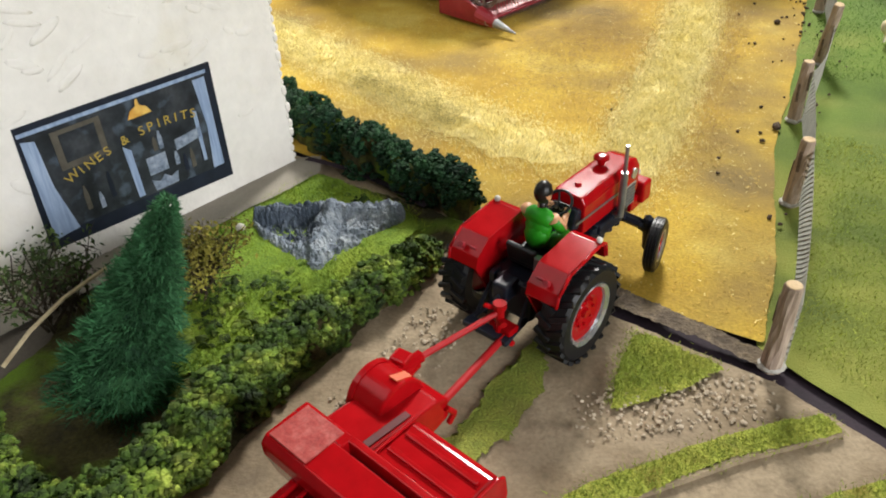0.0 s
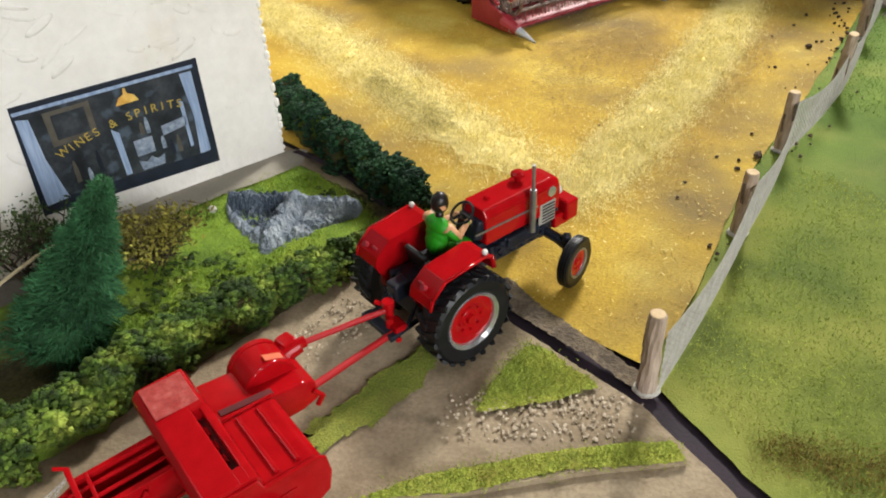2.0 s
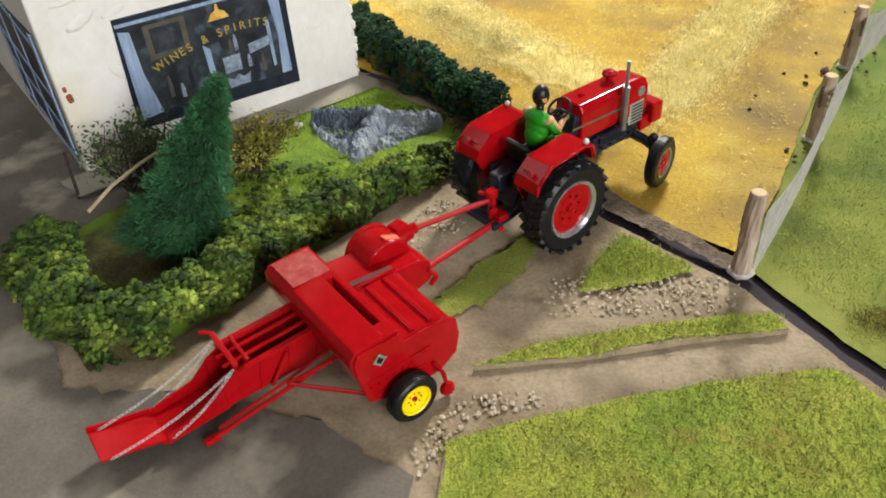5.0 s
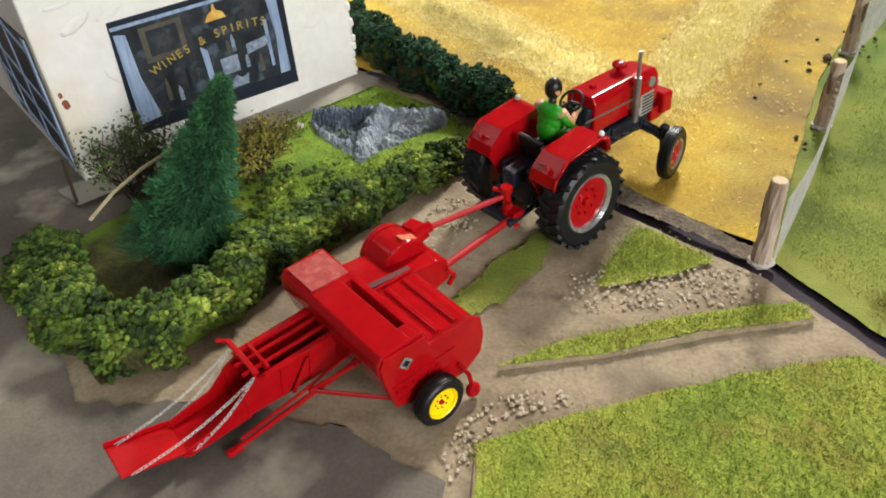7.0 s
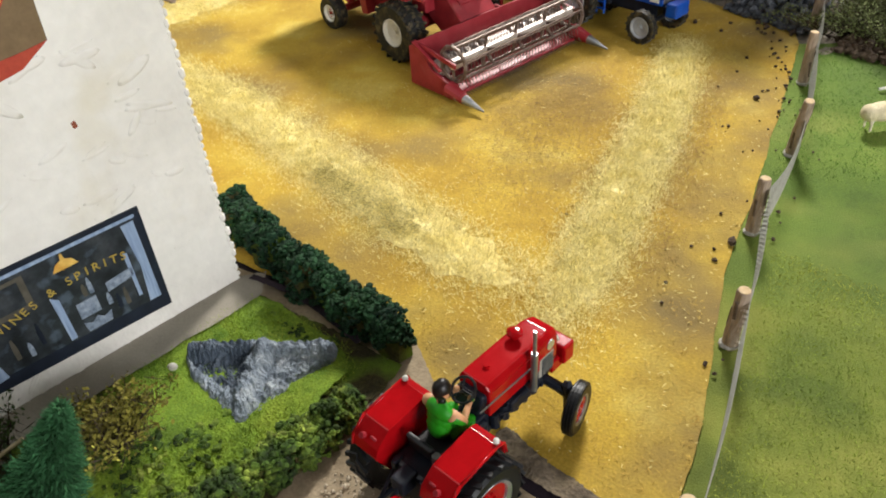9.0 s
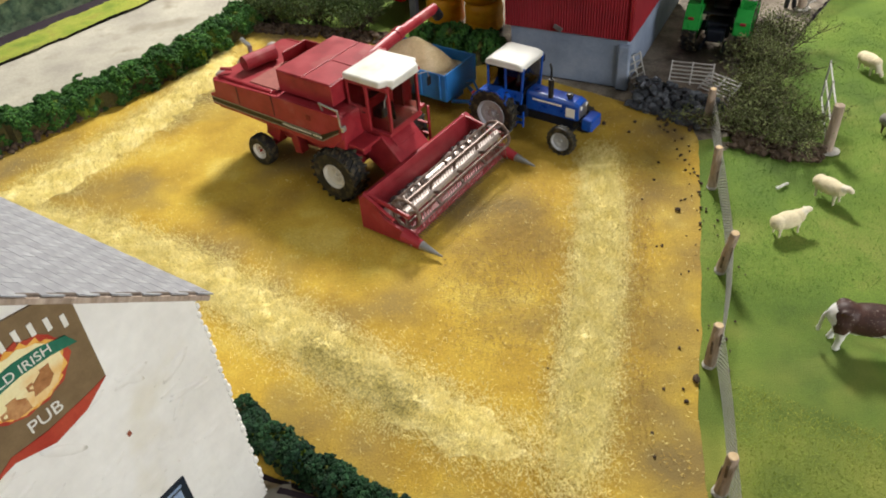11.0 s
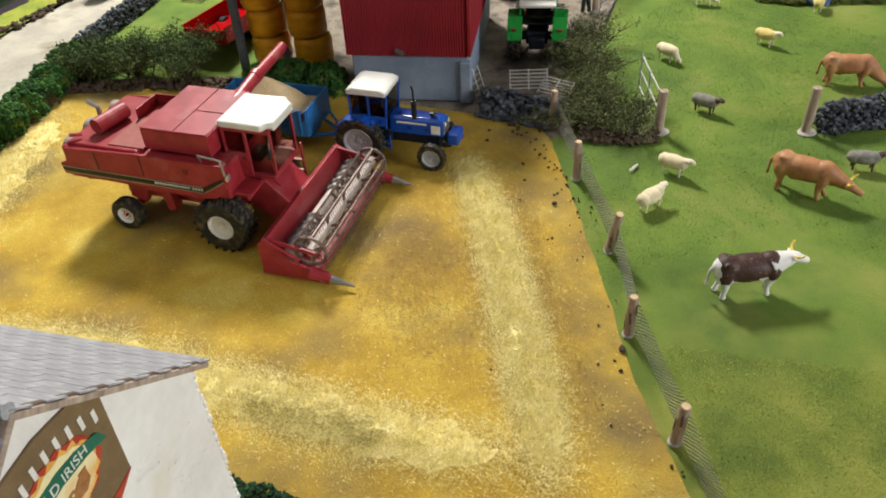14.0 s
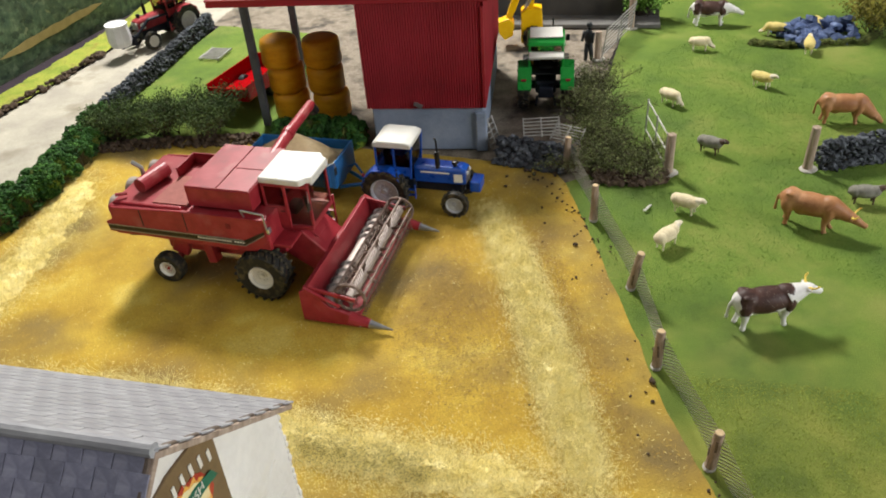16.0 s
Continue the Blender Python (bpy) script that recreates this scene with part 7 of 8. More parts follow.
hz = 4.0 + 3.0 * np.clip(1 - np.sqrt((gx * 1.02) ** 2 + (gy * 0.95) ** 2), 0, 1) ** 0.75 + 0.12 * lumps(gx * 5, gy * 3, 1.5, 2)
idx = np.arange(n * n).reshape(n, n)
heap = thing("grain_heap", 14.6, 75.4, -45, "rounded heap of tan grain filling the blue trailer", "grain heap")
raw("grain_surface", np.stack([-10.6 + gx * 5.1, gy * 2.45, hz], -1).reshape(-1, 3), np.stack([idx[:-1, :-1], idx[1:, :-1], idx[1:, 1:], idx[:-1, 1:]], -1).reshape(-1, 4), GRAIN, heap, smooth=True)

# --- red tipping trailer beside the shed ---
rt = thing("red_trailer", 10.7, 109.9, 45, "bright red empty tipping trailer standing beside the shed", "trailer")
part("bed", box(B(), (0, 0, 2.1), (13.0, 5.6, 0.3), (0, 4, 0), 0.05), RED, rt)
for s in (-1, 1):
    part("side_board", box(B(), (0, 2.8 * s, 3.1), (13.0, 0.18, 2.0), (0, 4, 0), 0.04), RED, rt)
    wheel(rt, 1.0, 2.0 * s, 1.3, 0.8, 0.7, RED, RED, 0)
part("head_board", box(B(), (6.4, 0, 2.7), (0.18, 5.42, 1.9), bev=0.04), RED, rt)
part("tail_board", box(B(), (-6.4, 0, 3.3), (0.18, 5.42, 1.6), bev=0.04), RED, rt)

# --- yellow loader behind the shed ---
yl = thing("yellow_digger", 48.6, 103.6, -34, "yellow excavator arm machine standing behind the shed", "digger")
part("body", prism(B(), [(1.2, 0.6), (1.2, 5.0), (2.0, 5.6), (4.2, 5.4), (4.4, 0.6)], -1.4, 1.4, "y", 0.15), YELLOW, yl)
part("bucket", prism(B(), [(-2.2, 3.6), (-0.6, 4.2), (0.2, 3.4), (0.0, 1.6), (-1.2, 1.0), (-2.0, 2.0)], -1.0, 1.0, "y", 0.1), YELLOW, yl)
part("dipper_arm", prism(B(), [(-1.2, 3.6), (-0.4, 3.2), (2.6, 10.6), (2.6, 12.2), (1.6, 11.4)], -0.4, 0.4, "y", 0.1), YELLOW, yl)
part("boom", prism(B(), [(1.9, 12.4), (2.9, 12.4), (3.2, 8.0), (3.0, 5.4), (2.2, 5.4), (2.2, 8.0)], -0.5, 0.5, "y", 0.1), YELLOW, yl)
for s in (-1, 1):
    wheel(yl, 3.0, 1.9 * s, 1.6, 1.0, 0.8, YELLOW, YELLOW, 14, MUD_TYRE)
    part("hydraulic_ram", cyl(B(), (1.6, 0.5 * s, 5.0), (3.6, 0.5 * s, 8.6), 0.18, n=8), STEEL, yl)

# small standing figure by the yard gate, plain
fg = thing("walking_figure", 53.4, 92.0, 200, "small plain dark painted standing doll by the yard gate", "figurine")
bm = B()
cyl(bm, (0.2, -0.3, 0), (0.0, -0.25, 2.4), 0.26, 0.34, 8)
cyl(bm, (-0.5, 0.3, 0), (0.0, 0.25, 2.4), 0.26, 0.34, 8)
ball(bm, (0, 0, 3.4), 0.75, 2, (0.7, 0.95, 1.6))
cyl(bm, (0, -0.75, 4.1), (0.5, -0.8, 2.7), 0.2, n=8)
cyl(bm, (0, 0.75, 4.1), (0.4, 0.8, 2.8), 0.2, n=8)
ball(bm, (0, 0, 5.0), 0.42, 2)
part("figure", bm, surface("dark_figure_paint", ["14181a", "22282a"], 0.6, grain=0.15), fg, smooth=True)
from mathutils.bvhtree import BVHTree

# ---- toy animals: each one plain painted figure ----


def moulded(bm):
    """Melts overlapping closed shapes into one soft moulded skin that keeps their paint."""
    tree = BVHTree.FromBMesh(bm)
    bm.faces.ensure_lookup_table()
    slot = [f.material_index for f in bm.faces]
    rough = bpy.data.meshes.new("rough")
    bm.to_mesh(rough)
    ob = new("rough", rough)
    mod = ob.modifiers.new("skin", "REMESH")
    mod.mode, mod.voxel_size = "VOXEL", 0.08
    bpy.context.view_layer.update()
    skin = bpy.data.meshes.new_from_object(ob.evaluated_get(bpy.context.evaluated_depsgraph_get()))
    bpy.data.objects.remove(ob)
    bpy.data.meshes.remove(rough)
    out = bmesh.new()
    out.from_mesh(skin)
    bpy.data.meshes.remove(skin)
    for f in out.faces:
        f.material_index = slot[tree.find_nearest(f.calc_center_median())[2]]
    for _ in range(3):
        bmesh.ops.smooth_vert(out, verts=out.verts, factor=0.5, use_axis_x=True, use_axis_y=True, use_axis_z=True)
    return out


def figure(name, bm, slots, x, y, turn, label, category, group, size=1.0):
    ob = thing(name, x, y, turn, label, category, group)
    bmesh.ops.scale(bm, vec=(size * 1.1, size, size * 0.9), verts=bm.verts)
    part("figure", moulded(bm), slots, ob, smooth=True)
    return ob


def paint(bm, start, slot):
    bm.faces.ensure_lookup_table()
    for f in bm.faces[start:]:
        f.material_index = slot


def sheep(x, y, turn, label, wool, grazing=False, dark_head=False, size=1.0):
    bm = B()
    ball(bm, (0, 0, 1.75), 1.0, 3, (1.4, 0.92, 0.92))
    ball(bm, (0.95, 0, 1.9), 0.78, 2, (0.9, 0.95, 1.0))
    ball(bm, (-1.0, 0, 1.75), 0.82, 2, (0.85, 1.0, 1.0))
    ball(bm, (-1.62, 0, 1.6), 0.2, 2, (0.7, 0.8, 1.5))
    hx, hz = (1.95, 0.8) if grazing else (1.8, 2.5)
    cyl(bm, (1.0, 0, 2.0), (hx - 0.1, 0, hz), 0.58, 0.36, 12)
    k = len(bm.faces)
    ball(bm, (hx + 0.12, 0, hz - 0.02), 0.38, 2, (1.25, 0.8, 0.85), (0, 55 if grazing else 30, 0))
    for s in (-1, 1):
        ball(bm, (hx - 0.12, 0.38 * s, hz + 0.14), 0.16, 1, (0.6, 1.5, 0.5))
        for lx in (-0.95, 0.9):
            cyl(bm, (lx, 0.45 * s, 1.3), (lx + 0.06, 0.45 * s, 0.35), 0.2, 0.12, 8)
            cyl(bm, (lx + 0.06, 0.45 * s, 0.4), (lx + 0.1, 0.45 * s, 0.0), 0.12, 0.15, 8)
    paint(bm, k, 1)
    return figure("toy_sheep", bm, [wool, SCRUB_HEAD if dark_head else FACE], x, y, turn, label, "toy sheep", "sheep in the pasture", size * 0.82)


FACE = surface("pale_sheep_face", ["d4c8ae", "e0d6c0"], 0.6, scale=200, grain=0.08, bump=0.2)
SCRUB_HEAD = surface("dark_sheep_face", ["3a2c26", "5a4438"], 0.6, scale=200, grain=0.1, bump=0.2)


def cow(x, y, turn, label, hides, grazing=False, horns=False, size=1.0, head=None):
    bm = B()
    ball(bm, (-0.2, 0, 2.75), 1.0, 3, (2.45, 1.15, 1.28))
    ball(bm, (-1.75, 0, 2.95), 1.0, 3, (1.05, 1.0, 1.2))
    ball(bm, (1.25, 0, 2.85), 1.0, 3, (1.05, 1.0, 1.3))
    ball(bm, (1.95, 0, 2.1), 0.5, 2, (0.8, 0.6, 1.1))
    for s in (-1, 1):
        ball(bm, (-1.9, 0.62 * s, 3.75), 0.3, 2, (1.4, 0.8, 0.8))
        ball(bm, (1.35, 0.7 * s, 2.6), 0.62, 2, (0.8, 0.7, 1.5))
        ball(bm, (-1.95, 0.62 * s, 2.5), 0.68, 2, (0.9, 0.75, 1.5))
    bm.faces.ensure_lookup_table()
    for fc in bm.faces:
        fc.material_index = 1 if fc.calc_center_median().z < 2.05 + 0.25 * math.sin(3 * fc.calc_center_median().x) or fc.calc_center_median().x < -2.45 else 0
    k1 = len(bm.faces)
    hx, hz = head or ((3.5, 0.8) if grazing else (2.95, 3.5))
    cyl(bm, (1.3, 0, 3.0), (hx - 0.15, 0, hz + 0.05), 1.08, 0.52, 16)
    ball(bm, (hx, 0, hz), 0.54, 2, (0.95, 0.85, 0.95))
    cyl(bm, (hx, 0, hz), (hx + (0.5 if grazing else 0.8), 0, hz - (0.55 if grazing else 0.45)), 0.44, 0.31, 10)
    ball(bm, (hx + (0.5 if grazing else 0.85), 0, hz - (0.58 if grazing else 0.47)), 0.32, 2)
    ball(bm, (-0.9, 0, 1.6), 0.5, 2, (1.2, 0.9, 0.7))
    for s in (-1, 1):
        ball(bm, (hx - 0.2, 0.6 * s, hz + 0.25), 0.22, 1, (0.7, 1.6, 0.5))
        for lx, off in ((-2.0, -0.1), (1.45, 0.15)):
            cyl(bm, (lx, 0.55 * s, 2.4), (lx - off * 2, 0.55 * s, 1.1), 0.5, 0.26, 10)
            cyl(bm, (lx - off * 2, 0.55 * s, 1.15), (lx + off * s, 0.55 * s, 0.1), 0.24, 0.2, 8)
            cyl(bm, (lx + off * s, 0.55 * s, 0.22), (lx + off * s + 0.06, 0.55 * s, 0.0), 0.22, 0.28, 8)
    tube(bm, [(-2.6, 0, 3.5), (-2.95, 0.05, 2.8), (-3.0, 0.1, 1.6)], 0.13, 6)
    ball(bm, (-3.0, 0.1, 1.35), 0.24, 2, (0.7, 0.7, 1.5))
    paint(bm, k1, 1)
    k2 = len(bm.faces)
    if horns:
        for s in (-1, 1):
            tube(bm, [(hx - 0.15, 0.4 * s, hz + 0.4), (hx, 0.85 * s, hz + 0.6), (hx + 0.25, 0.95 * s, hz + 0.95)], 0.11, 6)
        paint(bm, k2, 2)
    return figure("toy_cow", bm, hides, x, y, turn, label, "toy cow", "cows in the pasture", size)


sheep(31.6, 53.0, 8, "cream toy sheep standing with raised head", WOOL)
sheep(37.0, 56.2, -68, "cream toy sheep standing side on", WOOL)
sheep(47.6, 63.4, -72, "grey-brown toy sheep with dark curled horns", WOOL_GREY, dark_head=True)
sheep(65.0, 71.8, -80, "yellowish toy sheep walking in the pasture", WOOL_YELLOW)
sheep(52.6, 75.0, -84, "cream toy sheep grazing beside the hurdle", WOOL, True)
sheep(67.6, 85.2, -42, "cream toy sheep grazing head down", WOOL, True)
sheep(78.2, 75.6, 40, "yellowish toy sheep seen facing the pond", WOOL_YELLOW)
sheep(79.6, 82.5, 130, "yellowish toy sheep drinking at the pond", WOOL_YELLOW, True)
sheep(85.5, 80.0, 60, "yellowish toy sheep standing in the pond rocks", WOOL_YELLOW, True)
sheep(52.0, 47.6, -42, "grey toy sheep with brown neck mark", WOOL_GREY, dark_head=True)
cow(30.7, 40.7, -23, "brown and white horned toy cow standing on the grass", [HIDE_BROWN, HIDE_WHITE, HORN], horns=True, size=0.98)
cow(44.6, 47.8, -62, "tan brown toy cow walking with lowered head", [HIDE_TAN, HIDE_TAN, HORN], size=0.98, head=(3.35, 2.1), horns=True)
cow(64.6, 59.8, -40, "tan brown toy cow grazing by the stone wall", [HIDE_TAN, HIDE_TAN, HORN], True, size=0.95)
cow(76.0, 91.4, -40, "brown and white toy cow grazing at the far pasture edge", [HIDE_BROWN, HIDE_WHITE, HORN], size=0.98, head=(3.2, 2.4))

# ---- hedges, walls and scrub round the field ----
hedge("leafy_hedge", [(-60, 66.4), (-37, 85.4), (-26, 92.4), (-17.6, 99.6), (-11.6, 108), (-7.8, 115)], 3.8, 3.2, HEDGE_MID, "dense green leafy hedge between field and back road", 0.2, 34, 0.0, 21)
hedge("ivy_bank", [(8.5, 95.5), (12.2, 93.2), (15.4, 90.2), (17.6, 88.0)], 4.2, 2.9, HEDGE_MID, "bright green ivy-like foam bank in front of the bales", 0.2, 30, 0.0, 22)
for i, (x, y, rx, ry, h, n) in enumerate(((-7.5, 108.6, 5, 4, 4.2, 8000), (-2.6, 106.0, 5.5, 4, 4.8, 9000), (2.6, 102.6, 5, 4, 4.6, 8000))):
    scrub("dark_shrub", x, y, rx, ry, h, 20 * i, n, SCRUB_GREEN, "olive green wiry shrub at the back of the field", 0.15, 22, 30 + i)
for i, (x, y, rx, ry, h, n) in enumerate(((35.4, 67.8, 5, 3.6, 2.8, 4600), (38.6, 65.0, 4.0, 3.2, 2.6, 4200), (38.4, 71.0, 4.2, 4.2, 3.6, 5200), (41.6, 76.5, 3.6, 4.2, 4.4, 4600), (45.6, 81.5, 3.4, 4.2, 4.4, 3600))):
    scrub("dark_thicket", x, y, rx, ry, h, 25 * i, n, SCRUB, "dark olive wiry thicket between yard and pasture", 0.11, 30, 40 + i)


def heap_of(name, line, width, height, count, size, material, label, category, seed, kind="stuff"):
    """A long loose heap of angular stones joined in one mesh."""
    rng = np.random.RandomState(seed)
    st = np.array(along(line, 0.3))
    i = rng.randint(0, len(st), count)
    u = rng.uniform(-1, 1, count)
    h = rng.uniform(0, 1, count) * (1 - np.abs(u) ** (4 if "wall" in name else 1)) * height
    j = rng.normal(0, 0.35, count)
    p = np.stack([st[i, 0] - st[i, 3] * u * width / 2 + st[i, 2] * j, st[i, 1] + st[i, 2] * u * width / 2 + st[i, 3] * j, h + size * 0.4], 1)
    return tagged(tufts(name, p, size * rng.uniform(0.5, 1.2, count), material), label, category, kind=kind)


heap_of("stone_wall", [(-8.0, 116.8), (2, 128), (13.6, 142.4)], 1.3, 2.4, 2400, 0.3, RUBBLE, "dark grey dry-stone wall along the back road", "stone wall", 3)
heap_of("stone_wall", [(54.4, 54.4), (60, 52.2), (70, 47.0)], 1.8, 3.2, 1800, 0.32, RUBBLE, "near-black dry-stone wall across the pasture", "stone wall", 4)
heap_of("rubble_heap", [(29.0, 76.6), (31.2, 74.0), (33.6, 70.6)], 5.0, 2.2, 700, 0.42, RUBBLE, "heap of dark grey rubble at the shed corner", "rubble", 5)
heap_of("soil_bank", [(34.2, 66.4), (37.4, 63.4), (40.2, 62.2)], 2.6, 0.9, 420, 0.34, CLOD, "dark soil bank under the thicket", "soil bank", 6)
heap_of("field_headland", [(-11.5, 107.4), (-3, 103.4), (6.5, 97.4)], 2.4, 0.8, 500, 0.32, CLOD, "dark crumbly soil edge at the back of the field", "soil bank", 7)
heap_of("field_headland", [(-13, 106), (-19.5, 97.2), (-37, 83)], 1.6, 0.6, 500, 0.28, CLOD, "dark crumbly soil edge under the leafy hedge", "soil bank", 8)
heap_of("verge_stones", [(-24, 124), (-12, 134), (-4, 141.4)], 1.2, 0.7, 140, 0.4, CLOD, "brown stones along the road verge", "stones", 9)
CRUMB = surface("pale_plaster_crumb", ["9c8e78", "b0a28c", "c0b29c"], 0.9, scale=160, grain=0.15, bump=0.4, depth=0.0006)
heap_of("track_crumbs", [(4.6, 18.9), (8.4, 19.4), (11.2, 19.6)], 2.4, 0.1, 300, 0.075, CRUMB, "crumbs of pale plaster mud on the track", "mud crumbs", 10)
heap_of("track_crumbs", [(-4.2, 19.0), (-2.0, 22.0), (-0.4, 25.2)], 2.4, 0.15, 260, 0.075, CRUMB, "crumbs of pale plaster mud below the hedge", "mud crumbs", 11)
heap_of("track_crumbs", [(0.6, 10.2), (1.4, 12.4), (4.5, 13.6)], 1.0, 0.1, 120, 0.08, CRUMB, "crumbs of pale plaster mud by the grass verge", "mud crumbs", 12)

# loose clods on the field beside the fence
rng = np.random.RandomState(77)
spots = [(13.9, 35.6, 0.2), (13.0, 41.4, 0.18), (9.7, 43.7, 0.15), (18.8, 43.4, 0.22), (21.8, 53.8, 0.26), (18.7, 40.5, 0.5), (17.6, 40.0, 0.2), (17.4, 39.0, 0.3), (16.4, 40.3, 0.2),
         (14.4, 37.2, 0.18), (20.6, 42.0, 0.2), (15.4, 30.6, 0.2), (15.1, 31.2, 0.24), (16.0, 31.5, 0.14), (24.8, 57.8, 0.4), (22.6, 60.0, 0.18), (25.6, 59.0, 0.2), (24.6, 62.4, 0.2), (26.0, 64.8, 0.28), (28.4, 66.4, 0.22)]
spots += [(29.4 - 0.11 * k + rng.normal(0, 0.7), 67.6 - 0.42 * k + rng.normal(0, 0.6), rng.uniform(0.1, 0.28)) for k in range(34)]
spots += [(29.5 + rng.normal(0, 1.9), 71.6 + rng.normal(0, 1.2), rng.uniform(0.2, 0.45)) for k in range(26)]
spots += [(22 + rng.uniform(-0.6, 4.5), 52 + rng.uniform(-3, 3), rng.uniform(0.08, 0.16)) for k in range(10)]
spots += [(20.6 + rng.uniform(0, 3.5), 43 + rng.uniform(-3, 3), rng.uniform(0.12, 0.25)) for k in range(9)]
for x, y, r in spots:
    r *= 0.62
    c = thing("soil_clod", x, y, rng.uniform(0, 360), "small dark crumb of soil lying on the ground", "soil clod", "clods along the fence")
    bm = B()
    got = ball(bm, (0, 0, r * 0.55), r, 1, (1.1, 0.9, 0.75))
    for v in got:
        v.co *= 1 + rng.uniform(-0.22, 0.22)
    part("clod", bm, CLOD, c)

# hurdles, posts and mesh
HURDLE = surface("grey_hurdle_metal", ["8e8c88", "a8a6a0"], 0.5, metal=0.4, grain=0.1, bump=0.1)


def hurdle(x, y, turn, w, h, pitch, label, z=0.0, bars=5):
    t = thing("metal_hurdle", x, y, turn, label, "hurdle", "metal hurdles", z)
    t.matrix_basis = pose(x * CM, y * CM, z * CM, pitch, 0, turn)
    for k in range(bars):
        part("rail", cyl(B(), (0, 0, h * (0.1 + 0.85 * k / (bars - 1))), (w, 0, h * (0.1 + 0.85 * k / (bars - 1))), 0.08, n=6), HURDLE, t)
    for k in (0, 0.5, 1):
        part("upright", cyl(B(), (w * k, 0, 0), (w * k, 0, h), 0.1, n=6), HURDLE, t)
    return t


hurdle(31.0, 75.2, -30, 4.0, 2.4, -50, "bent grey metal hurdle thrown on the rubble", 2.0, 6)
hurdle(33.4, 73.6, -62, 3.4, 2.2, -58, "twisted grey metal hurdle thrown on the rubble", 1.8, 6)
hurdle(28.6, 78.4, 30, 2.2, 3.2, -20, "grey metal hurdle leaning at the shed wall", 0.1, 5)
hurdle(41.2, 63.6, 62, 8.2, 4.2, 0, "upright grey metal hurdle at the pasture post", 0.1, 3)
hurdle(55.2, 91.2, 30, 12.0, 4.4, 8, "leaning wire hurdle at the yard gate", 0.1, 7)
for x, y, h in ((40.9, 62.7, 4.6), (53.0, 54.9, 4.9), (54.6, 91.4, 4.0), (66.0, 97.6, 6.0)):
    p = thing("gate_post", x, y, 0, "round pale wooden gate post on the pasture", "gate post", "gate posts")
    part("post_shaft", lathe(B(), [(0.5, -0.1), (0.47, h * 0.3), (0.45, h * 0.8), (0.44, h), (0.36, h + 0.05)], (0, 0, 0), "z", 14), WOOD, p)
    bm = B()
    ball(bm, (0.1, -0.1, 0.04), 0.8, 2, (1.3, 1.1, 0.22))
    part("glue_foot", bm, GLUE, p)
grate = thing("cattle_grid", 10.4, 128.6, 45, "pale grey metal grid panel lying on the lawn", "grid")
for k in range(9):
    part("grid_bar", box(B(), (-2.0 + 0.5 * k, 0, 0.35), (0.2, 3.2, 0.15), bev=0.03), HURDLE, grate)
for y in (-1.6, 1.6):
    part("grid_edge", box(B(), (0, y, 0.3), (4.4, 0.2, 0.3), bev=0.03), HURDLE, grate)
scrap = thing("white_scrap", 34.4, 58.6, 20, "small curled white scrap lying in the grass", "scrap")
part("curl", tube(B(), [(-0.6, 0.1, 0.12), (-0.2, -0.05, 0.2), (0.2, 0.05, 0.14), (0.7, 0, 0.16)], 0.12, 6), WHITE, scrap)

# far yard wall
yw = thing("yard_wall", 55.0, 112.0, -40, "long dark grey silo wall behind the farmyard", "wall")
part("wall_face", box(B(), (9, 0.6, 3.6), (26, 1.2, 7.2), bev=0.1), surface("dark_stained_concrete", ["3c3a38", "4c4a46"], 0.8, scale=30, grain=0.12, bump=0.4), yw)
part("floor_slab", box(B(), (9, -2.0, 0.3), (26, 4.2, 0.6), bev=0.1), surface("grey_slab", ["5c5a58", "6c6a66"], 0.8, scale=30, grain=0.12, bump=0.4), yw)
bw = thing("pale_building", 44.0, 118.0, -40, "pale blue-grey low building behind the shed", "building")
part("wall_face", box(B(), (3.5, 1.5, 4), (8, 3, 8), bev=0.1), GREY_WALL, bw)

MOSS = surface("olive_moss", ["3c4620", "545c2c", "6a6e38"], 0.95, scale=70, grain=0.25, bump=0.6, island=0.4)
# pond in the far pasture corner
heap_of("pond_rocks", [(80, 80.5), (84, 79.6), (88, 76)], 6.5, 1.8, 150, 0.9, surface("blue_grey_pond_rock", ["2c3a58", "44547a", "6a7894"], 0.7, scale=80, grain=0.2, island=0.3), "blue-grey rocks of the pasture pond", "pond rocks", 15)
hedge("pond_bank", [(74.5, 82.5), (77.5, 78.5), (82.5, 75.8), (86.5, 73.2), (91, 74)], 0.9, 0.6, MOSS, "mossy green rim round the pasture pond", 0.12, 20, 0.0, 24)
scrub("reed_clump", 90.5, 74.5, 7, 6, 5.5, 0, 2600, SCRUB_BROWN, "brown dry reed clump beside the pond", 0.24, 18, 51)
scrub("ivy_shrub", 69.5, 100.0, 4, 4, 5, 0, 2400, BLADE_DARK, "green leafy shrub at the yard corner", 0.26, 14, 52)

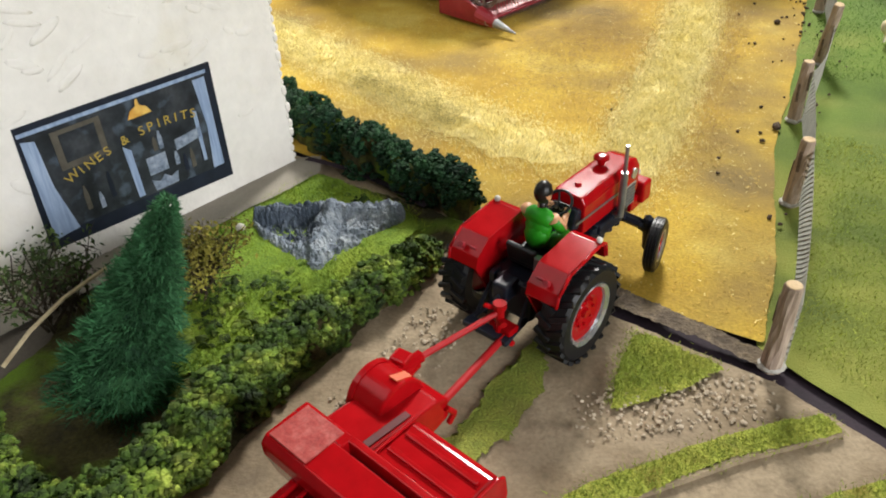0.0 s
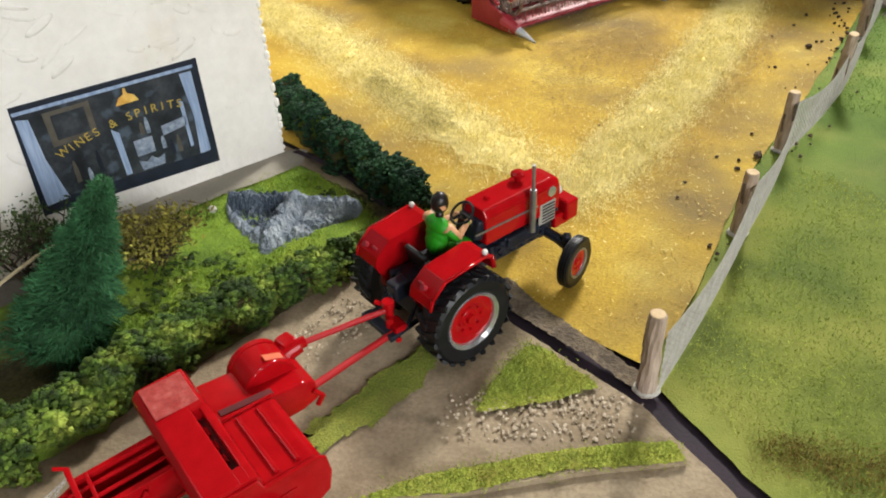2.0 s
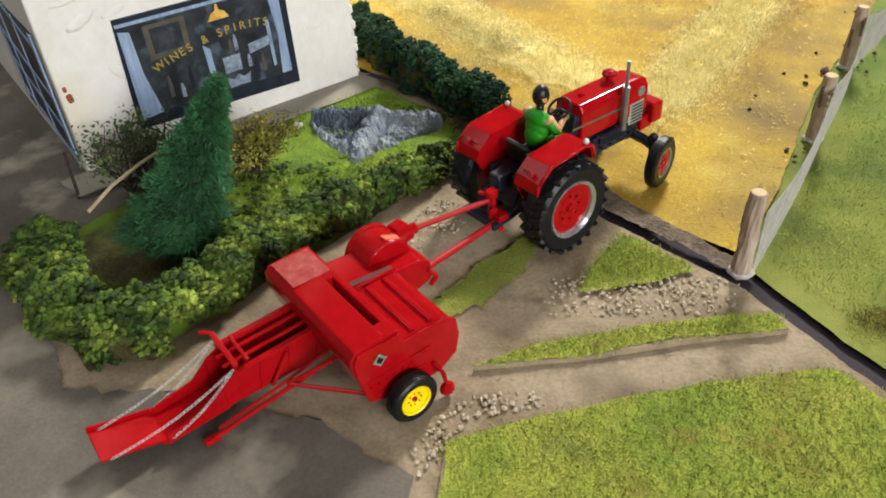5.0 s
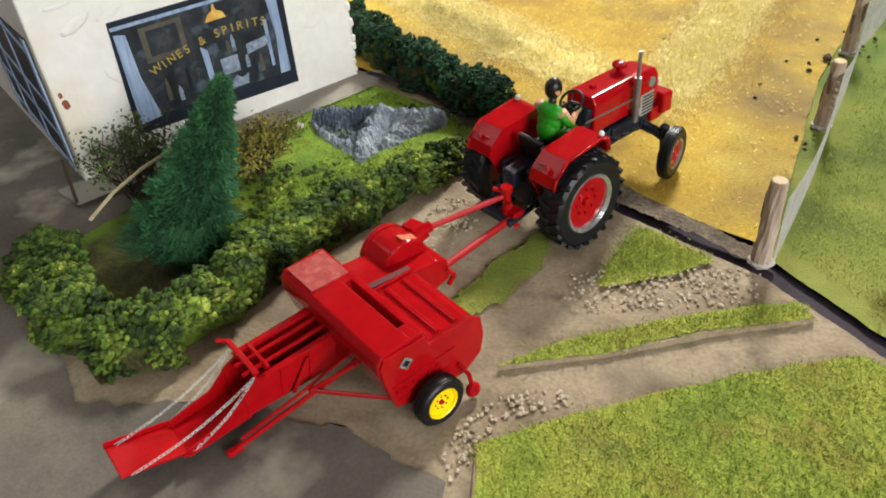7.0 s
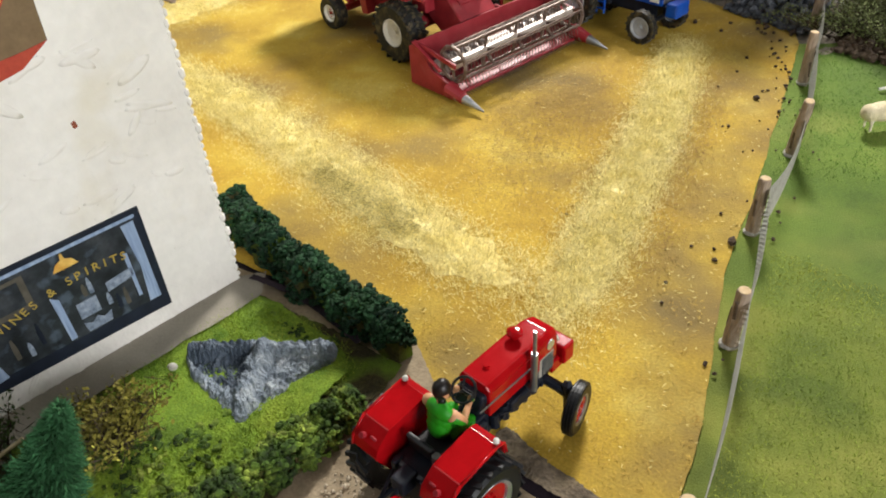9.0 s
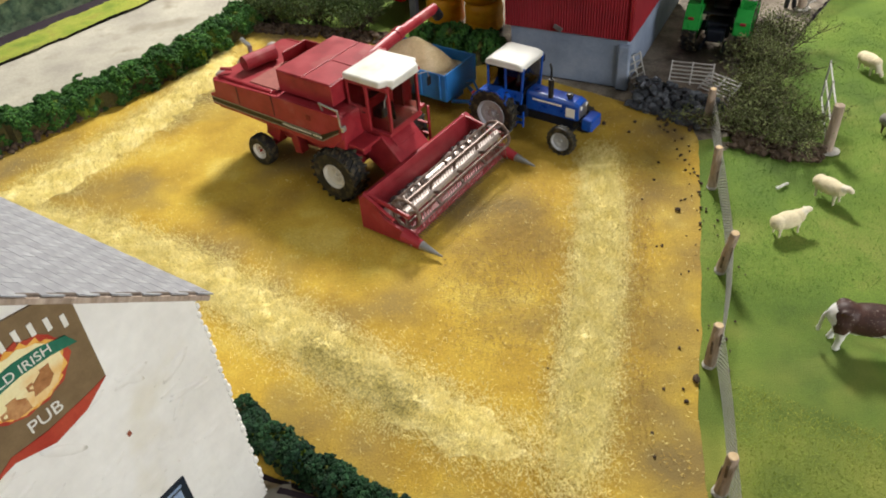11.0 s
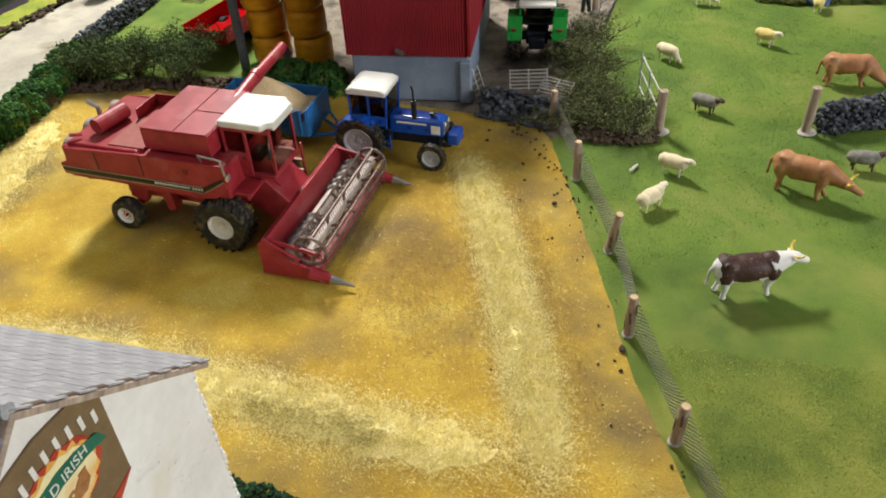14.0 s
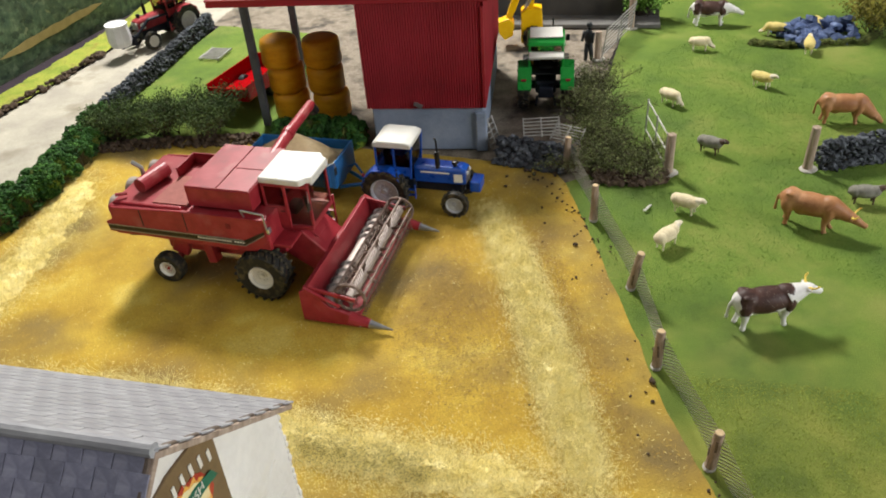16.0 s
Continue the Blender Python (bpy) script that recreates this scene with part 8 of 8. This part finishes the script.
# printed landscape backdrop behind the back road
bd = thing("printed_backdrop", -22.0, 133.0, 42, "printed photo backdrop of wooded hills behind the road", "backdrop")
tagged(bd, kind="structure")
part("backdrop_sheet", box(B(), (0, 3.0, 20), (150, 0.4, 44), bev=0), PRINT_FOREST, bd)
rng = np.random.RandomState(5)
pts, rad = [], []
for k in range(5200):
    z = 22.5 - 22 * rng.rand() ** 0.8
    pts.append((rng.uniform(-60, 60), 2.75, z))
    rad.append(rng.uniform(0.3, 0.95) * (1.3 - z / 28))
v = tufts("printed_trees", np.array(pts), np.array(rad), PRINT_TREE, bd, 0.9)
co = np.empty(len(v.data.vertices) * 3)
v.data.vertices.foreach_get("co", co)
co = co.reshape(-1, 3)
co[:, 1] = 0.0275 + (co[:, 1] - 0.0275) * 0.03
v.data.vertices.foreach_set("co", co.ravel())
tagged(v, kind="stuff")
for x, z, w, h, tilt in ((-6, 4.2, 22, 1.3, 0.05), (19, 3.4, 24, 1.5, 0.03), (-34, 3.6, 20, 1.3, 0.04), (2, 12.5, 12, 0.8, 0.04), (-16, 9.2, 10, 0.7, 0.06)):
    top = [(x + w * (0.5 - k / 12), z + tilt * w * (0.5 - k / 12) + h * 0.5 * (1 - (2 * k / 12 - 1) ** 4) + 0.08 * math.sin(k * 2.3)) for k in range(13)]
    low = [(x - w * (0.5 - k / 12), z - tilt * w * (0.5 - k / 12) - h * 0.4 * (1 - (2 * k / 12 - 1) ** 4) + 0.08 * math.sin(k * 1.7)) for k in range(13)]
    part("printed_stubble", prism(B(), top + low[1:-1], 2.66, 2.69, "y", 0), PRINT_FIELD, bd)

# exhibition room that encloses the display
room = [("floor", (0.3, 0.7, -0.95), (9, 9, 0.1)), ("ceiling", (0.3, 0.7, 3.05), (9, 9, 0.1)), ("wall_north", (0.3, 5.2, 1.05), (9, 0.1, 3.9)), ("wall_south", (0.3, -3.8, 1.05), (9, 0.1, 3.9)),
        ("wall_east", (4.8, 0.7, 1.05), (0.1, 8.9, 3.9)), ("wall_west", (-4.2, 0.7, 1.05), (0.1, 8.9, 3.9))]
for name, c, s in room:
    tagged(part(name, box(B(), [k * 100 for k in c], [k * 100 for k in s], bev=0), HALL), "plain pale painted surface of the exhibition room", name.split("_")[0], kind="structure")
